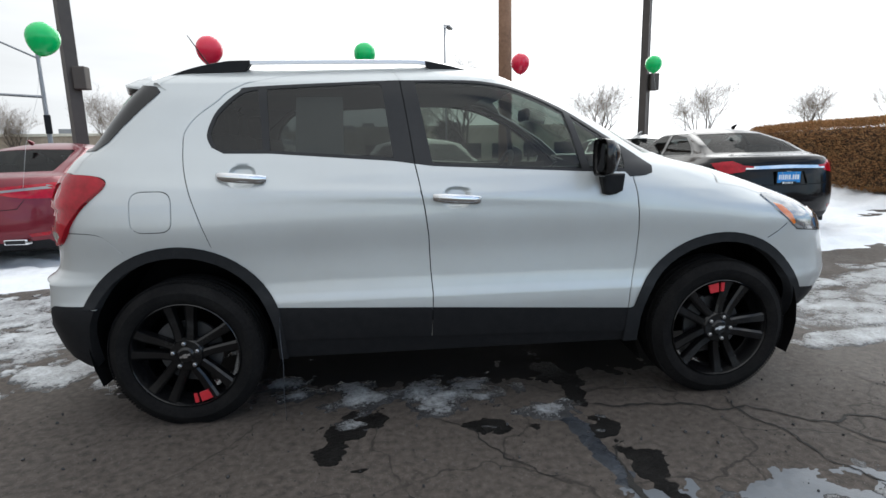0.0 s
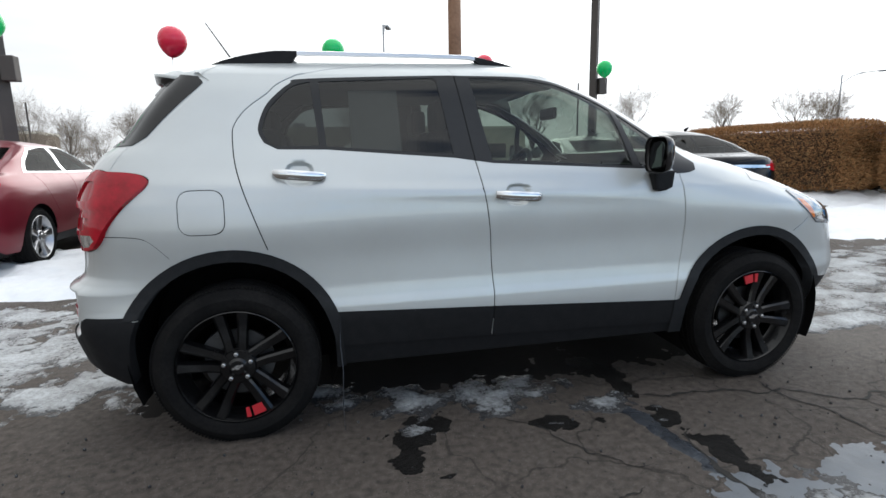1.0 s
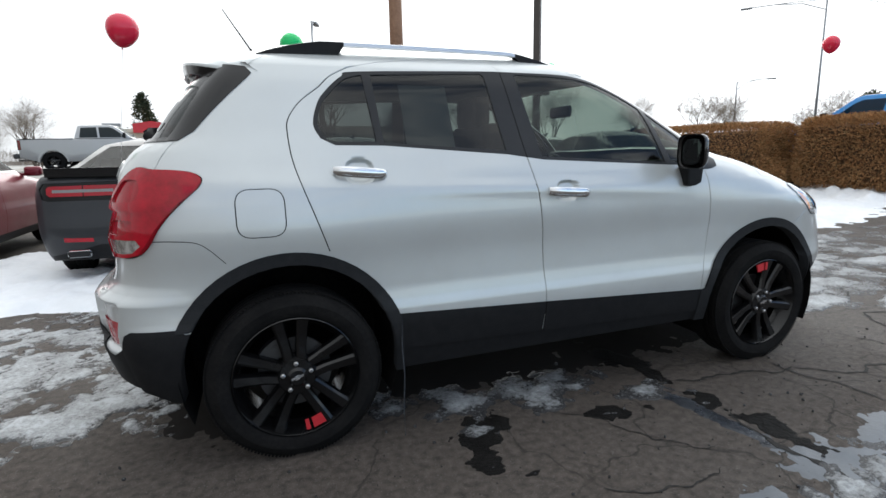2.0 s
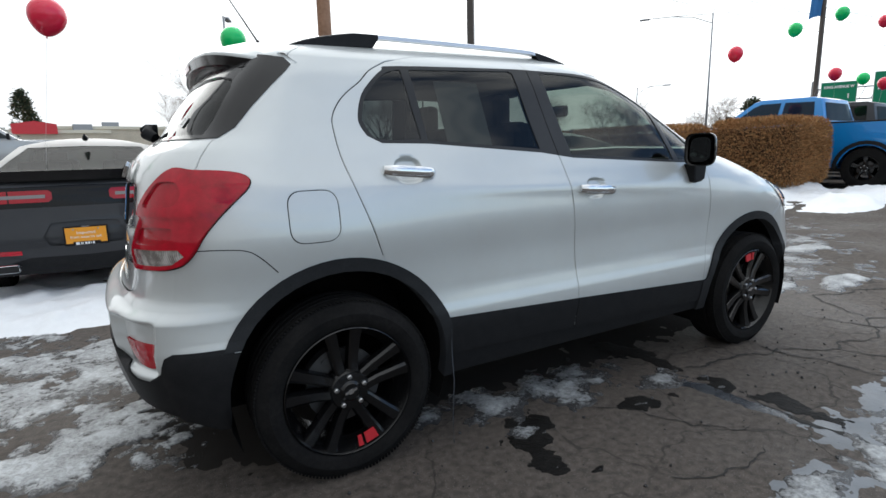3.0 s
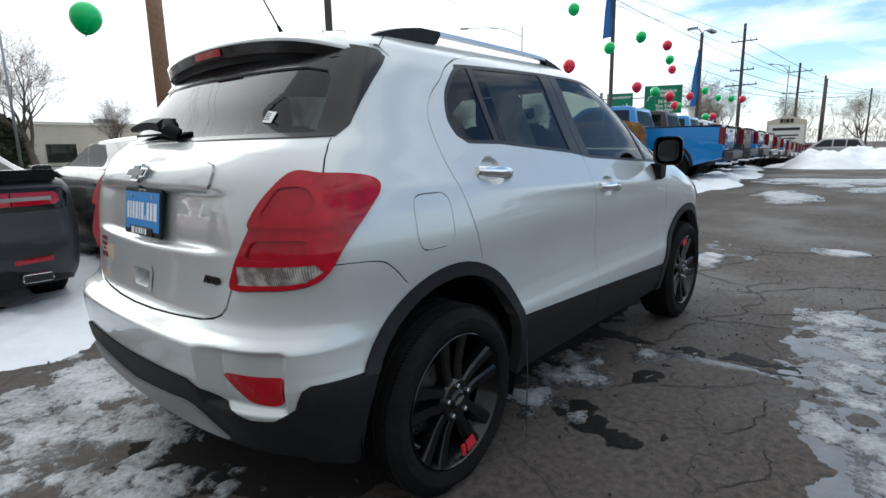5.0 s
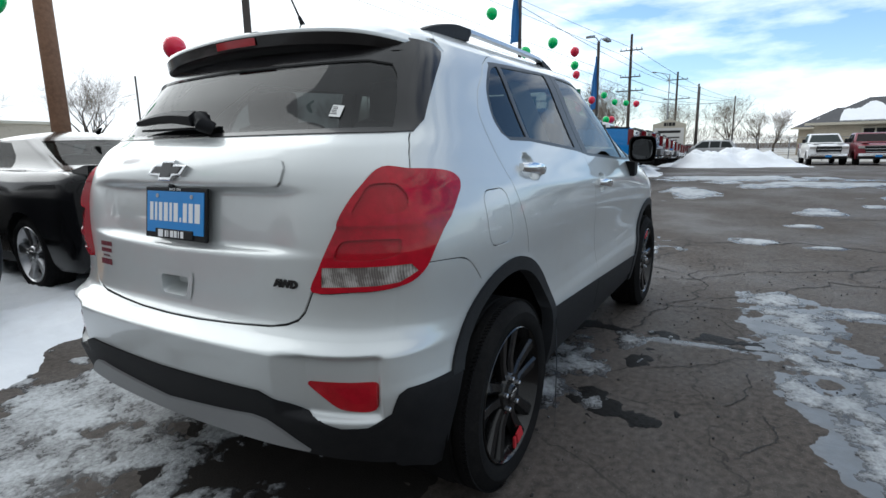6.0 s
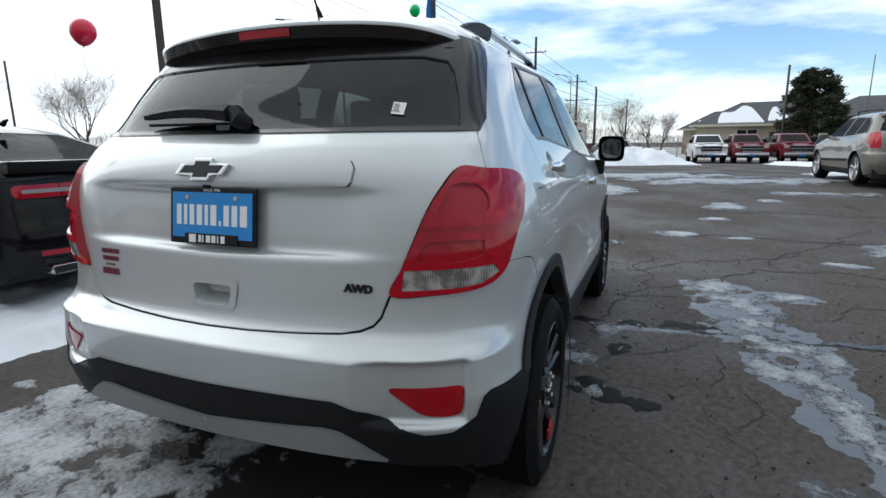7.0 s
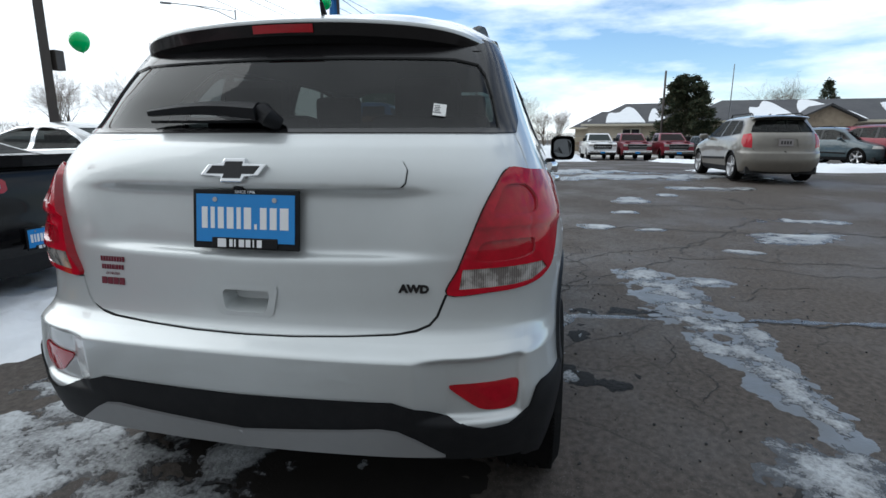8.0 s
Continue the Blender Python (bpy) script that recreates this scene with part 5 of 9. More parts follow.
def asphalt_material():
    m = material("asphalt", (0.040, 0.034, 0.030), 0.8, spec=0.28, grain=(240, (0.138, 0.116, 0.100), 0.9), bump=0.55)
    nt = m.node_tree
    b = nt.nodes["Principled BSDF"]
    tc = nt.nodes.new("ShaderNodeTexCoord")
    # damp areas: smoother and darker
    w = nt.nodes.new("ShaderNodeTexNoise"); w.inputs["Scale"].default_value, w.inputs["Detail"].default_value, w.inputs["Roughness"].default_value = 0.55, 7, 0.6
    nt.links.new(tc.outputs["Object"], w.inputs["Vector"])
    r = nt.nodes.new("ShaderNodeMapRange")
    r.inputs["From Min"].default_value, r.inputs["From Max"].default_value = 0.42, 0.62
    r.inputs["To Min"].default_value, r.inputs["To Max"].default_value = 0.85, 0.5
    nt.links.new(w.outputs["Fac"], r.inputs["Value"]); nt.links.new(r.outputs[0], b.inputs["Roughness"])
    src = b.inputs["Base Color"].links[0].from_socket
    # pale grit
    v = nt.nodes.new("ShaderNodeTexVoronoi"); v.inputs["Scale"].default_value = 95
    nt.links.new(tc.outputs["Object"], v.inputs["Vector"])
    g = nt.nodes.new("ShaderNodeMapRange"); g.inputs["From Min"].default_value, g.inputs["From Max"].default_value = 0.17, 0.09
    g.inputs["To Max"].default_value = 0.75
    nt.links.new(v.outputs["Distance"], g.inputs["Value"])
    gm = nt.nodes.new("ShaderNodeMix"); gm.data_type = 'RGBA'
    gm.inputs["B"].default_value = (0.27, 0.26, 0.25, 1)
    nt.links.new(g.outputs[0], gm.inputs["Factor"]); nt.links.new(src, gm.inputs["A"])
    # fine hairline cracks
    v2 = nt.nodes.new("ShaderNodeTexVoronoi"); v2.feature = 'DISTANCE_TO_EDGE'; v2.inputs["Scale"].default_value = 1.15
    n2 = nt.nodes.new("ShaderNodeTexNoise"); n2.inputs["Scale"].default_value, n2.inputs["Detail"].default_value = 3.0, 6
    nt.links.new(tc.outputs["Object"], n2.inputs["Vector"])
    va = nt.nodes.new("ShaderNodeVectorMath"); va.operation = 'MULTIPLY_ADD'
    va.inputs[1].default_value = (0.55, 0.55, 0)
    nt.links.new(n2.outputs["Color"], va.inputs[0]); nt.links.new(tc.outputs["Object"], va.inputs[2])
    nt.links.new(va.outputs[0], v2.inputs["Vector"])
    c = nt.nodes.new("ShaderNodeMapRange"); c.inputs["From Min"].default_value, c.inputs["From Max"].default_value = 0.012, 0.003
    c.inputs["To Max"].default_value = 0.6
    nt.links.new(v2.outputs["Distance"], c.inputs["Value"])
    cm = nt.nodes.new("ShaderNodeMath"); cm.operation = 'MULTIPLY'
    cw = nt.nodes.new("ShaderNodeMapRange"); cw.inputs["From Min"].default_value, cw.inputs["From Max"].default_value = 0.47, 0.57
    n3 = nt.nodes.new("ShaderNodeTexNoise"); n3.inputs["Scale"].default_value = 0.4
    nt.links.new(tc.outputs["Object"], n3.inputs["Vector"]); nt.links.new(n3.outputs["Fac"], cw.inputs["Value"])
    nt.links.new(c.outputs[0], cm.inputs[0]); nt.links.new(cw.outputs[0], cm.inputs[1])
    km = nt.nodes.new("ShaderNodeMix"); km.data_type = 'RGBA'; km.inputs["B"].default_value = (0.012, 0.011, 0.01, 1)
    nt.links.new(cm.outputs[0], km.inputs["Factor"]); nt.links.new(gm.outputs["Result"], km.inputs["A"])
    nt.links.new(km.outputs["Result"], b.inputs["Base Color"])
    return m


ASPHALT = asphalt_material()
far = [-900, -400, -150, -60, -30, -18]
gx = far + [-12 + .4 * k for k in range(0, 66)] + [15, 16.5, 18, 20, 22, 25, 28, 32, 36, 40, 44, 50, 70, 150, 400, 900]
gy = far + [-12 + .5 * k for k in range(0, 50)] + [14, 17, 22, 30, 60, 150, 400, 900]
me = bpy.data.meshes.new("ground")
me.from_pydata([(x, y, float(ground_height(x, y))) for x in gx for y in gy], [], [(i * len(gy) + j, (i + 1) * len(gy) + j, (i + 1) * len(gy) + j + 1, i * len(gy) + j + 1) for i in range(len(gx) - 1) for j in range(len(gy) - 1)])
me.shade_smooth()
tagged(link("ground", me, ASPHALT), "dark damp cracked asphalt of a car dealer's lot", "ground", kind="structure")



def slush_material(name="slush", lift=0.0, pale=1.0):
    """Refrozen slush: whitish where it lies thick, clear grey ice where it thins out."""
    m = material(name, (0.5, 0.52, 0.53), 0.4, bump=0.8)
    nt = m.node_tree
    b = nt.nodes["Principled BSDF"]
    tc = nt.nodes.new("ShaderNodeTexCoord")
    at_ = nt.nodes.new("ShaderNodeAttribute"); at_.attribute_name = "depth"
    n = nt.nodes.new("ShaderNodeTexNoise"); n.inputs["Scale"].default_value, n.inputs["Detail"].default_value, n.inputs["Roughness"].default_value = 48, 9, 0.72
    nt.links.new(tc.outputs["Object"], n.inputs["Vector"])
    n2 = nt.nodes.new("ShaderNodeTexNoise"); n2.inputs["Scale"].default_value, n2.inputs["Detail"].default_value = 4.5, 6
    nt.links.new(tc.outputs["Object"], n2.inputs["Vector"])
    s1_ = nt.nodes.new("ShaderNodeMath"); s1_.operation = 'MULTIPLY_ADD'; s1_.inputs[1].default_value = 2.4; s1_.inputs[2].default_value = -2.38 + lift
    nt.links.new(n.outputs["Fac"], s1_.inputs[0])
    s2_ = nt.nodes.new("ShaderNodeMath"); s2_.operation = 'MULTIPLY_ADD'; s2_.inputs[1].default_value = 1.8
    nt.links.new(n2.outputs["Fac"], s2_.inputs[0]); nt.links.new(s1_.outputs[0], s2_.inputs[2])
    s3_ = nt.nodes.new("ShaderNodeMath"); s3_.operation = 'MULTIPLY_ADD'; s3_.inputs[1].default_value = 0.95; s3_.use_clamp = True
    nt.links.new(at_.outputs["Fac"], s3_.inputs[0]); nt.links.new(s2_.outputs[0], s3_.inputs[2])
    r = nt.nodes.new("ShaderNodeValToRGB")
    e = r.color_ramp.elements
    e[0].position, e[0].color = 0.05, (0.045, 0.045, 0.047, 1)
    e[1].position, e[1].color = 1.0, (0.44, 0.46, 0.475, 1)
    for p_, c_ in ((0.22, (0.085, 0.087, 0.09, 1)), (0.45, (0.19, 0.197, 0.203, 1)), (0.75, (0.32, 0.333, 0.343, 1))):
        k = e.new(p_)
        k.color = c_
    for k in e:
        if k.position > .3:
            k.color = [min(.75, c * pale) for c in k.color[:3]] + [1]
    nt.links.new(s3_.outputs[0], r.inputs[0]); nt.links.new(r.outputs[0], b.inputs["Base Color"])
    q = nt.nodes.new("ShaderNodeMapRange"); q.inputs["To Min"].default_value, q.inputs["To Max"].default_value = 0.18, 0.6
    nt.links.new(s3_.outputs[0], q.inputs["Value"]); nt.links.new(q.outputs[0], b.inputs["Roughness"])
    return m


SNOW = material("snow", (0.80, 0.82, 0.85), 0.75, grain=(14, (0.62, 0.64, 0.66), 0.35), bump=0.8)
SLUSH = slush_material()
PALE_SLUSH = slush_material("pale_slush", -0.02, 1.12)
ICE = material("clear_ice", (0.020, 0.0225, 0.027), 0.16, spec=0.5, grain=(30, (0.075, 0.083, 0.098), 0.8), bump=0.35, wear=(9, 0.25))
# darker asphalt colour: painted shade for the sheet under the crossover
CAR_SHADE = material("under_car_shade", (0.024, 0.0215, 0.0195), 0.9, spec=0.1, grain=(120, (0.03, 0.027, 0.025), 0.6), bump=0.4)
WET = material("wet_oil", (0.006, 0.0056, 0.0055), 0.5, spec=0.08, grain=(60, (0.022, 0.021, 0.02), 0.7), bump=0.8)
FILM = material("grey_ice", (0.14, 0.155, 0.175), 0.3, spec=0.4, grain=(22, (0.12, 0.127, 0.135), 0.9), bump=0.35, wear=(6, 0.25))
CRACK = material("crack_fill", (0.014, 0.013, 0.012), 0.8, grain=(60, (0.03, 0.028, 0.025), 0.6), bump=0.6)


def crust(name, blobs, cell, thick, mat, label, category, seed=0, rough=0.55, freq=3.0, cut=0.0, lumps=0.35, bite=0.0, slope=2.4, power=0.7):
    """A sheet of snow or ice on the ground: soft ellipses (x, y, rx, ry, degrees) with a ragged edge."""
    x0, x1 = min(b[0] - 1.4 * max(b[2], b[3]) for b in blobs), max(b[0] + 1.4 * max(b[2], b[3]) for b in blobs)
    y0, y1 = min(b[1] - 1.4 * max(b[2], b[3]) for b in blobs), max(b[1] + 1.4 * max(b[2], b[3]) for b in blobs)
    nx, ny = int((x1 - x0) / cell) + 1, int((y1 - y0) / cell) + 1
    X, Y = np.meshgrid(x0 + cell * np.arange(nx), y0 + cell * np.arange(ny), indexing="ij")
    best = np.full(X.shape, -9.0)
    for bx, by, rx, ry, rot in blobs:
        c, s = math.cos(radians(rot)), math.sin(radians(rot))
        u, v = ((X - bx) * c + (Y - by) * s) / rx, (-(X - bx) * s + (Y - by) * c) / ry
        best = np.maximum(best, 1 - np.sqrt(u * u + v * v))
    n = fbm(X * freq, Y * freq, 6, seed, 0.6)
    mask = best + rough * n * 0.5 - cut - bite * np.clip(fbm(X * freq * 2.2, Y * freq * 2.2, 4, seed + 50), 0, 1)
    keep = mask > 0
    cells = np.argwhere(keep[:-1, :-1] | keep[1:, :-1] | keep[:-1, 1:] | keep[1:, 1:])
    if len(cells) == 0:
        return None
    D = np.sign(mask) * np.clip(np.abs(mask) * slope, 0, 1) ** power
    H = (thick + .0015) * D * np.clip(1 + lumps * fbm(X * freq * 3, Y * freq * 3, 5, seed + 9), .3, 3)
    Z = ground_height(X, Y) + H
    ids = -np.ones(X.shape, np.int64)
    used = np.zeros(X.shape, bool)
    for dx in (0, 1):
        for dy in (0, 1):
            used[cells[:, 0] + dx, cells[:, 1] + dy] = True
    ids[used] = np.arange(used.sum())
    V = np.stack([X[used], Y[used], Z[used]], 1)
    i, j = cells[:, 0], cells[:, 1]
    F = np.stack([ids[i, j], ids[i + 1, j], ids[i + 1, j + 1], ids[i, j + 1]], 1)
    me = bpy.data.meshes.new(name)
    me.from_pydata(V.tolist(), [], F.tolist())
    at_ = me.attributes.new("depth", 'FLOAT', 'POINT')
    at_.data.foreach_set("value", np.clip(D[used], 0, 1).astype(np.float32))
    me.shade_smooth()
    return tagged(link(name, me, mat), label, category, kind="stuff")


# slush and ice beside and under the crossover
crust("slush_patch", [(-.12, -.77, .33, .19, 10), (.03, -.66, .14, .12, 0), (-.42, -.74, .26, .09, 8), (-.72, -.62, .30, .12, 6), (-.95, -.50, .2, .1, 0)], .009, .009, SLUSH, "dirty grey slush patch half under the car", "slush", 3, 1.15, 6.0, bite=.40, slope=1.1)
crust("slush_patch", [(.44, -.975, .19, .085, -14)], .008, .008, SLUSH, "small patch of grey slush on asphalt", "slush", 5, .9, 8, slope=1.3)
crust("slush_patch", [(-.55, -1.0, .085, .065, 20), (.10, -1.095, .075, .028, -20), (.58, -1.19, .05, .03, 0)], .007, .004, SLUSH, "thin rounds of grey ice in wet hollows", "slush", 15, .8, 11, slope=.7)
TONGUE = [(1.78, -1.78, .22, .22, 0), (1.62, -2.22, .14, .34, 6), (1.25, -1.90, .42, .25, 12), (.82, -1.88, .32, .24, 0), (.52, -2.05, .28, .21, -12), (-.12, -2.06, .36, .17, 4), (-.50, -2.08, .32, .15, 2), (-.80, -2.12, .24, .095, 3), (.05, -1.88, .26, .10, 8), (.25, -2.20, .22, .09, -8)]
crust("ice_film", [(x, y, rx * 1.1, ry * 1.12, r) for x, y, rx, ry, r in TONGUE], .012, .0016, FILM, "thin bluish-grey sheet of ice under old slush", "ice", 41, .75, 6.0, lumps=.1, bite=.12)
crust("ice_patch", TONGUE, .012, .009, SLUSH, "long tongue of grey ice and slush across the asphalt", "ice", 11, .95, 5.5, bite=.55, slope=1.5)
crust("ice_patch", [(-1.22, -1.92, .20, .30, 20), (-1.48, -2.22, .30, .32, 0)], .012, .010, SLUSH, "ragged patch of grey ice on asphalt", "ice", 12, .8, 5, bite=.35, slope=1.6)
crust("melt_water", [(.50, -1.36, .055, .30, 6), (.62, -2.62, .05, .42, 4), (.66, -3.10, .045, .40, 2)], .010, .0018, ICE, "bluish frozen melt water in a pavement crack", "ice", 14, .8, 8, lumps=.1)
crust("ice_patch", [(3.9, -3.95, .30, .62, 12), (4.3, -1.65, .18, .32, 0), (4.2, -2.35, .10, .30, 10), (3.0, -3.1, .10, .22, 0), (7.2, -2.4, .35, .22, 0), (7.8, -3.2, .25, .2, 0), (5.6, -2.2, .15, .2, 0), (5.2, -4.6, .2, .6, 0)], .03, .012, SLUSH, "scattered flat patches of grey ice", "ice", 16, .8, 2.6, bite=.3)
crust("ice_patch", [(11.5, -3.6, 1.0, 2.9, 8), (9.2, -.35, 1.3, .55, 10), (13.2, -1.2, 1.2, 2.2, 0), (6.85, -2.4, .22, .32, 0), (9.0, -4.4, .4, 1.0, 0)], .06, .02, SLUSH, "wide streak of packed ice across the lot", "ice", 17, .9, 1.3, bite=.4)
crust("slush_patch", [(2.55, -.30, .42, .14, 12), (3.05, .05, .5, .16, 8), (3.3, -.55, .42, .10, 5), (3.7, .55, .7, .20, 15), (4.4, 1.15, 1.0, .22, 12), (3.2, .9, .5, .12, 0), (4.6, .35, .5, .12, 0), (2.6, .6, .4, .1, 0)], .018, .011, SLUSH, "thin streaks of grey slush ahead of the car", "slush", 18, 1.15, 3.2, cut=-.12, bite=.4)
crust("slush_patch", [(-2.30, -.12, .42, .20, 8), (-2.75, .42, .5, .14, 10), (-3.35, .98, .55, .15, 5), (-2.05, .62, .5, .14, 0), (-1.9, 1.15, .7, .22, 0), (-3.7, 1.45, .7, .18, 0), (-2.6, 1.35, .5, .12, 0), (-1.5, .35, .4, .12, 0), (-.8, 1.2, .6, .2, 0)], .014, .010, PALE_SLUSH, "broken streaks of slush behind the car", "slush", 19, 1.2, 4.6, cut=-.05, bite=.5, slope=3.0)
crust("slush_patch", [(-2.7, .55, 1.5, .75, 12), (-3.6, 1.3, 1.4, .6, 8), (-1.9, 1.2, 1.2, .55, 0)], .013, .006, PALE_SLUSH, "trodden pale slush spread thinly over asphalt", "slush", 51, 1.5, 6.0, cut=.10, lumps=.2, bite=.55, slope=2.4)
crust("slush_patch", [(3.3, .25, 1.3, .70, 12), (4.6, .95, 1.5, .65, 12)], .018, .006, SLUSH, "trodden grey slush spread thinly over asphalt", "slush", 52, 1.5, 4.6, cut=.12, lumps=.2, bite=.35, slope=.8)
# snow under and before the parked row, and along the hedge
crust("snow_bank", [(-4.9, 2.55, 1.6, .75, 0), (-2.7, 2.55, 1.5, .70, 0), (-.6, 2.75, 1.6, .85, 0), (1.5, 3.0, 1.6, .9, 0), (-4.5, 3.9, 2.2, 1.2, 0), (-.9, 4.4, 1.6, 1.2, 0), (.6, 4.6, 2, 1.3, 0)], .035, .075, SNOW, "trodden white snow bank along the parked cars", "snow", 21, .45, 1.6, slope=2.2, power=1.0)
crust("snow_bank", [(5.4, 3.0, 1.7, .7, 18), (6.6, 2.6, 1.5, .75, 10), (4.3, 2.5, 1.0, .4, 10), (7.6, 3.4, 1.6, 1.0, 0), (6.0, 5.5, 3, 2.0, 0)], .045, .08, SNOW, "trodden white snow by the hedge", "snow", 22, .5, 1.4, bite=.15, slope=2.2, power=1.0)
crust("snow_bank", [(9.6, 1.75, 2.2, .62, 8), (12.5, 1.75, 2.6, .70, 10), (16, 2.2, 3.2, .8, 12), (20, 3.0, 4, .9, 12), (25, 3.9, 5, 1.0, 12)], .07, .13, SNOW, "white snow bank in front of the parked pickups", "snow", 23, .45, 1.0, slope=2.2, power=1.0)
crust("snow_bank", [(9.4, 3.5, 1.5, 1.5, 0), (8.7, 6.6, 1.4, 2.8, 0)], .05, .24, SNOW, "deep snow heaped round the hedges", "snow", 26, .35, 1.4, slope=1.6, power=1.0)
crust("snow_heap", [(29, -.8, 4.2, 2.7, 6), (33.5, -.6, 5, 3.0, 0), (25, 1.0, 2.8, 1.7, 20)], .14, .80, SNOW, "ploughed heap of old snow at the lot's end", "snow", 24, .45, .5, lumps=.28, slope=1.1, power=1.0)
crust("snow_bank", [(15.5, -9.8, 1.0, 3.6, 12), (17.5, -11, 1.2, 4, 0), (20, -8.4, 4.0, .7, -10), (28, -8.0, 6, .7, 0)], .09, .14, SNOW, "white snow strip along a low kerb", "snow", 25, .5, .9, slope=2.2, power=1.0)
crust("oil_stain", [(-.56, -1.0, .15, .115, 20), (-.585, -1.21, .085, .07, 0), (-.50, -1.36, .05, .02, 0)], .008, .001, WET, "black wet stain on asphalt", "stain", 31, 1.2, 10, lumps=0)
crust("oil_stain", [(.11, -1.10, .14, .055, -18), (.56, -1.19, .08, .045, 0)], .008, .001, WET, "black wet stain on asphalt", "stain", 32, 1.1, 10, lumps=0)
crust("oil_stain", [(.62, -1.28, .075, .12, 10), (.66, -1.45, .085, .16, -6), (.66, -1.66, .07, .16, 0), (.58, -.86, .05, .20, 6), (.55, -.50, .09, .24, 12)], .009, .001, WET, "trail of black melt water on asphalt", "stain", 33, 1.25, 8, lumps=0, bite=.2)
# dark sheet over the car's footprint, its shade put into the colour
crust("car_shade_patch", [(0, .05, 1.75, .62, 0), (-1.4, .05, .6, .6, 0), (1.3, .05, .6, .6, 0)], .025, .0004, CAR_SHADE, "asphalt darkened in colour as shade under the car", "stain", 34, .5, 4, lumps=0)


def crack(pts, width, seed, label="jagged crack in the asphalt"):
    """A ragged dark crack along a line of points."""
    rnd = random.Random(seed)
    P = [Vector((*p, 0)) for p in pts]
    for _ in range(5):
        out = []
        for a, b in zip(P, P[1:]):
            d = b - a
            out += [a, (a + b) / 2 + Vector((-d.y, d.x, 0)) * rnd.uniform(-.16, .16)]
        P = out + [P[-1]]
    V, F = [], []
    for i, p in enumerate(P):
        d = (P[min(i + 1, len(P) - 1)] - P[max(i - 1, 0)]).normalized()
        n = Vector((-d.y, d.x, 0))
        w = width * (.35 + rnd.random()) * min(1, .2 + 6 * min(i, len(P) - 1 - i) / len(P))
        for s in (-1, 1):
            q = p + n * s * w / 2
            V.append((q.x, q.y, float(ground_height(q.x, q.y)) + .0032))
        if i:
            F.append((2 * i - 2, 2 * i - 1, 2 * i + 1, 2 * i))
    me = bpy.data.meshes.new("crack")
    me.from_pydata(V, [], F)
    return tagged(link("crack", me, CRACK), label, "crack", kind="structure")


for k, (pts, w) in enumerate((
        (((.45, -.95), (1.0, -1.0), (1.6, -1.25), (2.4, -1.1), (3.4, -1.3)), .016), (((1.3, -.9), (1.35, -1.5), (1.7, -2.0)), .012),
        (((2.4, -1.1), (2.7, -.6), (3.1, -.7), (3.6, -.9), (4.4, -.8)), .02), (((2.1, -.8), (2.6, -1.5), (3.0, -2.2), (3.6, -2.8)), .016),
        (((1.6, -1.25), (1.9, -1.7), (2.6, -2.2), (2.5, -3.4), (2.7, -4.6)), .018), (((4.1, -.8), (4.4, -2.0), (4.2, -3.2), (4.4, -4.6), (4.2, -6.5)), .035),
        (((2.6, -2.4), (3.4, -2.6), (4.3, -3.4), (5.4, -4.0)), .02), (((.6, -1.3), (.55, -2.0), (.62, -2.9), (.7, -4.2)), .03),
        (((-1.9, -1.3), (-1.35, -1.8), (-1.3, -2.6), (-1.2, -3.6)), .03), (((-.3, -1.5), (.0, -1.65), (.2, -1.6)), .008), (((-.75, -1.6), (-.5, -1.75), (-.3, -1.7)), .008),
        (((1.0, -2.3), (1.5, -2.7), (1.6, -3.3)), .01), (((2.2, -2.6), (2.0, -3.4), (2.3, -4.2)), .012), (((6.0, -1.2), (6.4, -2.6), (6.2, -4.0), (6.6, -5.6)), .03),
        (((-.2, -.95), (.1, -1.35), (.35, -1.5)), .007), (((2.9, -.3), (3.4, .1), (4.2, .2)), .014))):
    crack(pts, w, 40 + k)


def pebbles():
    rnd = random.Random(5)
    bm = bmesh.new()
    for k in range(1500):
        x, y = rnd.uniform(-2.6, 3.2), rnd.uniform(-2.9, -.7)
        if rnd.random() < .3:
            x, y = rnd.uniform(-3.4, 5), rnd.uniform(-4.5, 2.2)
        r = rnd.choice((.002, .002, .003, .003, .004, .005, .009))
        M = Matrix.Translation((x, y, float(ground_height(x, y)) + r * .5)) @ Euler((rnd.random() * 6, rnd.random() * 6, rnd.random() * 6)).to_matrix().to_4x4() @ Matrix.Diagonal((r, r * rnd.uniform(.5, 1), r * .6, 1))
        bmesh.ops.create_icosphere(bm, subdivisions=1, radius=1, matrix=M)
    return bm


tagged(part("ice_crumbs", pebbles(), SLUSH), "scattered pale ice crumbs and grit", "grit", kind="stuff")

car, co, cut = build_crossover()
crossover_fittings(car)
# a thin thread of ice hanging by the rear arch
bm = bmesh.new()
tube(bm, [(-.845, -.905, .50), (-.848, -.907, .40), (-.842, -.91, .28), (-.850, -.91, .12), (-.848, -.91, .0)], [.002, .003, .0025, .003, .002], 6)
tagged(part("icicle", bm, ICE), "thin thread of ice hanging from the wheel arch", "icicle")


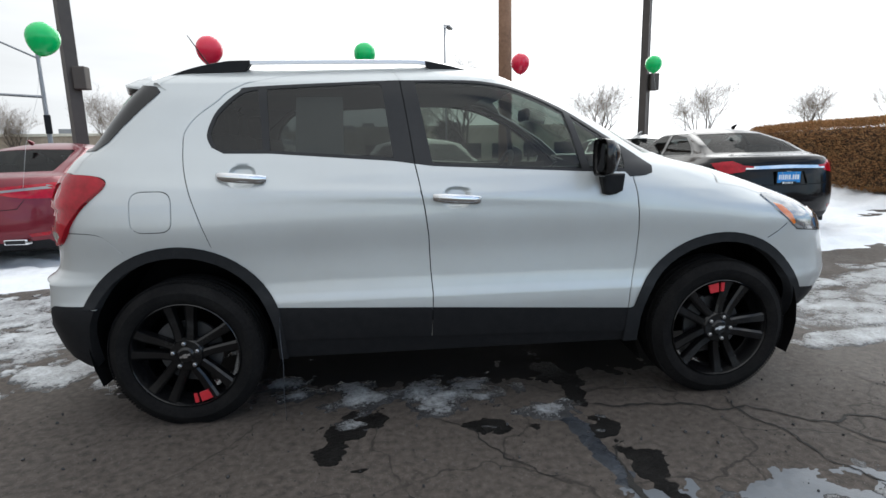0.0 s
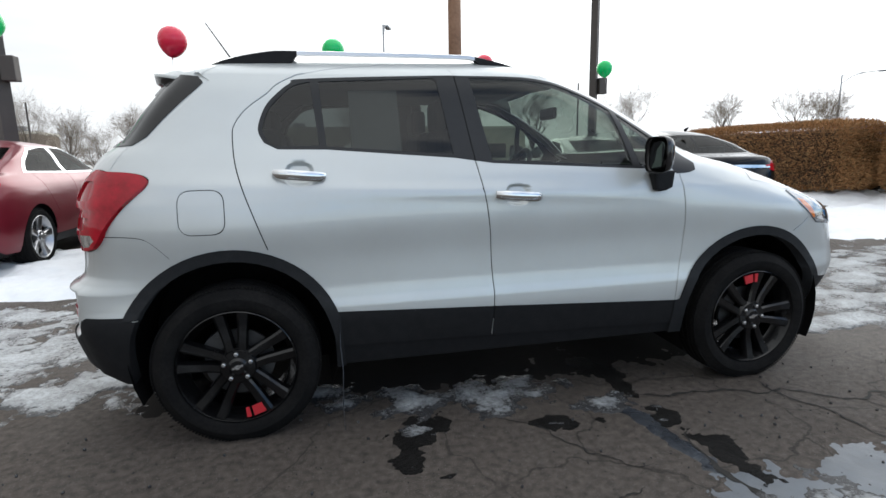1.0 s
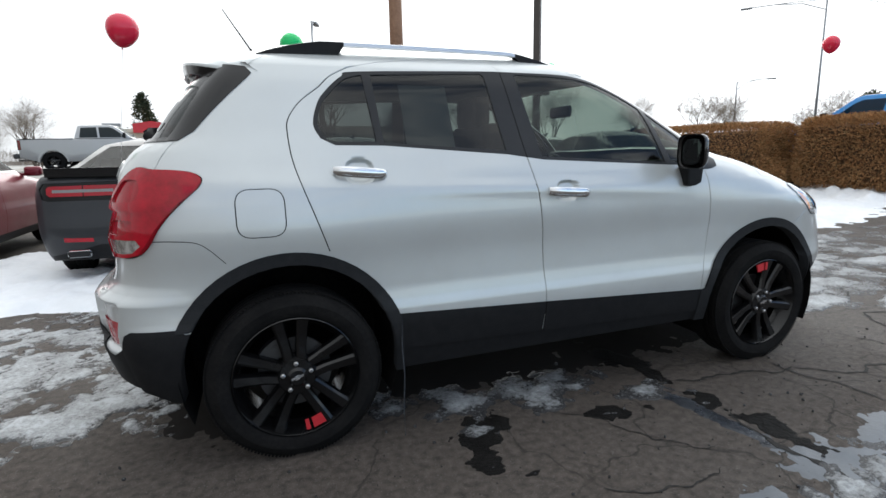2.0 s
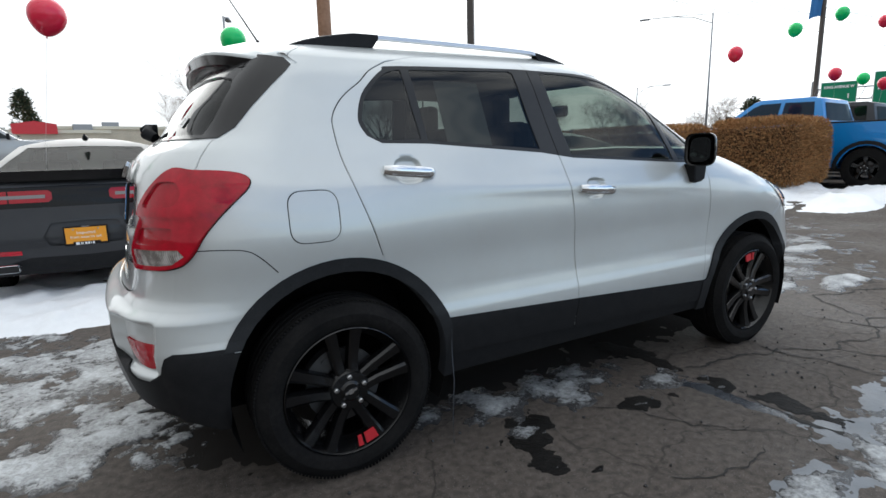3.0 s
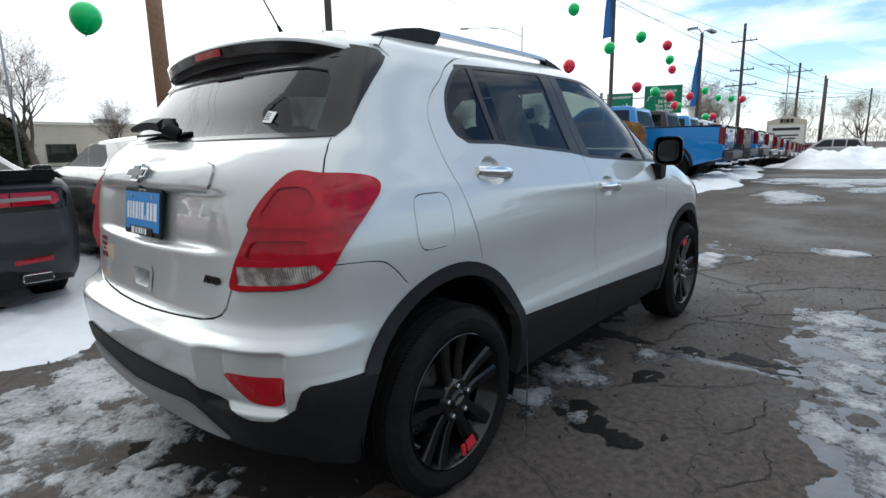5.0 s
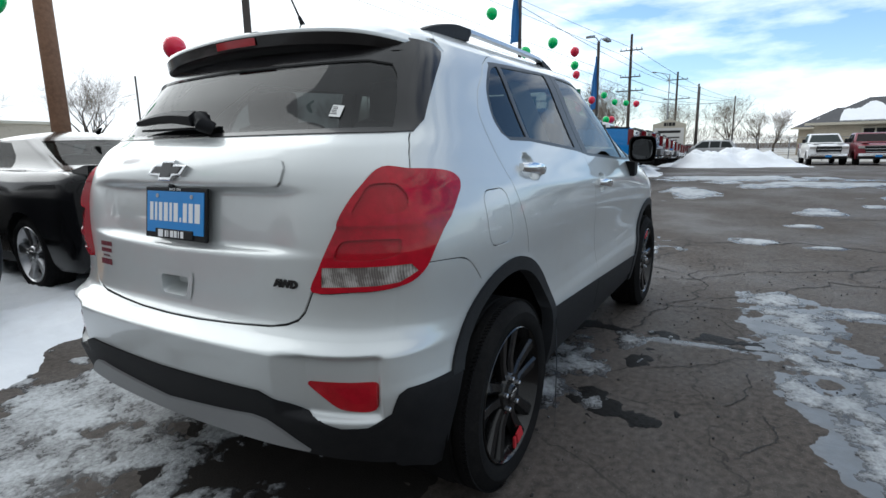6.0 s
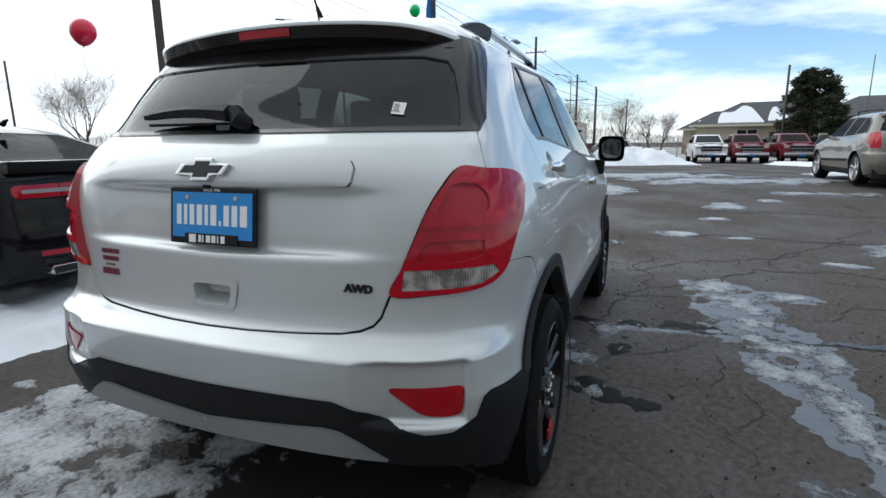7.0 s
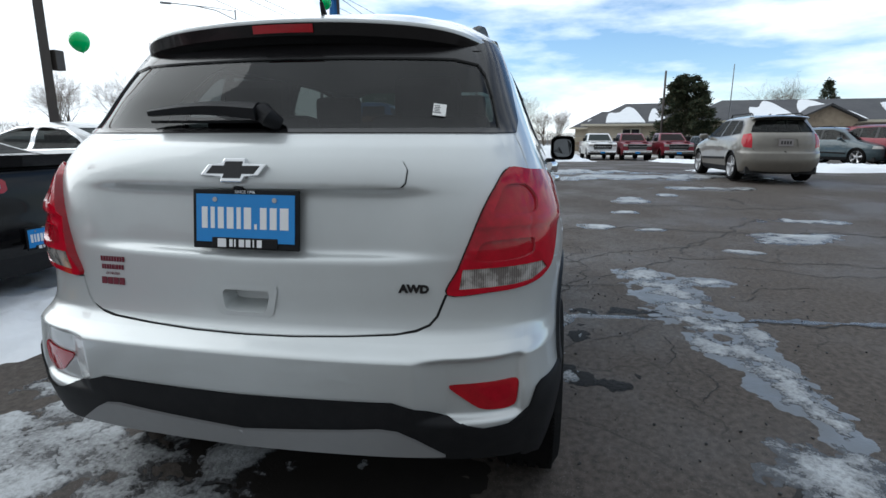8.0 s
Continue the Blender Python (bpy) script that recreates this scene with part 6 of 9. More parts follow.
# ---- other cars ----
RED_CAR = car_paint("red_car_paint", (0.17, 0.008, 0.020), 0.3, 0.3, (0.15, 0.03, 0.035), 0.25, 0.4)
GREY_CAR = car_paint("grey_car_paint", (0.040, 0.042, 0.047), 0.35, 0.36, (0.055, 0.055, 0.055), 0.3, 0.22)
BLACK_CAR = car_paint("black_car_paint", (0.005, 0.005, 0.006), 0.05, 0.10, (0.012, 0.012, 0.012), 0.3, 0.15)
BLUE_CAR = car_paint("blue_car_paint", (0.002, 0.205, 0.56), 0.15, 0.35, (0.02, 0.15, 0.45), 0.2)
WHITE_CAR = car_paint("white_car_paint", (0.72, 0.73, 0.74), 0.0, 0.35, (0.6, 0.6, 0.59), 0.4)
TAUPE_CAR = car_paint("taupe_car_paint", (0.16, 0.15, 0.13), 0.35, 0.4, (0.22, 0.2, 0.17), 0.6)
TEAL_CAR = car_paint("dark_teal_car_paint", (0.03, 0.06, 0.075), 0.3, 0.35)
SILVER_CAR = car_paint("pale_silver_paint", (0.40, 0.41, 0.42), 0.5, 0.35)
TRUCK_LAMP = material("truck_lamp", (0.15, 0.003, 0.007), 0.12, coat=0.6, grain=(90, (0.07, 0.002, 0.004), 0.8))
LAMP_GREY = material("lamp_grey", (0.27, 0.26, 0.26), 0.2, coat=1.0, grain=(40, (0.3, 0.25, 0.25), 0.5))
BG_GLASS = tinted_glass("car_window", (0.22, 0.25, 0.25), 0.15, ior=1.36, gloss=0.12)
for m_ in (GREY_CAR, BLACK_CAR):
    m_.node_tree.nodes["Principled BSDF"].inputs["Specular IOR Level"].default_value = 0.2


def sedan_shell(kind):
    if kind == "wagon":
        return Shell(curve((.15, .79), (.35, .85), (.55, .875), (.80, .87), (.95, .855), (1.05, .82), (1.15, .77), (1.30, .70), (1.46, .62)),
                     curve((.15, -1.98), (.32, -2.10), (.50, -2.16), (.66, -2.15), (.72, -2.08), (.90, -2.06), (1.05, -2.02), (1.14, -1.95), (1.30, -1.80), (1.46, -1.64)),
                     curve((.15, 2.0), (.4, 2.12), (.65, 2.12), (.82, 1.98), (.92, 1.62), (1.02, 1.18), (1.15, .92), (1.32, .60), (1.46, .3)),
                     1.46, 1.56, nr=4.6, sag=.10, reach=-1.25, wheels=(-1.30, 1.30), bulge=.02, bulge_z=.7, x0=-.6, noselen=(.5, 1.2), cap=3.0)
    if kind == "muscle":
        return Shell(curve((.15, .86), (.35, .93), (.60, .955), (.82, .955), (.98, .935), (1.05, .89), (1.09, .80), (1.15, .73), (1.26, .665), (1.36, .60)),
                     curve((.15, -2.30), (.35, -2.44), (.55, -2.49), (.72, -2.47), (.96, -2.44), (1.05, -2.40), (1.085, -2.0), (1.12, -1.80), (1.23, -1.42), (1.36, -.98)),
                     curve((.15, 2.3), (.4, 2.42), (.7, 2.42), (.88, 2.3), (.98, 1.6), (1.05, .95), (1.14, .70), (1.26, .42), (1.36, .18)),
                     1.36, 1.455, nr=8.5, sag=.06, reach=-1.5, wheels=(-1.475, 1.475), bulge=.025, bulge_z=.84, x0=-.4, noselen=(.5, 1.2))
    if kind == "saloon":
        return Shell(curve((.15, .82), (.35, .90), (.60, .93), (.80, .915), (.95, .885), (1.05, .82), (1.15, .74), (1.30, .66), (1.40, .58)),
                     curve((.15, -2.22), (.32, -2.36), (.52, -2.42), (.72, -2.40), (.92, -2.36), (1.05, -2.30), (1.085, -1.98), (1.12, -1.86), (1.26, -1.45), (1.40, -1.0)),
                     curve((.15, 2.2), (.4, 2.34), (.65, 2.34), (.82, 2.2), (.92, 1.6), (1.0, 1.02), (1.15, .76), (1.28, .5), (1.40, .2)),
                     1.40, 1.49, nr=4.6, sag=.16, reach=-1.25, wheels=(-1.41, 1.41), bulge=.015, bulge_z=.8, x0=-.42, noselen=(.5, 1.2))
    return Shell(curve((.15, .80), (.35, .86), (.60, .88), (.80, .875), (.95, .85), (1.05, .79), (1.15, .72), (1.30, .64), (1.40, .57)),
                 curve((.15, -2.1), (.32, -2.24), (.52, -2.29), (.72, -2.27), (.92, -2.24), (1.06, -2.18), (1.09, -1.9), (1.13, -1.76), (1.27, -1.38), (1.40, -.95)),
                 curve((.15, 2.1), (.4, 2.24), (.65, 2.24), (.82, 2.1), (.92, 1.6), (1.0, 1.02), (1.15, .76), (1.28, .5), (1.40, .2)),
                 1.40, 1.49, nr=4.8, sag=.14, reach=-1.2, wheels=(-1.35, 1.35), bulge=.015, bulge_z=.8, x0=-.42, noselen=(.5, 1.2))


def build_saloon(name, label, kind, paint, m, plate=None, wheel=RIM, group="row of parked cars"):
    sh = sedan_shell(kind)
    car = thing(name, label, "car", group)
    T = sh.trace
    wr, wf = sh.wheels
    wz = .35
    reg = []

    def area(n, pts):
        reg.append((n, T(pts, step=.04)))

    def line(pts, w=.008):
        reg.append((f"gap_{len(reg)}", sh.strip(T(pts, closed=False, step=.04), w)))
    for c in (wr, wf):
        area("void", [("s", c - .385, .1)] + arc(c, wz, .385, 180, 0, 14) + [("s", c + .385, .1)])
    reg.append(("void", [(-3.1, .1), (2.1, .1), (2.1, .24), (-3.1, .24)]))
    if kind == "muscle":
        area("tail_lamp", [("t", .225, .965), ("t", .495, .965), ("t", .495, .868), ("t", .235, .868), ("t", .205, .89), ("t", .205, .945)])
        area("tail_lamp", [("t", .507, .965), ("t", .775, .960), ("t", .80, .94), ("t", .80, .89), ("t", .775, .868), ("t", .507, .868)])
        area("tail_panel", [("t", .0, 1.005), ("t", .84, .99), ("t", .88, .93), ("t", .86, .84), ("t", .80, .825), ("t", .0, .825)])
        area("plate_pocket", [("t", .0, .70), ("t", .24, .69), ("t", .30, .58), ("t", .26, .50), ("t", .0, .49)])
        area("reflector", [("t", .46, .475), ("t", .70, .485), ("t", .70, .445), ("t", .46, .440)])
        area("valance", [("t", .0, .40), ("t", .40, .41), ("t", .85, .30), ("t", .9, .1), ("t", .0, .1)])
        area("side_glass", [("s", -.98, 1.10), ("s", -.86, 1.22), ("s", -.62, 1.335), ("s", -.2, 1.355), ("s", .1, 1.33), ("s", .42, 1.18), ("s", .52, 1.10)])
        area("tail_glass", [("t", .0, 1.12), ("t", .68, 1.12), ("t", .61, 1.22), ("t", .51, 1.345), ("t", .0, 1.36)])
        line([("s", -.62, 1.09), ("s", -.60, .8), ("s", -.56, .35)])
        line([("t", .0, 1.03), ("t", .80, 1.015), ("t", .86, 1.0), ("s", -2.2, 1.055)])
    elif kind == "wagon":
        area("tail_lamp", [("t", .66, 1.115), ("s", -1.80, 1.11), ("s", -1.70, 1.09), ("s", -1.76, .90), ("s", -1.84, .80), ("t", .66, .79)])
        area("plate_pocket", [("t", .0, 1.0), ("t", .24, .99), ("t", .27, .82), ("t", .0, .81)])
        area("tail_glass", [("t", .0, 1.13), ("t", .66, 1.135), ("t", .60, 1.28), ("t", .50, 1.415), ("t", .0, 1.43)])
        area("valance", [("t", .0, .40), ("t", .60, .41), ("t", .80, .44), ("t", .85, .1), ("t", .0, .1)])
        area("side_glass", [("s", -1.50, 1.12), ("s", -1.40, 1.30), ("s", -1.22, 1.40), ("s", -1.02, 1.42), ("s", -1.0, 1.08)])
        area("side_glass", [("s", -.94, 1.07), ("s", -.96, 1.425), ("s", -.42, 1.44), ("s", -.36, 1.05)])
        area("side_glass", [("s", -.27, 1.04), ("s", -.33, 1.44), ("s", .05, 1.43), ("s", .45, 1.31), ("s", .80, 1.06)])
        area("window_trim", [("s", -1.58, 1.10), ("s", -1.45, 1.33), ("s", -1.22, 1.43), ("s", -.4, 1.455), ("s", .06, 1.448), ("s", .50, 1.32), ("s", .92, 1.03), ("s", -.36, 1.03), ("s", -1.0, 1.06)])
        area("side_strip", [("s", -.88, .56), ("s", .86, .52), ("s", .86, .46), ("s", -.88, .50)])
        line([("s", -.36, 1.03), ("s", -.33, .7), ("s", -.31, .3)])
        line([("s", .90, 1.03), ("s", .90, .7), ("s", .84, .3)])
        line([("s", -1.02, 1.05), ("s", -.98, .85), ("s", -.86, .62)])
        line([("t", .0, .70), ("t", .60, .715), ("t", .66, .79)])
    else:
        lamp_z = .93 if kind == "saloon" else .95
        area("lamp_bar", [("t", .42, lamp_z - .005), ("t", .80, lamp_z + .03), ("s", -2.12, lamp_z + .045), ("s", -2.12, lamp_z + .025), ("t", .80, lamp_z), ("t", .42, lamp_z - .03)])
        area("tail_lamp", [("t", .40, lamp_z + .03), ("t", .78, lamp_z + .06), ("s", -2.0, lamp_z + .065), ("s", -1.92, lamp_z + .06), ("s", -2.05, lamp_z - .06), ("t", .80, lamp_z - .11), ("t", .60, lamp_z - .095), ("t", .40, lamp_z - .05)] if kind == "saloon" else [("t", .50, lamp_z - .01), ("t", .62, lamp_z + .06), ("s", -1.98, lamp_z + .05), ("s", -1.90, lamp_z + .02), ("s", -2.0, lamp_z - .07), ("t", .70, lamp_z - .10), ("t", .52, lamp_z - .07)])
        if kind == "compact":
            area("chrome_bar", [("t", .0, .955), ("t", .50, .94), ("t", .52, .905), ("t", .0, .915)])
        area("plate_pocket", [("t", .0, .88), ("t", .22, .875), ("t", .26, .72), ("t", .0, .70)])
        area("reflector", [("t", .62, .44), ("t", .78, .45), ("t", .76, .41), ("t", .64, .405)])
        area("valance", [("t", .0, .34), ("t", .50, .35), ("t", .75, .36), ("t", .85, .1), ("t", .0, .1)])
        area("side_glass", [("s", -1.28, 1.10), ("s", -1.12, 1.22), ("s", -.85, 1.35), ("s", -.5, 1.39), ("s", -.38, 1.39), ("s", -.42, 1.08)])
        area("side_glass", [("s", -.34, 1.08), ("s", -.30, 1.39), ("s", .0, 1.38), ("s", .35, 1.26), ("s", .70, 1.07)])
        area("chrome_frame", [("s", -1.36, 1.09), ("s", -1.14, 1.25), ("s", -.86, 1.375), ("s", -.4, 1.40), ("s", .02, 1.395), ("s", .38, 1.275), ("s", .80, 1.055), ("s", -.4, 1.06)])
        area("tail_glass", [("t", .0, 1.115), ("t", .62, 1.12), ("t", .58, 1.25), ("t", .48, 1.385), ("t", .0, 1.398)])
        line([("s", -.38, 1.06), ("s", -.36, .7), ("s", -.34, .32)])
        line([("s", -1.22, 1.09), ("s", -1.12, .85), ("s", -.98, .62)])
        line([("t", .0, .70), ("t", .56, .72), ("t", .62, .82)])
    area("wind_screen", [("n", .0, 1.02), ("n", .60, 1.02), ("n", .45, 1.34), ("n", .0, 1.36)])
    area("head_lamp", [("n", .50, .78), ("n", .80, .80), ("s", sh.wheels[1] + .55, .80), ("n", .80, .68), ("n", .5, .68)])
    area("grille", [("n", .0, .72), ("n", .45, .72), ("n", .45, .3), ("n", .0, .3)])
    area("sill", [("s", wr + .36, .34), ("s", wf - .36, .34), ("s", wf - .36, .1), ("s", wr + .36, .1)])
    reg.append(("body", None))
    pg = np.concatenate([np.linspace(-3, -1, 26), np.linspace(-1, 0, 30)[1:], np.linspace(0, 2, 44)[1:]])
    vg = np.concatenate([np.arange(.2, sh.z1, .035), np.linspace(sh.z1, 1.985, 12)])
    co_, cut_ = cut_shell(sh, reg, pg, vg)
    both = (1, -1)
    mats = {"body": (paint, 0, .012, both), "tail_lamp": (RED_LENS if kind != "muscle" else RED_DEEP, .004, .02, (1,)), "lamp_bar": (LAMP_GREY if kind != "compact" else RED_LENS, .007, .02, (1,)), "tail_panel": (BLACK_CAR, -.01, .02, both),
            "plate_pocket": (paint, -.02, .0, both), "reflector": (RED_LENS, .004, .02, (1,)), "valance": (paint if kind == "wagon" else PLASTIC, 0, .02, both), "side_glass": (BG_GLASS, -.003, 0, (1,)), "tail_glass": (BG_GLASS, -.003, 0, both),
            "wind_screen": (BG_GLASS, -.003, 0, both), "head_lamp": (CLEAR_LENS, .002, .02, (1,)), "grille": (PLASTIC, -.01, .02, both), "sill": (PLASTIC, 0, .02, (1,)), "gap": (GAP, -.006, 0, (1,)), "chrome_frame": (CHROME if kind == "saloon" else PILLAR, .002, .01, (1,)), "chrome_bar": (CHROME, .012, .02, both), "window_trim": (PILLAR, .001, .01, (1,)), "side_strip": (PLASTIC, .008, .02, (1,))}
    for n, t in cut_.items():
        if n == "void" or len(t) == 0:
            continue
        n = n.split("_")[0] if n.startswith("gap") else n
        mat, o, sk, sides = mats[n]
        for ss in ([sides] if len(sides) == 2 else [(1,), (-1,)]):
            panel(n, sh, co_, t, mat, car, out=o, skirt=sk, sides=ss)
    if kind == "muscle":
        for s in (-1, 1):
            # pale bar inside each lamp
            bm = bmesh.new()
            rows = []
            for k in range(9):
                y = .25 + .50 * k / 8
                p = sh.at(float(sh.tail(y, .915)), .915)
                rows.append([bm.verts.new((p[0] - .007, -s * p[1], z)) for z in (.930, .902)])
            for a, b in zip(rows, rows[1:]):
                bm.faces.new((a[0], b[0], b[1], a[1]))
            part("lamp_bar", bm, LAMP_GREY, car, "pale grey bar in the tail lamp")
            bm = bmesh.new()
            box(bm, -2.44, s * .58, .335, .12, .20, .075, .034, seg=4)
            ex = part("exhaust_tip", bm, CHROME, car, "chrome exhaust tip")
            bm = bmesh.new()
            box(bm, -2.497, s * .58, .335, .012, .178, .055, .005)
            part("exhaust_mouth", bm, GAP, ex)
        bm = bmesh.new()
        rows = []
        for k in range(21):
            y = -.80 + 1.6 * k / 20
            bx = -2.47 + .10 * (y / .8) ** 2
            rows.append([bm.verts.new((bx + dx, y, z)) for dx, z in ((.26, 1.085), (.03, 1.128), (-.012, 1.128), (.0, 1.045), (.22, 1.04))])
        for a, b in zip(rows, rows[1:]):
            for i in range(5):
                bm.faces.new((a[i], a[(i + 1) % 5], b[(i + 1) % 5], b[i]))
        bm.faces.new(rows[0]); bm.faces.new(rows[-1])
        bmesh.ops.recalc_face_normals(bm, faces=bm.faces)
        part("boot_spoiler", bm, GLOSS_BLACK, car, "black boot spoiler")
    elif kind == "wagon":
        for s in (-1, 1):
            bm = bmesh.new()
            tube(bm, [(-1.45, s * .53, sh.ztop - .03), (-1.35, s * .53, sh.ztop + .02), (-.1, s * .52, sh.ztop + .03), (.0, s * .50, sh.ztop - .03)], .016, 6)
            part("roof_rail", bm, PLASTIC, car)
        bm = bmesh.new()
        rows = []
        for k in range(17):
            u = -1 + k / 8
            rows.append([bm.verts.new((-1.78 + .07 * u * u + dx, .58 * u, 1.505 - .03 * u * u + dz)) for dx, dz in ((.30, .03), (.1, .015), (0, -.01), (.02, -.035), (.28, -.05))])
        for a, b in zip(rows, rows[1:]):
            for i in range(5):
                bm.faces.new((a[i], a[(i + 1) % 5], b[(i + 1) % 5], b[i]))
        bm.faces.new(rows[0]); bm.faces.new(rows[-1])
        bmesh.ops.recalc_face_normals(bm, faces=bm.faces)
        part("roof_spoiler", bm, paint, car, auto=40)
        bm = bmesh.new()
        box(bm, -2.07, 0, .905, .012, .31, .16, .004)
        pl = part("number_plate", bm, LAMP_GREY, car, "pale number plate")
        for y in (-.09, -.03, .03, .09):
            bm = bmesh.new()
            box(bm, -2.078, y, .905, .004, .035, .07)
            part("plate_bar", bm, INK, pl)
    elif kind == "saloon":
        for s in (-1, 1):
            bm = bmesh.new()
            box(bm, -2.31 if kind == "saloon" else -2.2, s * .52, .36, .10, .26, .07, .025)
            ex = part("exhaust_trim", bm, CHROME if kind == "saloon" else paint, car)
            bm = bmesh.new()
            box(bm, -2.363 if kind == "saloon" else -2.253, s * .52, .36, .004, .20, .04)
            part("exhaust_mouth", bm, GAP, ex)
    if plate:
        pz = (.57 if plate is PLATE_ORANGE else .52) if kind == "muscle" else .80
        P = sh.at(2.0, pz)
        plate_at(car, Matrix.Translation((P[0] - .002, 0, pz)) @ Matrix(((0, 0, -1, 0), (-1, 0, 0, 0), (0, 1, 0, 0), (0, 0, 0, 1))), plate)
    # mirrors, cabin
    for s in (-1, 1):
        bm = bmesh.new()
        box(bm, .62, s * .97, 1.06, .12, .20, .13, .045, seg=3)
        box(bm, .64, s * .86, 1.02, .06, .12, .04, .01)
        part("door_mirror", bm, paint, car, auto=40)
    bm = bmesh.new()
    box(bm, -.2, 0, .62, 3.2, 1.5, .5)
    for x in (-.1, -.95):
        for y in (-.36, .36):
            box(bm, x - .2, y, 1.0, .14, .46, .42, .05)
            box(bm, x - .24, y, 1.24 if x > -.5 else 1.15, .08, .24, .13, .03)
    part("cabin", bm, CABIN, car)
    bm = bmesh.new()
    box(bm, 0, 0, .28, 3.9, 1.5, .16)
    part("underbody", bm, GAP, car)
    for cx in sh.wheels:
        for s in (-1, 1):
            wheel_parts(car, cx, s * (float(sh.half(.5)) - .02), wz - .0, .345, .235, .245, 10, right=(s < 0), steel=wheel, twin=(wheel is RIM), caps=False)
    bm = bmesh.new()
    n = 10
    tube(bm, [(-1.0, 0, sh.ztop - .02), (-1.05, 0, sh.ztop + .006), (-1.09, 0, sh.ztop + .018)], [.03, .018, .008], 8)
    part("roof_fin", bm, paint, car)
    car.matrix_world = m
    return car


def facing_away(x, y, turn=0, z=0.0):
    return Matrix.Translation((x, y, z)) @ Matrix.Rotation(radians(90 + turn), 4, 'Z')


# rear axles stand near y = 3.8
build_saloon("red_saloon", "dark red saloon with chrome trim, parked on snow", "saloon", RED_CAR, facing_away(-5.02, 5.22), None, ALLOY)
build_saloon("grey_coupe", "dark grey muscle coupe with orange dealer plate", "muscle", GREY_CAR, facing_away(-2.30, 5.28), PLATE_ORANGE, RIM)
build_saloon("black_coupe", "black muscle coupe with blue dealer plate, parked on snow", "muscle", BLACK_CAR, facing_away(.05, 5.35), PLATE_BLUE, ALLOY)
build_saloon("black_saloon", "glossy black compact saloon with blue dealer plate", "compact", BLACK_CAR, facing_away(4.70, 5.25, -2, .03), PLATE_BLUE, ALLOY)
build_saloon("silver_saloon", "pale silver saloon parked in the second row", "saloon", SILVER_CAR, facing_away(3.95, 6.75, 0, .01), None, ALLOY)


# ---- pickups and boxier cars ----
def outline_with_arches(pts, arches, n=10):
    """A closed side outline whose lower edge is cut by wheel arches (x, z, r), from rear to front."""
    low = []
    for cx, cz, r in arches:
        low += [(cx + r * math.cos(math.pi - math.pi * k / n), cz + r * math.sin(math.pi - math.pi * k / n)) for k in range(n + 1)]
    return pts + low[::-1]


def cabin_block(bm, outline, w_low, w_high, z_low, z_high):
    """A cab: a side outline whose width shrinks with height."""
    w = lambda z: w_low + (w_high - w_low) * (z - z_low) / (z_high - z_low)
    a = [bm.verts.new((x, -w(z), z)) for x, z in outline]
    b = [bm.verts.new((x, w(z), z)) for x, z in outline]
    n = len(a)
    fa, fb = bm.faces.new(a[::-1]), bm.faces.new(b)
    fs = [bm.faces.new((a[i], a[(i + 1) % n], b[(i + 1) % n], b[i])) for i in range(n)]
    bmesh.ops.bevel(bm, geom=list(fa.edges) + list(fb.edges), offset=.04, segments=2, affect='EDGES', profile=.6)
    bmesh.ops.recalc_face_normals(bm, faces=bm.faces)


def pane_on_cab(bm, quad, w_low, w_high, z_low, z_high, s, out=.006):
    w = lambda z: w_low + (w_high - w_low) * (z - z_low) / (z_high - z_low)
    bm.faces.new([bm.verts.new((x, s * (w(z) + out), z)) for x, z in (quad if s < 0 else quad[::-1])])


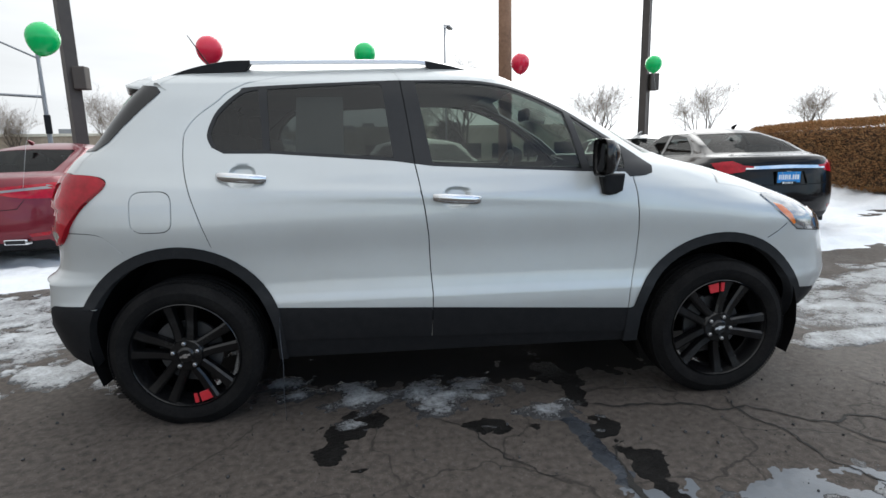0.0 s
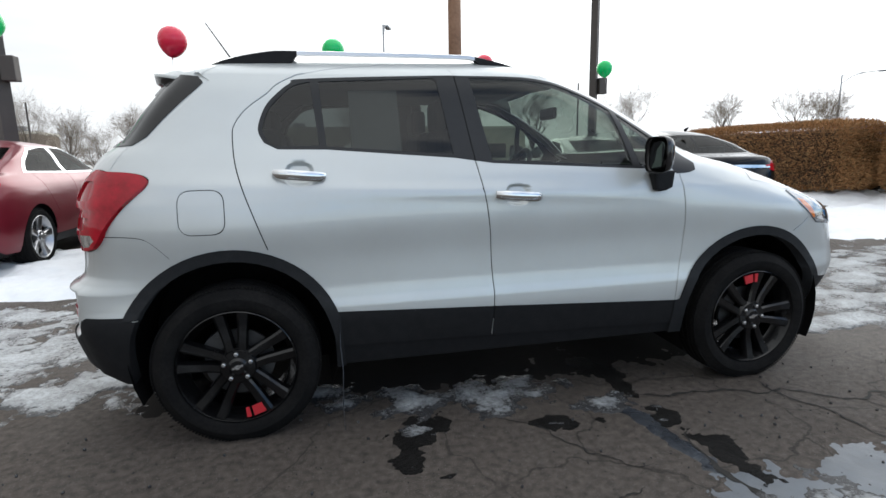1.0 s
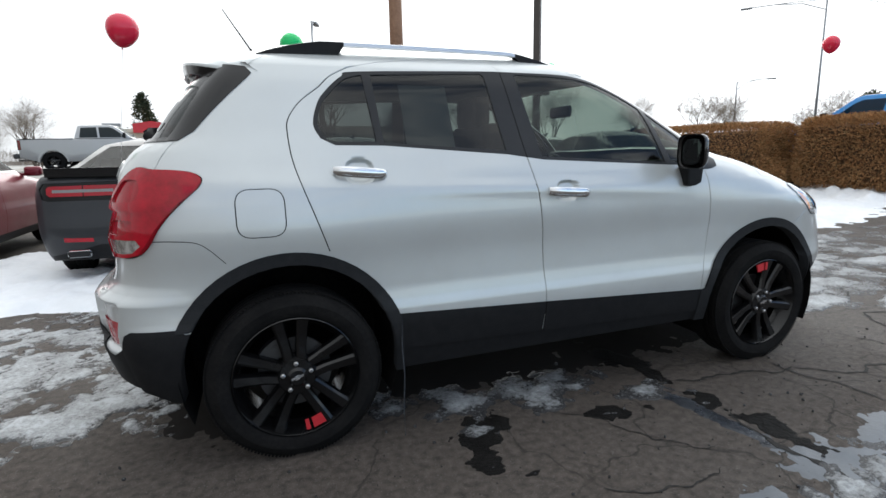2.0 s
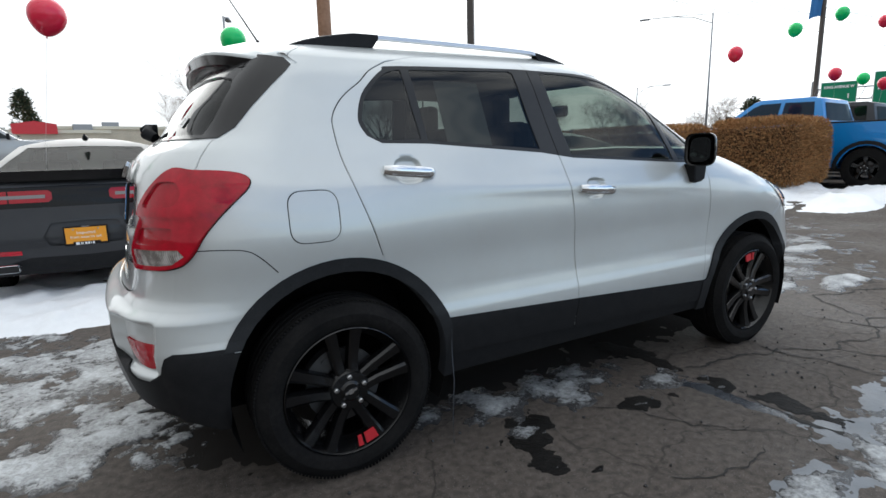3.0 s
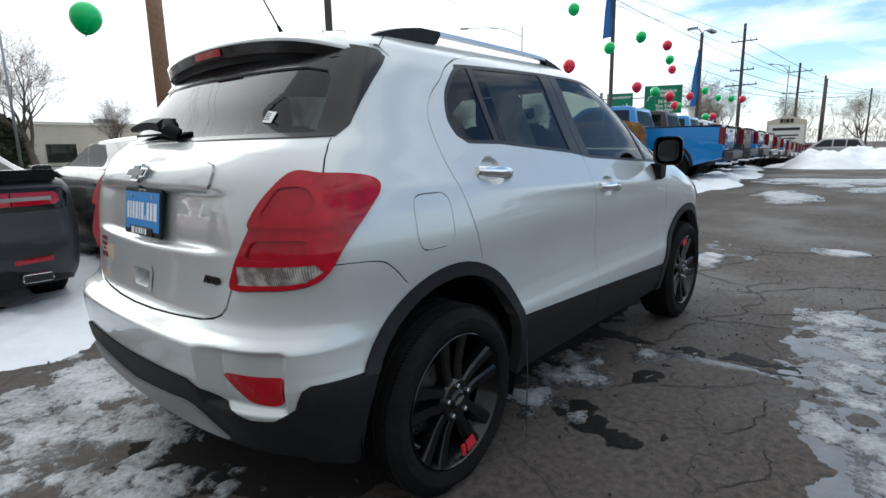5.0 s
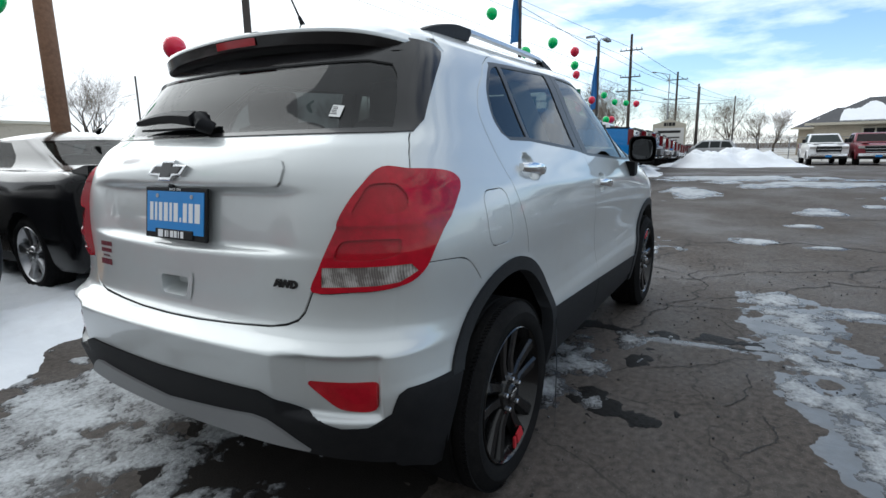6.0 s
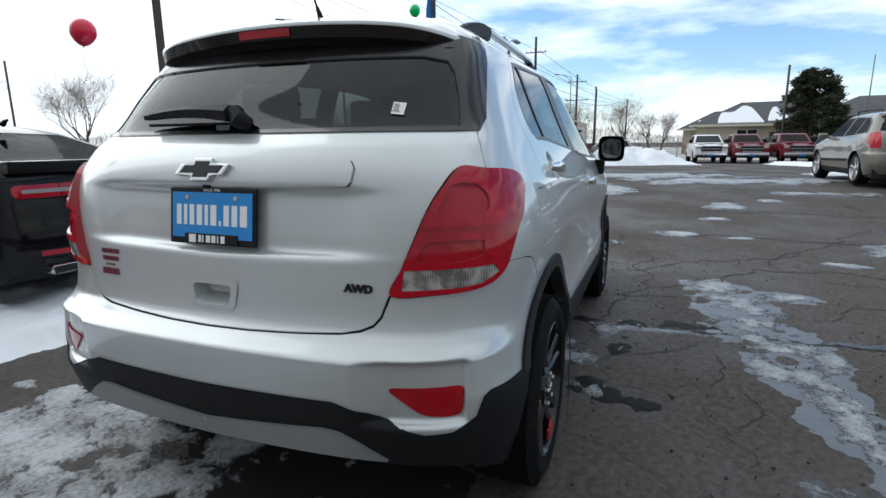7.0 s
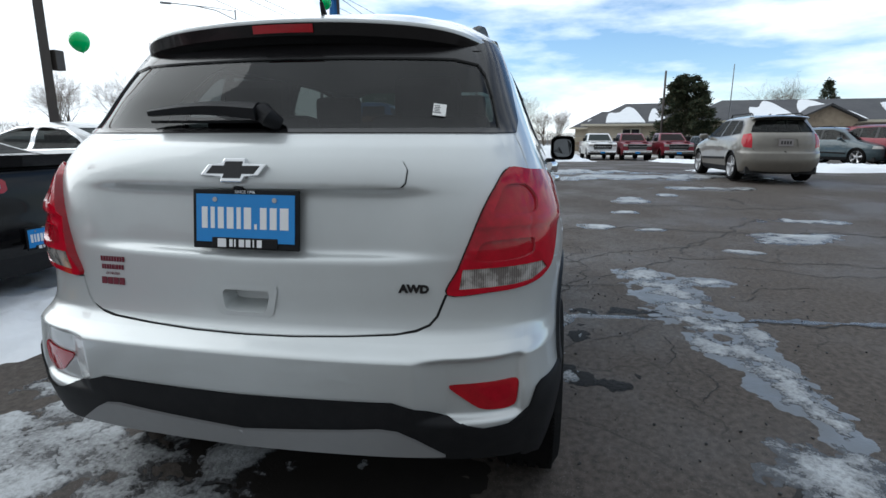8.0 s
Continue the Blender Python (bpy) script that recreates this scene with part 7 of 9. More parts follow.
def build_pickup(name, label, paint, m, group, detail=True):
    """Crew-cab pickup, 5.8 m, nose towards +x."""
    car = thing(name, label, "pickup", group)
    W = 1.0
    AR, AF, wz = -1.80, 1.85, .42
    bm = bmesh.new()
    o = [(-2.98, .62), (-2.98, 1.33), (-2.93, 1.36), (-1.02, 1.36), (-.98, 1.37), (1.05, 1.34), (1.15, 1.36), (2.55, 1.28), (2.72, 1.18), (2.75, .62), (2.60, .50)]
    prism(bm, outline_with_arches(o, ((AR, wz, .50), (AF, wz, .50))), -W, W, .035)
    bmesh.ops.recalc_face_normals(bm, faces=bm.faces)
    body = part("body", bm, paint, car, auto=30)
    bm = bmesh.new()
    cab = [(-1.00, 1.38), (-.86, 1.90), (-.70, 1.95), (.35, 1.96), (.50, 1.92), (1.20, 1.38)]
    z0, z1, w0, w1 = 1.38, 1.96, .95, .76
    cabin_block(bm, cab, w0, w1, z0, z1)
    cabo = part("cab", bm, paint, car, auto=30)
    for s in (-1, 1):
        for q in (((-.80, 1.42), (-.74, 1.84), (-.16, 1.86), (-.12, 1.42)), ((-.04, 1.42), (-.08, 1.86), (.34, 1.86), (.48, 1.80), (.98, 1.42))):
            bm = bmesh.new()
            pane_on_cab(bm, q, w0, w1, z0, z1, s)
            part("side_window", bm, BG_GLASS, cabo)
        bm = bmesh.new()
        box(bm, .92, s * 1.10, 1.50, .10, .20, .24, .04, seg=2)
        part("door_mirror", bm, PLASTIC, cabo)
    bm = bmesh.new()
    f = lambda t: Vector((-1.006 + .14 * t, 0, 1.38 + .52 * t))
    bm.faces.new([bm.verts.new(v) for v in ((f(.1).x - .004, -.78, f(.1).z), (f(.85).x - .004, -.66, f(.85).z), (f(.85).x - .004, .66, f(.85).z), (f(.1).x - .004, .78, f(.1).z))])
    part("back_window", bm, BG_GLASS, cabo)
    bm = bmesh.new()
    g = lambda t: Vector((1.20 - .70 * t, 0, 1.38 + .54 * t))
    bm.faces.new([bm.verts.new(v) for v in ((g(.08).x + .006, -.84, g(.08).z), (g(.08).x + .006, .84, g(.08).z), (g(.93).x + .006, .68, g(.93).z), (g(.93).x + .006, -.68, g(.93).z))])
    part("wind_screen", bm, BG_GLASS, cabo)
    # bed hollow
    bm = bmesh.new()
    box(bm, -1.97, 0, 1.362, 1.84, 1.72, .012)
    part("bed_cover", bm, PLASTIC, car, "black bed cover")
    # tail
    bm = bmesh.new()
    box(bm, -2.992, 0, 1.07, .03, 1.46, .50, .015)
    tg = part("tailgate", bm, paint, car)
    bm = bmesh.new()
    box(bm, -3.012, 0, 1.24, .012, .30, .05)
    part("tailgate_handle", bm, PLASTIC, tg)
    bm = bmesh.new()
    box(bm, -3.010, 0, 1.03, .012, 1.30, .26, .006)
    part("tailgate_panel", bm, paint, tg)
    bm = bmesh.new()
    box(bm, -3.00, 0, 1.335, .10, 1.50, .05, .015)
    part("tailgate_cap", bm, PLASTIC, tg)
    for s in (-1, 1):
        bm = bmesh.new()
        box(bm, -2.975, s * .895, 1.12, .08, .17, .42, .025)
        box(bm, -2.93, s * .985, 1.13, .11, .05, .40, .02)
        tl = part("tail_lamp", bm, TRUCK_LAMP, car, "dark red tail lamp")
        bm = bmesh.new()
        box(bm, -3.017, s * .895, 1.12, .008, .11, .12, .003)
        part("lamp_insert", bm, PLASTIC, tl)
        bm = bmesh.new()
        box(bm, -1.97, s * .975, 1.366, 1.90, .07, .03, .01)
        part("bed_rail", bm, PLASTIC, car)
    bm = bmesh.new()
    box(bm, -3.10, 0, .67, .20, 1.98, .20, .04)
    rb = part("rear_bumper", bm, DULL if detail or paint in (BLUE_CAR, GREY_CAR) else CHROME, car)
    bm = bmesh.new()
    box(bm, -3.08, 0, .775, .20, 1.5, .03, .01)
    part("bumper_step", bm, PLASTIC, rb)
    for s in (-1, 1):
        bm = bmesh.new()
        tube(bm, [(-2.8, s * .62, .50), (-3.14, s * .62, .50)], .05, 10)
        part("exhaust_tip", bm, CHROME, rb)
    bm = bmesh.new()
    box(bm, -3.14, .28, .64, .01, .30, .15, .003)
    part("number_plate", bm, PLATE_BLUE, rb, "blue dealer plate")
    bm = bmesh.new()
    box(bm, 2.82, 0, .66, .22, 1.94, .20, .05)
    fb = part("front_bumper", bm, CHROME, car, "chrome front bumper")
    bm = bmesh.new()
    box(bm, 2.80, 0, .49, .20, 1.86, .14, .04)
    part("bumper_valance", bm, PLASTIC, fb)
    bm = bmesh.new()
    box(bm, 2.935, 0, .60, .012, .32, .12, .003)
    part("number_plate", bm, PLATE_BLUE, fb, "blue dealer plate")
    bm = bmesh.new()
    prism(bm, [(-.60, .80), (-.66, 1.02), (-.60, 1.20), (.60, 1.20), (.66, 1.02), (.60, .80)], -2.80, -2.70, .02, m=Matrix.Rotation(radians(90), 4, 'Z'))
    bmesh.ops.recalc_face_normals(bm, faces=bm.faces)
    gr = part("grille", bm, PLASTIC, car, "black grille with chrome bars")
    for z, w in ((.83, 1.16), (1.0, 1.30), (1.17, 1.18)):
        bm = bmesh.new()
        box(bm, 2.805, 0, z, .02, w, .030, .008)
        part("grille_bar", bm, CHROME, gr)
    for s in (-1, 1):
        bm = bmesh.new()
        box(bm, 2.69, s * .80, 1.10, .14, .32, .15, .03)
        part("head_lamp", bm, CLEAR_LENS, car)
        bm = bmesh.new()
        box(bm, 1.85, s * .60, 1.345, 1.4, .34, .06, .03)
        part("bonnet_ridge", bm, paint, car)
    bm = bmesh.new()
    box(bm, 0, 0, .52, 5.2, 1.2, .22)
    part("chassis", bm, GAP, car)
    for cx in (AR, AF):
        for s in (-1, 1):
            bm = bmesh.new()
            n = 14
            ro = [(cx + .56 * math.cos(math.pi * k / n), wz + .56 * math.sin(math.pi * k / n)) for k in range(n + 1)]
            ri = [(cx + .49 * math.cos(math.pi * k / n), wz + .49 * math.sin(math.pi * k / n)) for k in range(n + 1)]
            prism(bm, ro + ri[::-1], s * .9, s * 1.04, 0)
            bmesh.ops.recalc_face_normals(bm, faces=bm.faces)
            part("wheel_arch_trim", bm, PLASTIC if paint is BLUE_CAR else paint, car)
            if detail:
                wheel_parts(car, cx, s * 1.0, wz, .42, .28, .24, 0, right=(s < 0), twin=False, caps=False)
            else:
                bm = bmesh.new()
                Mx = Matrix.Translation((cx, s * .98, wz)) @ Matrix.Diagonal((1, -s, 1, 1))
                lathe(bm, [(.0, .02), (.06, .0), (.2, .03), (.24, .0), (.26, -.0), (.38, .0), (.42, .04), (.42, .24), (.0, .26)], 20, Mx)
                bmesh.ops.recalc_face_normals(bm, faces=bm.faces)
                part("wheel", bm, RUBBER, car)
    car.matrix_world = m
    return car


def on_lot(x, y, turn, dz=0.0):
    return Matrix.Translation((x, y, float(ground_height(x, y)) + dz)) @ Matrix.Rotation(radians(turn), 4, 'Z')


row_dir = Vector((math.cos(radians(4)), math.sin(radians(4))))
row0 = Vector((11.75, 4.30))
first = build_pickup("pickup", "bright blue pickup with black wheels, parked on snow", BLUE_CAR, on_lot(row0.x, row0.y, 96), "row of pickups")
kinds = []
for paint, label in ((SILVER_CAR, "silver pickup in a long row of pickups"), (WHITE_CAR, "white pickup in a long row of pickups"), (RED_CAR, "red pickup in a long row of pickups"), (BLUE_CAR, "blue pickup in a long row of pickups"), (GREY_CAR, "dark grey pickup in a long row of pickups")):
    kinds.append((paint, label))
second = None
made = {}
for k in range(1, 14):
    paint, label = kinds[(0, 4, 3, 1, 2, 3, 2, 0, 2, 2, 1, 4, 2, 3)[k]]
    p = row0 + row_dir * (3.0 * k)
    mm = on_lot(p.x, p.y, 95)
    if label in made:
        copy_thing(made[label], mm)
    else:
        made[label] = build_pickup("pickup", label, paint, mm, "row of pickups", detail=False)


def build_boxy(name, label, paint, m, body, arches, cab, panes, W, w1, tail, group="", rails=False, r=.33, cat="car"):
    """A hatchback or sport utility from side outlines; tail towards -x."""
    car = thing(name, label, cat, group)
    bm = bmesh.new()
    prism(bm, outline_with_arches(body, [(a, r, r + .06) for a in arches]), -W, W, .06)
    bmesh.ops.recalc_face_normals(bm, faces=bm.faces)
    part("body", bm, paint, car, auto=30)
    z0, z1 = min(z for _, z in cab), max(z for _, z in cab)
    bm = bmesh.new()
    cabin_block(bm, cab, W - .04, w1, z0, z1)
    cabo = part("cabin", bm, paint, car, auto=30)
    for s in (-1, 1):
        for q in panes:
            bm = bmesh.new()
            pane_on_cab(bm, q, W - .04, w1, z0, z1, s)
            part("side_window", bm, BG_GLASS, cabo)
        bm = bmesh.new()
        box(bm, panes[-1][-1][0] - .1, s * (W + .08), z0 + .08, .10, .18, .12, .03)
        part("door_mirror", bm, paint, cabo)
        bm = bmesh.new()
        box(bm, tail + .05, s * (W - .09), .98, .14, .17, .26, .03)
        part("tail_lamp", bm, RED_LENS, car, "red tail lamp")
        bm = bmesh.new()
        box(bm, body[-2][0] - .10, s * (W - .22), .78, .2, .38, .16, .04)
        part("head_lamp", bm, CLEAR_LENS, car)
        if rails:
            bm = bmesh.new()
            tube(bm, [(cab[1][0] + .1, s * (w1 - .06), z1 + .02), (cab[1][0] + .2, s * (w1 - .06), z1 + .05), (cab[-2][0] - .2, s * (w1 - .06), z1 + .05), (cab[-2][0] - .1, s * (w1 - .06), z1 + .02)], .016, 6)
            part("roof_rail", bm, PLASTIC, car)
        for cx in arches:
            bm = bmesh.new()
            Mx = Matrix.Translation((cx, s * (W - .02), r)) @ Matrix.Diagonal((1, -s, 1, 1))
            lathe(bm, [(r * .68, .0), (r * .72, -.004), (r * .95, .0), (r, .03), (r, .19), (.0, .2)], 28, Mx)
            bmesh.ops.recalc_face_normals(bm, faces=bm.faces)
            wh = part("tyre", bm, RUBBER, car, auto=35)
            bm = bmesh.new()
            lathe(bm, [(.0, .006), (r * .2, .004), (r * .25, .03), (r * .35, .03), (r * .36, .012), (r * .60, .012), (r * .62, .03), (r * .69, .004)], 28, Mx)
            part("rim", bm, ALLOY, wh, auto=30)
    # back and front glass
    (ax, az), (bx, bz) = cab[0], cab[1]
    L = lambda t: (ax + (bx - ax) * t - .008, az + (bz - az) * t)
    bm = bmesh.new()
    bm.faces.new([bm.verts.new((L(t)[0], y, L(t)[1])) for t, y in ((.08, -W + .14), (.90, -w1 + .07), (.90, w1 - .07), (.08, W - .14))])
    part("back_window", bm, BG_GLASS, cabo)
    (ax, az), (bx, bz) = cab[-1], cab[-2]
    L2 = lambda t: (ax + (bx - ax) * t + .008, az + (bz - az) * t)
    bm = bmesh.new()
    bm.faces.new([bm.verts.new((L2(t)[0], y, L2(t)[1])) for t, y in ((.06, W - .12), (.92, w1 - .07), (.92, -w1 + .07), (.06, -W + .12))])
    part("wind_screen", bm, BG_GLASS, cabo)
    bm = bmesh.new()
    box(bm, tail - .01, 0, .56, .12, 2 * W - .08, .26, .05)
    part("rear_bumper", bm, paint, car)
    bm = bmesh.new()
    box(bm, tail - .02, 0, .82, .02, .31, .16, .004)
    pl = part("number_plate", bm, PAPER, car, "pale number plate")
    for k, x in enumerate((-.09, -.03, .03, .09)):
        bm = bmesh.new()
        box(bm, tail - .033, x, .82, .004, .035, .07)
        part("plate_bar", bm, INK, pl)
    bm = bmesh.new()
    box(bm, 0, 0, .32, body[-2][0] - tail - .3, 1.3, .2)
    part("underbody", bm, GAP, car)
    car.matrix_world = m
    return car


build_saloon("hatchback", "dusty taupe hatchback standing alone on the lot", "wagon", TAUPE_CAR, on_lot(12.1, -6.15, 1), None, ALLOY, "")
suv_body = [(-2.35, .40), (-2.40, .75), (-2.36, 1.08), (-2.25, 1.12), (1.15, 1.10), (2.05, 1.02), (2.38, .85), (2.40, .42)]
suv_cab = [(-2.30, 1.08), (-1.95, 1.68), (-1.75, 1.73), (.05, 1.74), (.28, 1.70), (1.15, 1.08)]
suv_panes = [[(-2.02, 1.16), (-1.75, 1.62), (-1.20, 1.64), (-1.15, 1.16)], [(-1.07, 1.16), (-1.12, 1.64), (-.40, 1.65), (-.36, 1.16)], [(-.28, 1.15), (-.32, 1.65), (.20, 1.63), (.85, 1.14)]]
build_saloon("sport_utility", "dark teal sport utility parked at the lot's edge", "wagon", TEAL_CAR, on_lot(25.6, -14.9, 208) @ Matrix.Diagonal((1.1, 1.12, 1.13, 1)), None, ALLOY, "cars along the far edge")
build_saloon("sport_utility", "dark red sport utility parked at the lot's edge", "wagon", RED_CAR, on_lot(24.0, -16.4, 208) @ Matrix.Diagonal((1.14, 1.14, 1.16, 1)), None, ALLOY, "cars along the far edge")
build_boxy("sport_utility", "dark sport utility parked by a white one", GREY_CAR, on_lot(37.5, -12.4, 180), suv_body, (-1.45, 1.45), suv_cab, suv_panes, .96, .70, -2.38, "cars along the far edge", r=.38)
for (x, y), paint, label in (((39.5, -4.9), WHITE_CAR, "white pickup facing the lot"), ((39, -7.2), RED_CAR, "red pickup facing the lot"), ((38.4, -9.8), RED_CAR, "dark red pickup facing the lot")):
    build_pickup("pickup", label, paint, on_lot(x, y, 183), "pickups facing the lot", detail=False)
build_pickup("pickup", "silver pickup on the raised street", SILVER_CAR, Matrix.Translation((-6.9, 25.0, .70)), "", detail=True)
build_boxy("sport_utility", "silver sport utility across the street", SILVER_CAR, on_lot(46, 2.5, 95), suv_body, (-1.45, 1.45), suv_cab, suv_panes, .96, .70, -2.38, r=.38)


# ---- hedge, trees ----
def leafy(name, colours):
    """Foliage whose pieces differ in colour one by one."""
    m = material(name, colours[0], 0.85)
    nt = m.node_tree
    g = nt.nodes.new("ShaderNodeNewGeometry")
    r = nt.nodes.new("ShaderNodeValToRGB")
    e = r.color_ramp.elements
    e[0].color, e[1].color = (*colours[0], 1), (*colours[-1], 1)
    for k, c in enumerate(colours[1:-1]):
        q = e.new((k + 1) / (len(colours) - 1))
        q.color = (*c, 1)
    nt.links.new(g.outputs["Random Per Island"], r.inputs[0])
    nt.links.new(r.outputs[0], nt.nodes["Principled BSDF"].inputs["Base Color"])
    return m


TWIG = leafy("hedge_twig", ((0.14, 0.065, 0.026), (0.36, 0.18, 0.07), (0.48, 0.27, 0.115), (0.22, 0.15, 0.07)))
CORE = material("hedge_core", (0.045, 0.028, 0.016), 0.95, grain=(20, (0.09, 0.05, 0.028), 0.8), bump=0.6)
BARK = material("bark", (0.075, 0.058, 0.045), 0.9, grain=(25, (0.13, 0.11, 0.09), 0.7), bump=0.6)
TWIGS = material("winter_twigs", (0.17, 0.135, 0.105), 0.9, grain=(2, (0.24, 0.195, 0.155), 0.8))
NEEDLE = leafy("needles", ((0.018, 0.028, 0.016), (0.038, 0.056, 0.029), (0.062, 0.074, 0.038), (0.085, 0.07, 0.038)))
WOOD_POLE = material("pole_wood", (0.40, 0.235, 0.15), 0.85, grain=(12, (0.20, 0.11, 0.07), 0.9), bump=0.6)
DARK_WOOD = material("old_pole_wood", (0.085, 0.068, 0.058), 0.85, grain=(12, (0.05, 0.04, 0.034), 0.9), bump=0.6)
STEEL_POLE = material("brown_steel", (0.075, 0.065, 0.06), 0.55, 0.3, grain=(8, (0.11, 0.095, 0.085), 0.6))
GALV = material("galvanised", (0.30, 0.31, 0.33), 0.5, 0.6, grain=(10, (0.22, 0.23, 0.24), 0.6))
STONE = material("random_stone", (0.40, 0.33, 0.25), 0.85, grain=(3, (0.17, 0.14, 0.11), 0.9), bump=0.6)
STUCCO = material("stucco", (0.56, 0.50, 0.40), 0.85, grain=(6, (0.34, 0.30, 0.24), 0.6), bump=0.3)
SHINGLE = material("shingle", (0.065, 0.066, 0.072), 0.85, grain=(5, (0.10, 0.10, 0.105), 0.8), bump=0.5)
GREEN_SIGN = material("green_sign", (0.0, 0.20, 0.10), 0.45, grain=(2, (0.0, 0.23, 0.12), 0.5))
FLAG_BLUE = material("blue_cloth", (0.03, 0.16, 0.42), 0.7, grain=(4, (0.04, 0.20, 0.48), 0.6))
CREAM = material("cream_panel", (0.62, 0.58, 0.48), 0.6, grain=(2, (0.55, 0.52, 0.44), 0.5))
GREEN_BALLOON = material("green_balloon", (0.006, 0.60, 0.15), 0.25, coat=0.3, grain=(3, (0.004, 0.52, 0.13), 0.5))
RED_BALLOON = material("red_balloon", (0.74, 0.02, 0.065), 0.25, coat=0.3, grain=(3, (0.64, 0.016, 0.055), 0.5))
for bm_ in (GREEN_BALLOON, RED_BALLOON):
    bm_.node_tree.nodes["Principled BSDF"].inputs["Subsurface Weight"].default_value = 0.35
    bm_.node_tree.nodes["Principled BSDF"].inputs["Subsurface Radius"].default_value = (0.1, 0.1, 0.1)
STRING = material("string", (0.6, 0.6, 0.58), 0.7, grain=(30, (0.5, 0.5, 0.5), 0.4))
CABLE = material("cable", (0.02, 0.02, 0.022), 0.6, grain=(30, (0.04, 0.04, 0.04), 0.4))
VERGE = material("winter_verge", (0.20, 0.165, 0.11), 0.9, grain=(0.9, (0.66, 0.68, 0.70), 1.0), bump=0.4)
KERB = material("kerb_concrete", (0.33, 0.32, 0.30), 0.8, grain=(12, (0.24, 0.235, 0.22), 0.7), bump=0.4)


def blades(n, place, size, rnd, flat=0.35):
    """Many small twigs or leaves as thin bent quads: two triangles each."""
    V, F = [], []
    for k in range(n):
        p, out = place(rnd)
        L = size * rnd.uniform(.6, 1.4)
        d = (out + Vector((rnd.gauss(0, .5), rnd.gauss(0, .5), rnd.gauss(0, .5)))).normalized() * L
        s = d.cross(Vector((rnd.gauss(0, 1), rnd.gauss(0, 1), rnd.gauss(0, 1)))).normalized() * L * flat * .5
        i = len(V)
        V += [tuple(p - s), tuple(p + s), tuple(p + d * .6 + s * .7), tuple(p + d)]
        F += [(i, i + 1, i + 2), (i, i + 2, i + 3)]
    return V, F


def build_hedge(x, y, lx, ly, h, turn, seed, label, n=30000, lift=.18):
    rnd = random.Random(seed)
    hd = thing("hedge", label, "hedge", "clipped hedges", Matrix.Translation((x, y, float(ground_height(x, y)) + lift)) @ Matrix.Rotation(radians(turn), 4, 'Z'))
    ph = [rnd.uniform(0, 6) for _ in range(6)]

    def place(r):
        while True:
            u, v, w = r.uniform(-1, 1), r.uniform(-1, 1), r.uniform(-.95, 1)
            m = max(abs(u), abs(v), abs(w))
            u, v, w = u / m, v / m, w / m
            k = (abs(u) ** 7 + abs(v) ** 7 + abs(w) ** 7) ** (-1 / 7)
            q = Vector((u, v, w)) * k * (1 - .16 * r.random() ** 1.6)
            wav = 1 + .035 * math.sin(5 * q.x * lx + ph[0]) * math.sin(3 * q.z + ph[3]) + .035 * math.sin(4 * q.y * ly + ph[1] + 3 * q.z)
            P = Vector((q.x * lx * wav, q.y * ly * wav, h * .5 * (1 + q.z * (1 + .04 * math.sin(6 * q.x * lx + ph[2])))))
            o = Vector((q.x**5, q.y**5, q.z**5 + .12)).normalized()
            return P, o
    V, F = blades(n, place, .055, rnd, .22)
    me = bpy.data.meshes.new("foliage")
    me.from_pydata(V, [], F)
    ob = tagged(link("foliage", me, TWIG, hd), kind="stuff")
    # solid dark brown core block inside the twigs
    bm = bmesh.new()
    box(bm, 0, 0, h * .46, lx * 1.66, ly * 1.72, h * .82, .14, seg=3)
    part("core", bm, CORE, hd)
    bm = bmesh.new()
    for k in range(5):
        a, b = rnd.uniform(-.8, .8) * lx, rnd.uniform(-.6, .6) * ly
        tube(bm, [(a, b, -lift - .02), (a + rnd.uniform(-.1, .1), b, h * .5)], [.03, .015], 6)
    part("stems", bm, BARK, hd)
    return hd


build_hedge(9.60, 3.62, .80, .92, 1.32, 4, 1, "clipped brown winter hedge block on snow", 60000)
build_hedge(8.7, 6.75, .75, 2.1, 1.32, 4, 2, "long clipped brown winter hedge on snow", 80000)


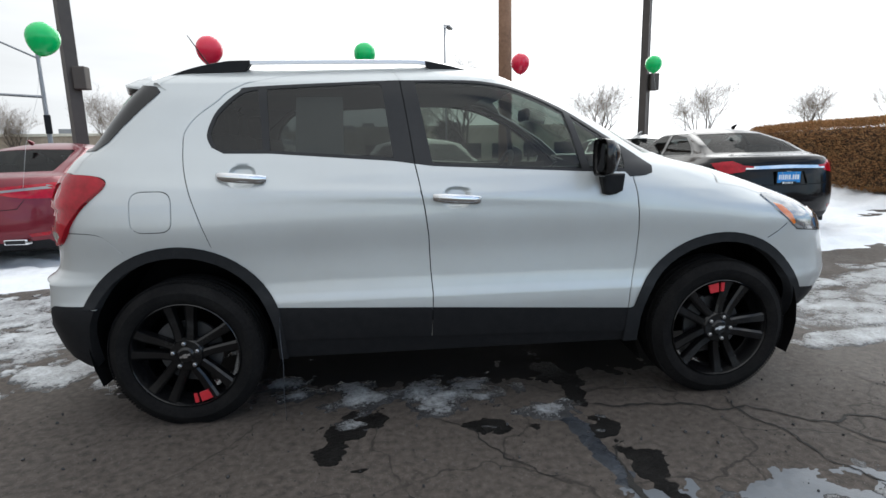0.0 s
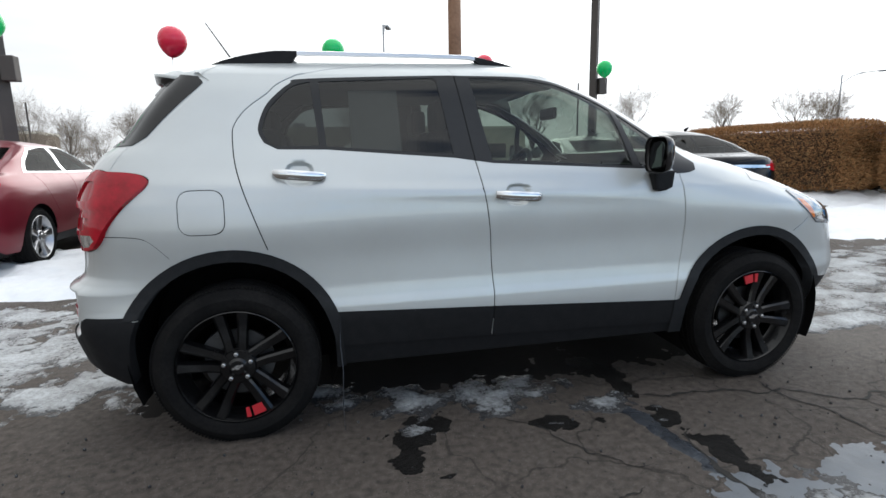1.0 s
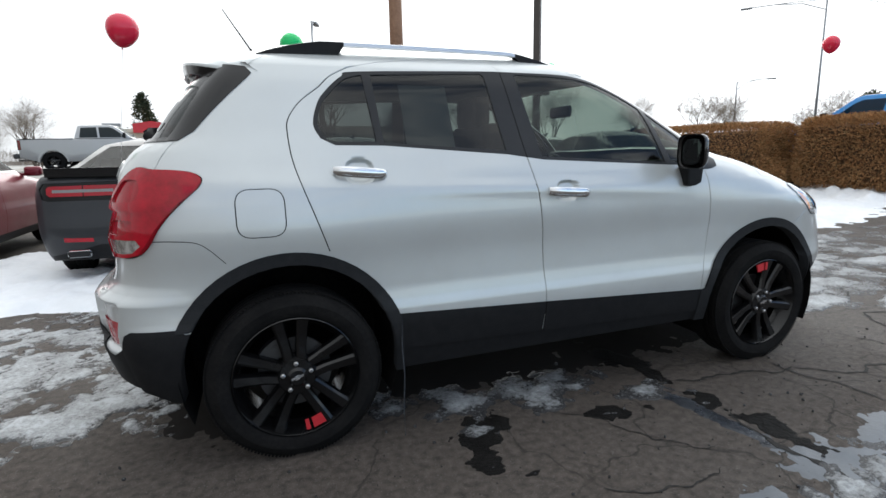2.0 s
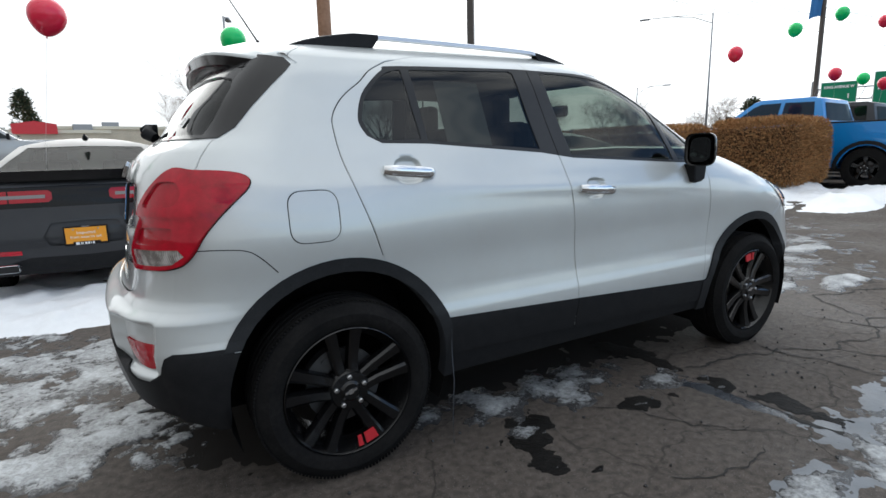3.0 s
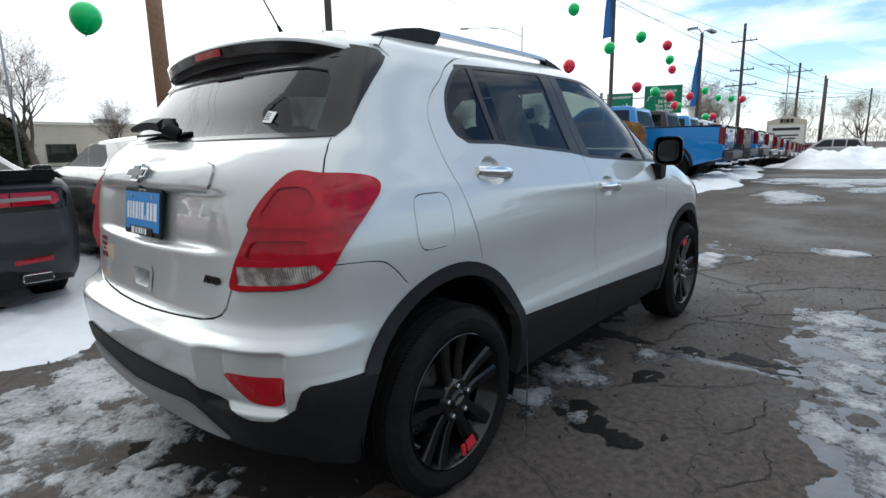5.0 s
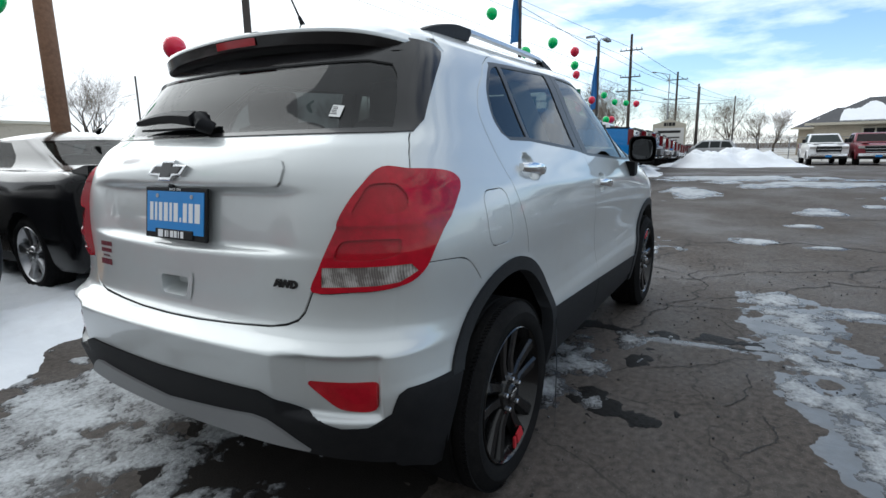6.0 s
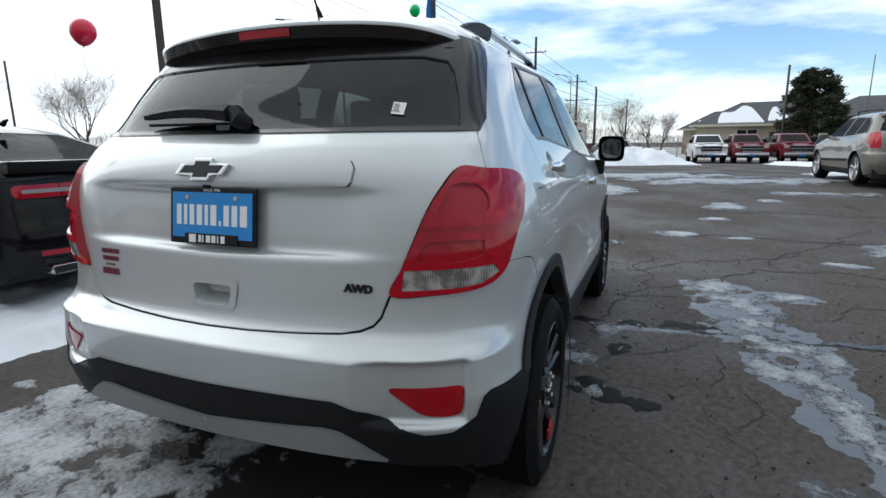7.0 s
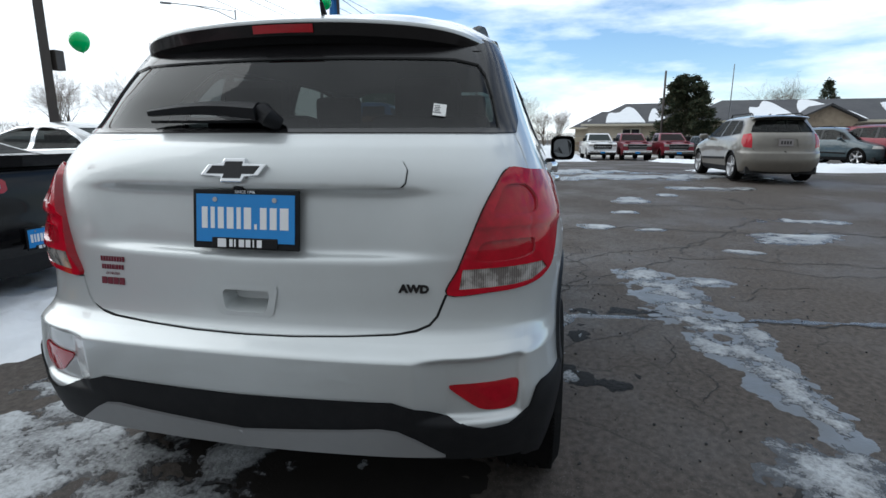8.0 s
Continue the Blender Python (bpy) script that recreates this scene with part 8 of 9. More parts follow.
def grow_tree(seed, height, spread, depth=5, lean=.55, trunk_r=.16):
    """A bare tree: limbs that fork into ever thinner twigs. Returns meshes of the trunk with its limbs, and of the twigs."""
    rnd = random.Random(seed)
    big = bmesh.new()
    V, F = [], []

    def twig(p, d, L, r):
        q = p + d * L
        s = d.cross(Vector((rnd.gauss(0, 1), rnd.gauss(0, 1), rnd.gauss(0, 1)))).normalized() * r
        t = d.cross(s).normalized() * r
        i = len(V)
        V.extend([tuple(p + s), tuple(p - s * .5 + t * .87), tuple(p - s * .5 - t * .87), tuple(q)])
        F.extend([(i, i + 1, i + 3), (i + 1, i + 2, i + 3), (i + 2, i, i + 3)])
        return q

    def branch(p, d, L, r, k):
        if k <= 2:
            n = 4
            pts, rad = [p], [r]
            for j in range(n):
                d = (d + Vector((rnd.gauss(0, .10), rnd.gauss(0, .10), rnd.gauss(.03, .07)))).normalized()
                p = p + d * L / n
                pts.append(p)
                rad.append(r * (1 - .4 * (j + 1) / n))
            tube(big, pts, rad, 7 if k == 0 else 5, caps=True)
            ends = [(pts[j], rad[j]) for j in ((4, 4, 3, 2) if k else (4, 4, 4, 3, 3, 2))]
        else:
            q = p
            ends = []
            for j in range(3):
                d = (d + Vector((rnd.gauss(0, .16), rnd.gauss(0, .16), rnd.gauss(.02, .12)))).normalized()
                q2 = twig(q, d, L / 2.6, r * (1 - .2 * j))
                q = q + d * L / 3
                ends.append((q, r * .6))
        if k >= depth:
            return
        for e, er in ends:
            axis = Vector((rnd.gauss(0, 1), rnd.gauss(0, 1), rnd.gauss(0, .5))).normalized()
            nd = (d + axis * rnd.uniform(lean * .7, lean * 1.5) * (1.25 if k == 0 else 1)).normalized()
            nd.z += .30 if k < 3 else .06
            branch(e, nd.normalized(), L * rnd.uniform(.62, .86) * (spread if k == 0 else 1), max(er * .60, .0078), k + 1)
    branch(Vector((0, 0, -.05)), Vector((rnd.gauss(0, .05), rnd.gauss(0, .05), 1)).normalized(), height * .27, trunk_r, 0)
    m2 = bpy.data.meshes.new("twigs")
    m2.from_pydata(V, [], F)
    return big, m2


def build_tree(seed, height, label, m, spread=1.0, depth=5, **k):
    tr = thing("bare_tree", label, "tree", "bare winter trees")
    big, tw = grow_tree(seed, height, spread, depth, **k)
    part("trunk", big, BARK, tr, smooth=True)
    tagged(link("crown", tw, TWIGS, tr), kind="stuff")
    tr.matrix_world = m
    return tr


tree_a = build_tree(3, 9.0, "wide bare winter tree with fine twigs", Matrix.Translation((4.5, 32.0, .2)), 1.05, 6, lean=.66, trunk_r=.22)
tree_b = build_tree(8, 7.0, "bare winter tree with a rounded crown", Matrix.Translation((23.4, 36.0, 0)) @ Matrix.Scale(.98, 4), 1.25, 6, lean=.74)
tree_c = build_tree(15, 6.8, "bare winter tree with many thin limbs", Matrix.Translation((36.0, 30.5, .2)) @ Matrix.Scale(.88, 4), 1.15, 6, lean=.66)
rnd = random.Random(4)
for src, x, y, s in ((tree_a, 13.8, 32.0, .78), (tree_a, 30.0, 32.6, .80), (tree_b, 46.0, 30.0, .72), (tree_b, -14.3, 33.5, .50), (tree_c, -12.4, 34.5, .50), (tree_b, -17.5, 36.0, .52), (tree_a, -20.5, 38.0, .50), (tree_c, 10.4, 39.0, .9), (tree_b, 39.6, 24.6, .9),
                     (tree_c, -23.8, 52.3, 1.1), (tree_b, -27.5, 52, 1.2), (tree_a, -18.3, 55.0, .9), (tree_b, 47.5, 10.5, 1.15), (tree_c, 60, 15, 1.3), (tree_a, 70, 17, 1.0), (tree_b, 88, 2.5, 1.3), (tree_c, 96, -3, 1.3), (tree_a, 105, -1, 1.0), (tree_a, 62.0, -27.5, 1.1), (tree_b, 80, 9, 1.2),
                     (tree_a, 46, 42, 1.1), (tree_c, -40, 58, 1.4), (tree_b, 2, 52, 1.1)):
    copy_thing(src, Matrix.Translation((x, y, float(ground_height(x, y)) - .05)) @ Matrix.Rotation(rnd.uniform(0, 6.28), 4, 'Z') @ Matrix.Scale(s, 4))


def build_conifer(x, y, h, r, seed, label, n=9000, slim=.75):
    rnd_ = random.Random(seed)
    tr = thing("conifer", label, "tree", m=Matrix.Translation((x, y, float(ground_height(x, y)))))
    bm = bmesh.new()
    tube(bm, [(0, 0, -.05), (0, 0, h * .5), (0, 0, h * .97)], [.2, .12, .02], 8)
    part("trunk", bm, BARK, tr)
    arms = [(h * (.08 + .9 * (k / 90) ** .9), rnd_.uniform(0, 6.28), rnd_.uniform(.75, 1.1)) for k in range(90)]

    def place(q):
        z, a, f = q.choice(arms)
        reach = r * f * max(.06, (1 - z / h) ** slim) * min(1, .45 + 3 * z / h)
        t = q.random() ** .6
        P = Vector((math.cos(a) * reach * t, math.sin(a) * reach * t, z + .12 * t - .1 * t * t))
        P += Vector((q.gauss(0, .14), q.gauss(0, .14), q.gauss(0, .13)))
        return P, Vector((math.cos(a), math.sin(a), .25))
    V, F = blades(n, place, .24, rnd_, .45)
    me = bpy.data.meshes.new("needles")
    me.from_pydata(V, [], F)
    tagged(link("crown", me, NEEDLE, tr), kind="stuff")
    return tr


build_conifer(50.2, -13.7, 7.2, 3.5, 1, "dense dark green spruce by a house", 30000, .42)
build_conifer(-10.0, 58.5, 7.6, 2.3, 2, "dark green spruce behind a shop", 6000)
build_conifer(69.5, -34.1, 8.6, 2.6, 3, "dark green spruce behind the house", 5000)
build_conifer(3.2, 33.5, 3.2, 1.7, 4, "dark evergreen bush below a bare tree", 6000, .4)
build_conifer(33, 17.5, 4.2, 1.6, 5, "small dark evergreen by the road", 3000)


# ---- poles, lamps, wires ----
def base_z(x, y):
    return float(ground_height(x, y)) - .02


def build_pole(name, label, x, y, h, r0, r1, mat, seg=10, box_z=None, category="pole"):
    po = thing(name, label, category, m=Matrix.Translation((x, y, base_z(x, y))))
    bm = bmesh.new()
    tube(bm, [(0, 0, 0), (0, 0, h * .5), (0, 0, h)], [r0, (r0 + r1) / 2, r1], seg)
    part("shaft", bm, mat, po, smooth=seg > 6)
    if box_z:
        bm = bmesh.new()
        box(bm, .17, -.05, box_z, .18, .16, .34, .015)
        part("switch_box", bm, STEEL_POLE, po, "metal switch box")
    return po


build_pole("utility_pole", "weathered brown wooden utility pole", 2.68, 11.02, 11, .185, .15, WOOD_POLE, 14)
build_pole("light_pole", "brown steel light pole with a switch box", 4.95, 7.75, 10, .105, .095, STEEL_POLE, 4, 2.55)
build_pole("light_pole", "brown steel light pole with a switch box", -5.2, 5.65, 10, .125, .11, STEEL_POLE, 4, 2.5)


def build_street_lamp(x, y, h, reach, turn, label, r=.09):
    """A lamp post with a bowed arm."""
    lp = thing("street_lamp", label, "street lamp", m=Matrix.Translation((x, y, base_z(x, y))) @ Matrix.Rotation(radians(turn), 4, 'Z'))
    bm = bmesh.new()
    tube(bm, [(0, 0, 0), (0, 0, h)], [r, r * .6], 8)
    part("post", bm, GALV, lp, smooth=True)
    bm = bmesh.new()
    tube(bm, [(0, 0, h - .7), (reach * .3, 0, h - .15), (reach * .65, 0, h + .05), (reach, 0, h + .08)], .035, 6)
    tube(bm, [(0, 0, h - .1), (reach * .35, 0, h + .02), (reach * .65, 0, h + .06)], .025, 6)
    part("arm", bm, GALV, lp)
    bm = bmesh.new()
    box(bm, reach + .3, 0, h + .06, .7, .26, .12, .05)
    part("lamp_head", bm, GALV, lp)
    return lp


build_street_lamp(34.3, 21.6, 10.6, 4.2, 123, "tall grey street lamp with a long arm")
build_street_lamp(2.4, 24.5, 7.6, .7, 70, "slim grey street lamp leaning over the road", .06)
build_street_lamp(40.4, 33, 7.2, 2.3, -50, "grey street lamp with a bowed arm")
build_street_lamp(70, 9.0, 10, 2.5, 150, "distant grey street lamp", .1)
build_pole("lamp_post", "slim dark lamp post with a small head", 18.8, 36.0, 6.2, .07, .06, STEEL_POLE, 6)
build_pole("lamp_post", "slim dark lamp post", -24.5, 48, 6.0, .08, .07, STEEL_POLE, 6)
build_pole("flag_pole", "thin pale flag pole by the house", 50.2, -17.4, 8.2, .06, .04, GALV, 6)
build_pole("utility_pole", "dark wooden utility pole beside a spruce", 49.0, -11.4, 7.6, .11, .09, STEEL_POLE, 8)
for (x, y, h) in ((100, 8.6, 11.5), (146, 5, 12.5), (116, 10, 12.5)):
    build_pole("utility_pole", "distant grey utility pole", x, y, h, .22, .16, STEEL_POLE, 7)


def build_power_pole(x, y, h, arms, label):
    po = thing("power_pole", label, "power pole", "power line", Matrix.Translation((x, y, base_z(x, y))))
    bm = bmesh.new()
    tube(bm, [(0, 0, 0), (0, 0, h)], [.22, .14], 8)
    part("shaft", bm, DARK_WOOD, po)
    for z, half in arms:
        bm = bmesh.new()
        box(bm, 0, 0, z, .10, half * 2, .12, .01)
        arm = part("cross_arm", bm, DARK_WOOD, po)
        for yy in (-half * .9, -half * .45, half * .45, half * .9):
            bm = bmesh.new()
            tube(bm, [(0, yy, z + .05), (0, yy, z + .28)], [.04, .05], 6)
            part("insulator", bm, GALV, arm)
    return po


build_power_pole(64.5, 12.6, 14.2, ((12.4, 1.3), (7.8, 1.6), (9.4, 1.2)), "tall wooden power pole with cross arms")
build_power_pole(92, 11.0, 12.8, ((11.6, 1.6), (8.6, 2.0)), "distant wooden power pole with cross arms")


def wire(a, b, sag, r=.012):
    bm = bmesh.new()
    a, b = Vector(a), Vector(b)
    tube(bm, [a.lerp(b, k / 16) - Vector((0, 0, sag * 4 * (k / 16) * (1 - k / 16))) for k in range(17)], r, 4, caps=False)
    return tagged(part("power_line", bm, CABLE), "thin dark overhead power line", "cable", "power line")


for dy, z, z2 in ((-1.2, 12.2, 12.4), (1.2, 12.2, 12.4), (-1.4, 7.6, 9.4), (1.4, 7.6, 9.4), (0, 9.3, 7.5)):
    wire((64.5, 12.6 + dy, z - .5), (-95, 92 + dy, z2 + 36), 1.1, .022)
    wire((64.5, 12.6 + dy, z - .5), (146, 5 + dy, 11.5), 1.2, .03)
wire((24.7, 10.0, 8.5), (100, 8.6, 10.5), 1.0, .02)


# banner poles with blue flags
def build_banner(x, y, h, lights, turn):
    po = thing("banner_pole", "dark pole with a furled blue banner" if not lights else "dark pole with twin floodlights and a blue banner", "pole", "banner poles", Matrix.Translation((x, y, base_z(x, y))) @ Matrix.Rotation(radians(turn), 4, 'Z'))
    bm = bmesh.new()
    tube(bm, [(0, 0, 0), (0, 0, h)], [.12, .09], 8)
    part("shaft", bm, STEEL_POLE, po)
    bm = bmesh.new()
    rows = []
    top, low = h - .8, h - 3.9
    for k in range(12):
        t = k / 11
        z = top + (low - top) * t
        w = .12 + .42 * t
        rows.append([bm.verts.new((.11 + w * u + .05 * math.sin(5 * t + 6 * u), .06 * math.sin(9 * u + 3 * t), z - .15 * u)) for u in (0, .25, .5, .75, 1)])
    for a, b in zip(rows, rows[1:]):
        for i in range(4):
            bm.faces.new((a[i], a[i + 1], b[i + 1], b[i]))
    part("banner", bm, FLAG_BLUE, po, "furled blue cloth banner", smooth=True)
    if lights:
        for s in (-1, 1):
            bm = bmesh.new()
            tube(bm, [(0, 0, h), (.25 * s, 0, h + .2), (.5 * s, 0, h + .2)], .03, 6)
            part("lamp_bracket", bm, GALV, po)
            bm = bmesh.new()
            box(bm, .5 * s, 0, h + .22, .55, .30, .14, .03, m=Matrix.Rotation(radians(-10 * s), 4, 'Y'))
            part("floodlight", bm, GALV, po)
    return po


build_banner(24.7, 10.0, 10.5, False, 150)
build_banner(30.7, 7.4, 7.4, True, 160)


# green road signs on a gantry
def build_signs():
    M = Matrix.Translation((45.0, 15.4, .55)) @ Matrix.Rotation(radians(-66), 4, 'Z') @ Matrix.Scale(.85, 4)
    ga = thing("road_sign", "green highway signs with white lettering on a gantry", "road sign", m=M)
    bm = bmesh.new()
    for z in (4.5, 5.5):
        box(bm, 0, 0, z, 9.5, .12, .12)
    for k in range(12):
        tube(bm, [(-4.6 + .8 * k, 0, 4.5), (-4.2 + .8 * k, 0, 5.5)], .03, 5)
    part("gantry", bm, GALV, ga)
    for x in (-4.7, 4.7):
        bm = bmesh.new()
        tube(bm, [(x, 0, -1.6), (x, 0, 6.2)], .17, 8)
        part("gantry_post", bm, GALV, ga)
    for cx, w, zc, h, lines in ((-2.85, 2.5, 5.15, 1.7, (("KING AVENUE W", .22, .45),)), (1.3, 3.5, 5.25, 2.7, (("Marketplace", .34, .85), ("Street", .34, .45), ("24 th St", .34, -.2), ("Thru Traffic", .30, -.65), ("First Right", .30, -1.05)))):
        bm = bmesh.new()
        box(bm, cx, -.14, zc, w + .12, .05, h + .12, .02)
        bd = part("sign_border", bm, WHITE, ga)
        bm = bmesh.new()
        box(bm, cx, -.17, zc, w, .03, h, .02)
        sg = part("sign_panel", bm, GREEN_SIGN, ga, "green sign panel")
        for txt, hh, dz in lines:
            lettering("sign_letters", txt, hh, WHITE, sg, Matrix.Translation((cx + (.2 if h > 2 else 0), -.19, zc + dz)) @ Matrix.Rotation(radians(90), 4, 'X'), "", .004, .9, .012)
        bm = bmesh.new()
        ax = cx - w * .36 if h > 2 else cx + w * .28
        az = zc - .1 if h > 2 else zc - .45
        tube(bm, [(ax - .2, -.195, az), (ax - .1, -.195, az + .35), (ax + .25, -.195, az + .5)] if h > 2 else [(ax, -.195, az + .3), (ax, -.195, az - .1)], .05, 5)
        part("sign_arrow", bm, WHITE, sg)


build_signs()


def build_shop_sign():
    M = Matrix.Translation((66.6, 8.2, base_z(66, 8))) @ Matrix.Rotation(radians(-84), 4, 'Z') @ Matrix.Scale(.84, 4)
    sg = thing("shop_sign", "cream roadside sign board with dark lettering", "sign", m=M)
    bm = bmesh.new()
    prism(bm, [(-2.2, .5), (-2.2, 4.6), (-1.5, 4.75), (0, 5.3), (1.5, 4.75), (2.2, 4.6), (2.2, .5)], -.2, .2, .04)
    bmesh.ops.recalc_face_normals(bm, faces=bm.faces)
    part("board", bm, CREAM, sg)
    bm = bmesh.new()
    box(bm, 0, -.215, 2.6, 3.9, .03, 2.9, .01)
    pn = part("panel", bm, PAPER, sg)
    glyph_bars("sign_bars", (.7, .3, .75, .75), .5, INK, pn, Matrix.Translation((0, -.235, 4.55)) @ Matrix.Rotation(radians(90), 4, 'X'), "", .004)
    for k, (w, z, h) in enumerate(((3.0, 3.5, .35), (2.8, 2.7, .2), (2.2, 2.3, .2))):
        bm = bmesh.new()
        box(bm, 0, -.235, z, w, .01, h)
        part("print_bar", bm, INK if k == 0 else STEEL_POLE, pn)
    bm = bmesh.new()
    box(bm, 0, 0, .25, 3.6, .5, .8)
    part("plinth", bm, STONE, sg)


build_shop_sign()


# traffic signal
sgm = thing("traffic_signal", "grey traffic signal mast with a black signal head", "traffic signal", m=Matrix.Translation((-18.3, 26.7, -.02)) @ Matrix.Rotation(radians(212), 4, 'Z'))
bm = bmesh.new()
tube(bm, [(0, 0, 0), (0, 0, 6.9)], [.13, .09], 8)
part("mast", bm, GALV, sgm)
bm = bmesh.new()
tube(bm, [(0, 0, 6.5), (1.5, 0, 7.2), (4, 0, 7.4)], .05, 6)
part("lamp_arm", bm, GALV, sgm)
bm = bmesh.new()
tube(bm, [(0, 0, 4.6), (5.5, 0, 4.75)], [.08, .05], 6)
part("signal_arm", bm, GALV, sgm)
bm = bmesh.new()
box(bm, .0, .22, 3.2, .30, .26, .95, .03)
part("signal_head", bm, PLASTIC, sgm)


# ---- balloons ----
def build_balloon(x, y, z, mat, d=.30, turn=0):
    b = thing("balloon", ("green" if mat is GREEN_BALLOON else "red") + " party balloon floating on a white string", "balloon", "balloons over the cars", Matrix.Translation((x, y, z)) @ Euler((radians(12 * math.sin(turn)), radians(16 * math.cos(turn * 1.7)), turn)).to_matrix().to_4x4())
    bm = bmesh.new()
    prof = []
    for k in range(17):
        a = math.pi * k / 16
        r = d / 2 * math.sin(a)
        zz = d / 2 * math.cos(a)
        if zz < 0:
            r *= 1 - .22 * (zz / (d / 2)) ** 2
            zz *= 1.22
        prof.append((max(r, .0008), zz))
    prof += [(.006, -d * .61), (.004, -d * .625), (.013, -d * .655), (.0008, -d * .65)]
    rows = [[bm.verts.new((r * math.cos(2 * math.pi * j / 24), r * math.sin(2 * math.pi * j / 24), zz)) for j in range(24)] for r, zz in prof]
    for p, q in zip(rows, rows[1:]):
        for j in range(24):
            bm.faces.new((p[j], q[j], q[(j + 1) % 24], p[(j + 1) % 24]))
    part("skin", bm, mat, b, smooth=True)
    bm = bmesh.new()
    tube(bm, [(0, 0, -d * .65), (.02, .01, -d * .65 - .4), (-.02, .0, -d * .65 - .9), (.01, 0, -max(z - .9, .9))], .0016, 4)
    part("string", bm, STRING, b)
    return b


for k, (x, y, z, c) in enumerate(((-3.76, 2.63, 2.45, 1), (-2.40, 3.4, 2.48, 0), (-.66, 4.5, 2.62, 1), (1.78, 5.5, 2.64, 0), (4.62, 6.71, 2.80, 1), (9.45, 4.37, 3.13, 0), (10.53, 4.85, 4.68, 1), (11.7, 4.37, 3.82, 1), (13.15, 4.08, 4.26, 1),
        (15.56, 4.15, 4.34, 0), (19.43, 5.34, 4.46, 1), (21.14, 5.79, 4.3, 0), (13.7, 4.35, 2.94, 0), (15.05, 4.28, 2.88, 1), (15.36, 3.92, 2.73, 0), (23.5, 5.71, 3.36, 0), (23.06, 6.03, 2.91, 1), (22.7, 6.1, 2.95, 0), (26.45, 5.88, 3.81, 1), (29.81, 6.1, 3.67, 1), (30.33, 5.56, 3.62, 1), (27.72, 4.46, 3.37, 0),
        (23.86, 5.08, 2.41, 1), (26.53, 5.46, 2.54, 0))):
    build_balloon(x, y, z, GREEN_BALLOON if c else RED_BALLOON, .30 if x < 16 else .33, k * 1.3)


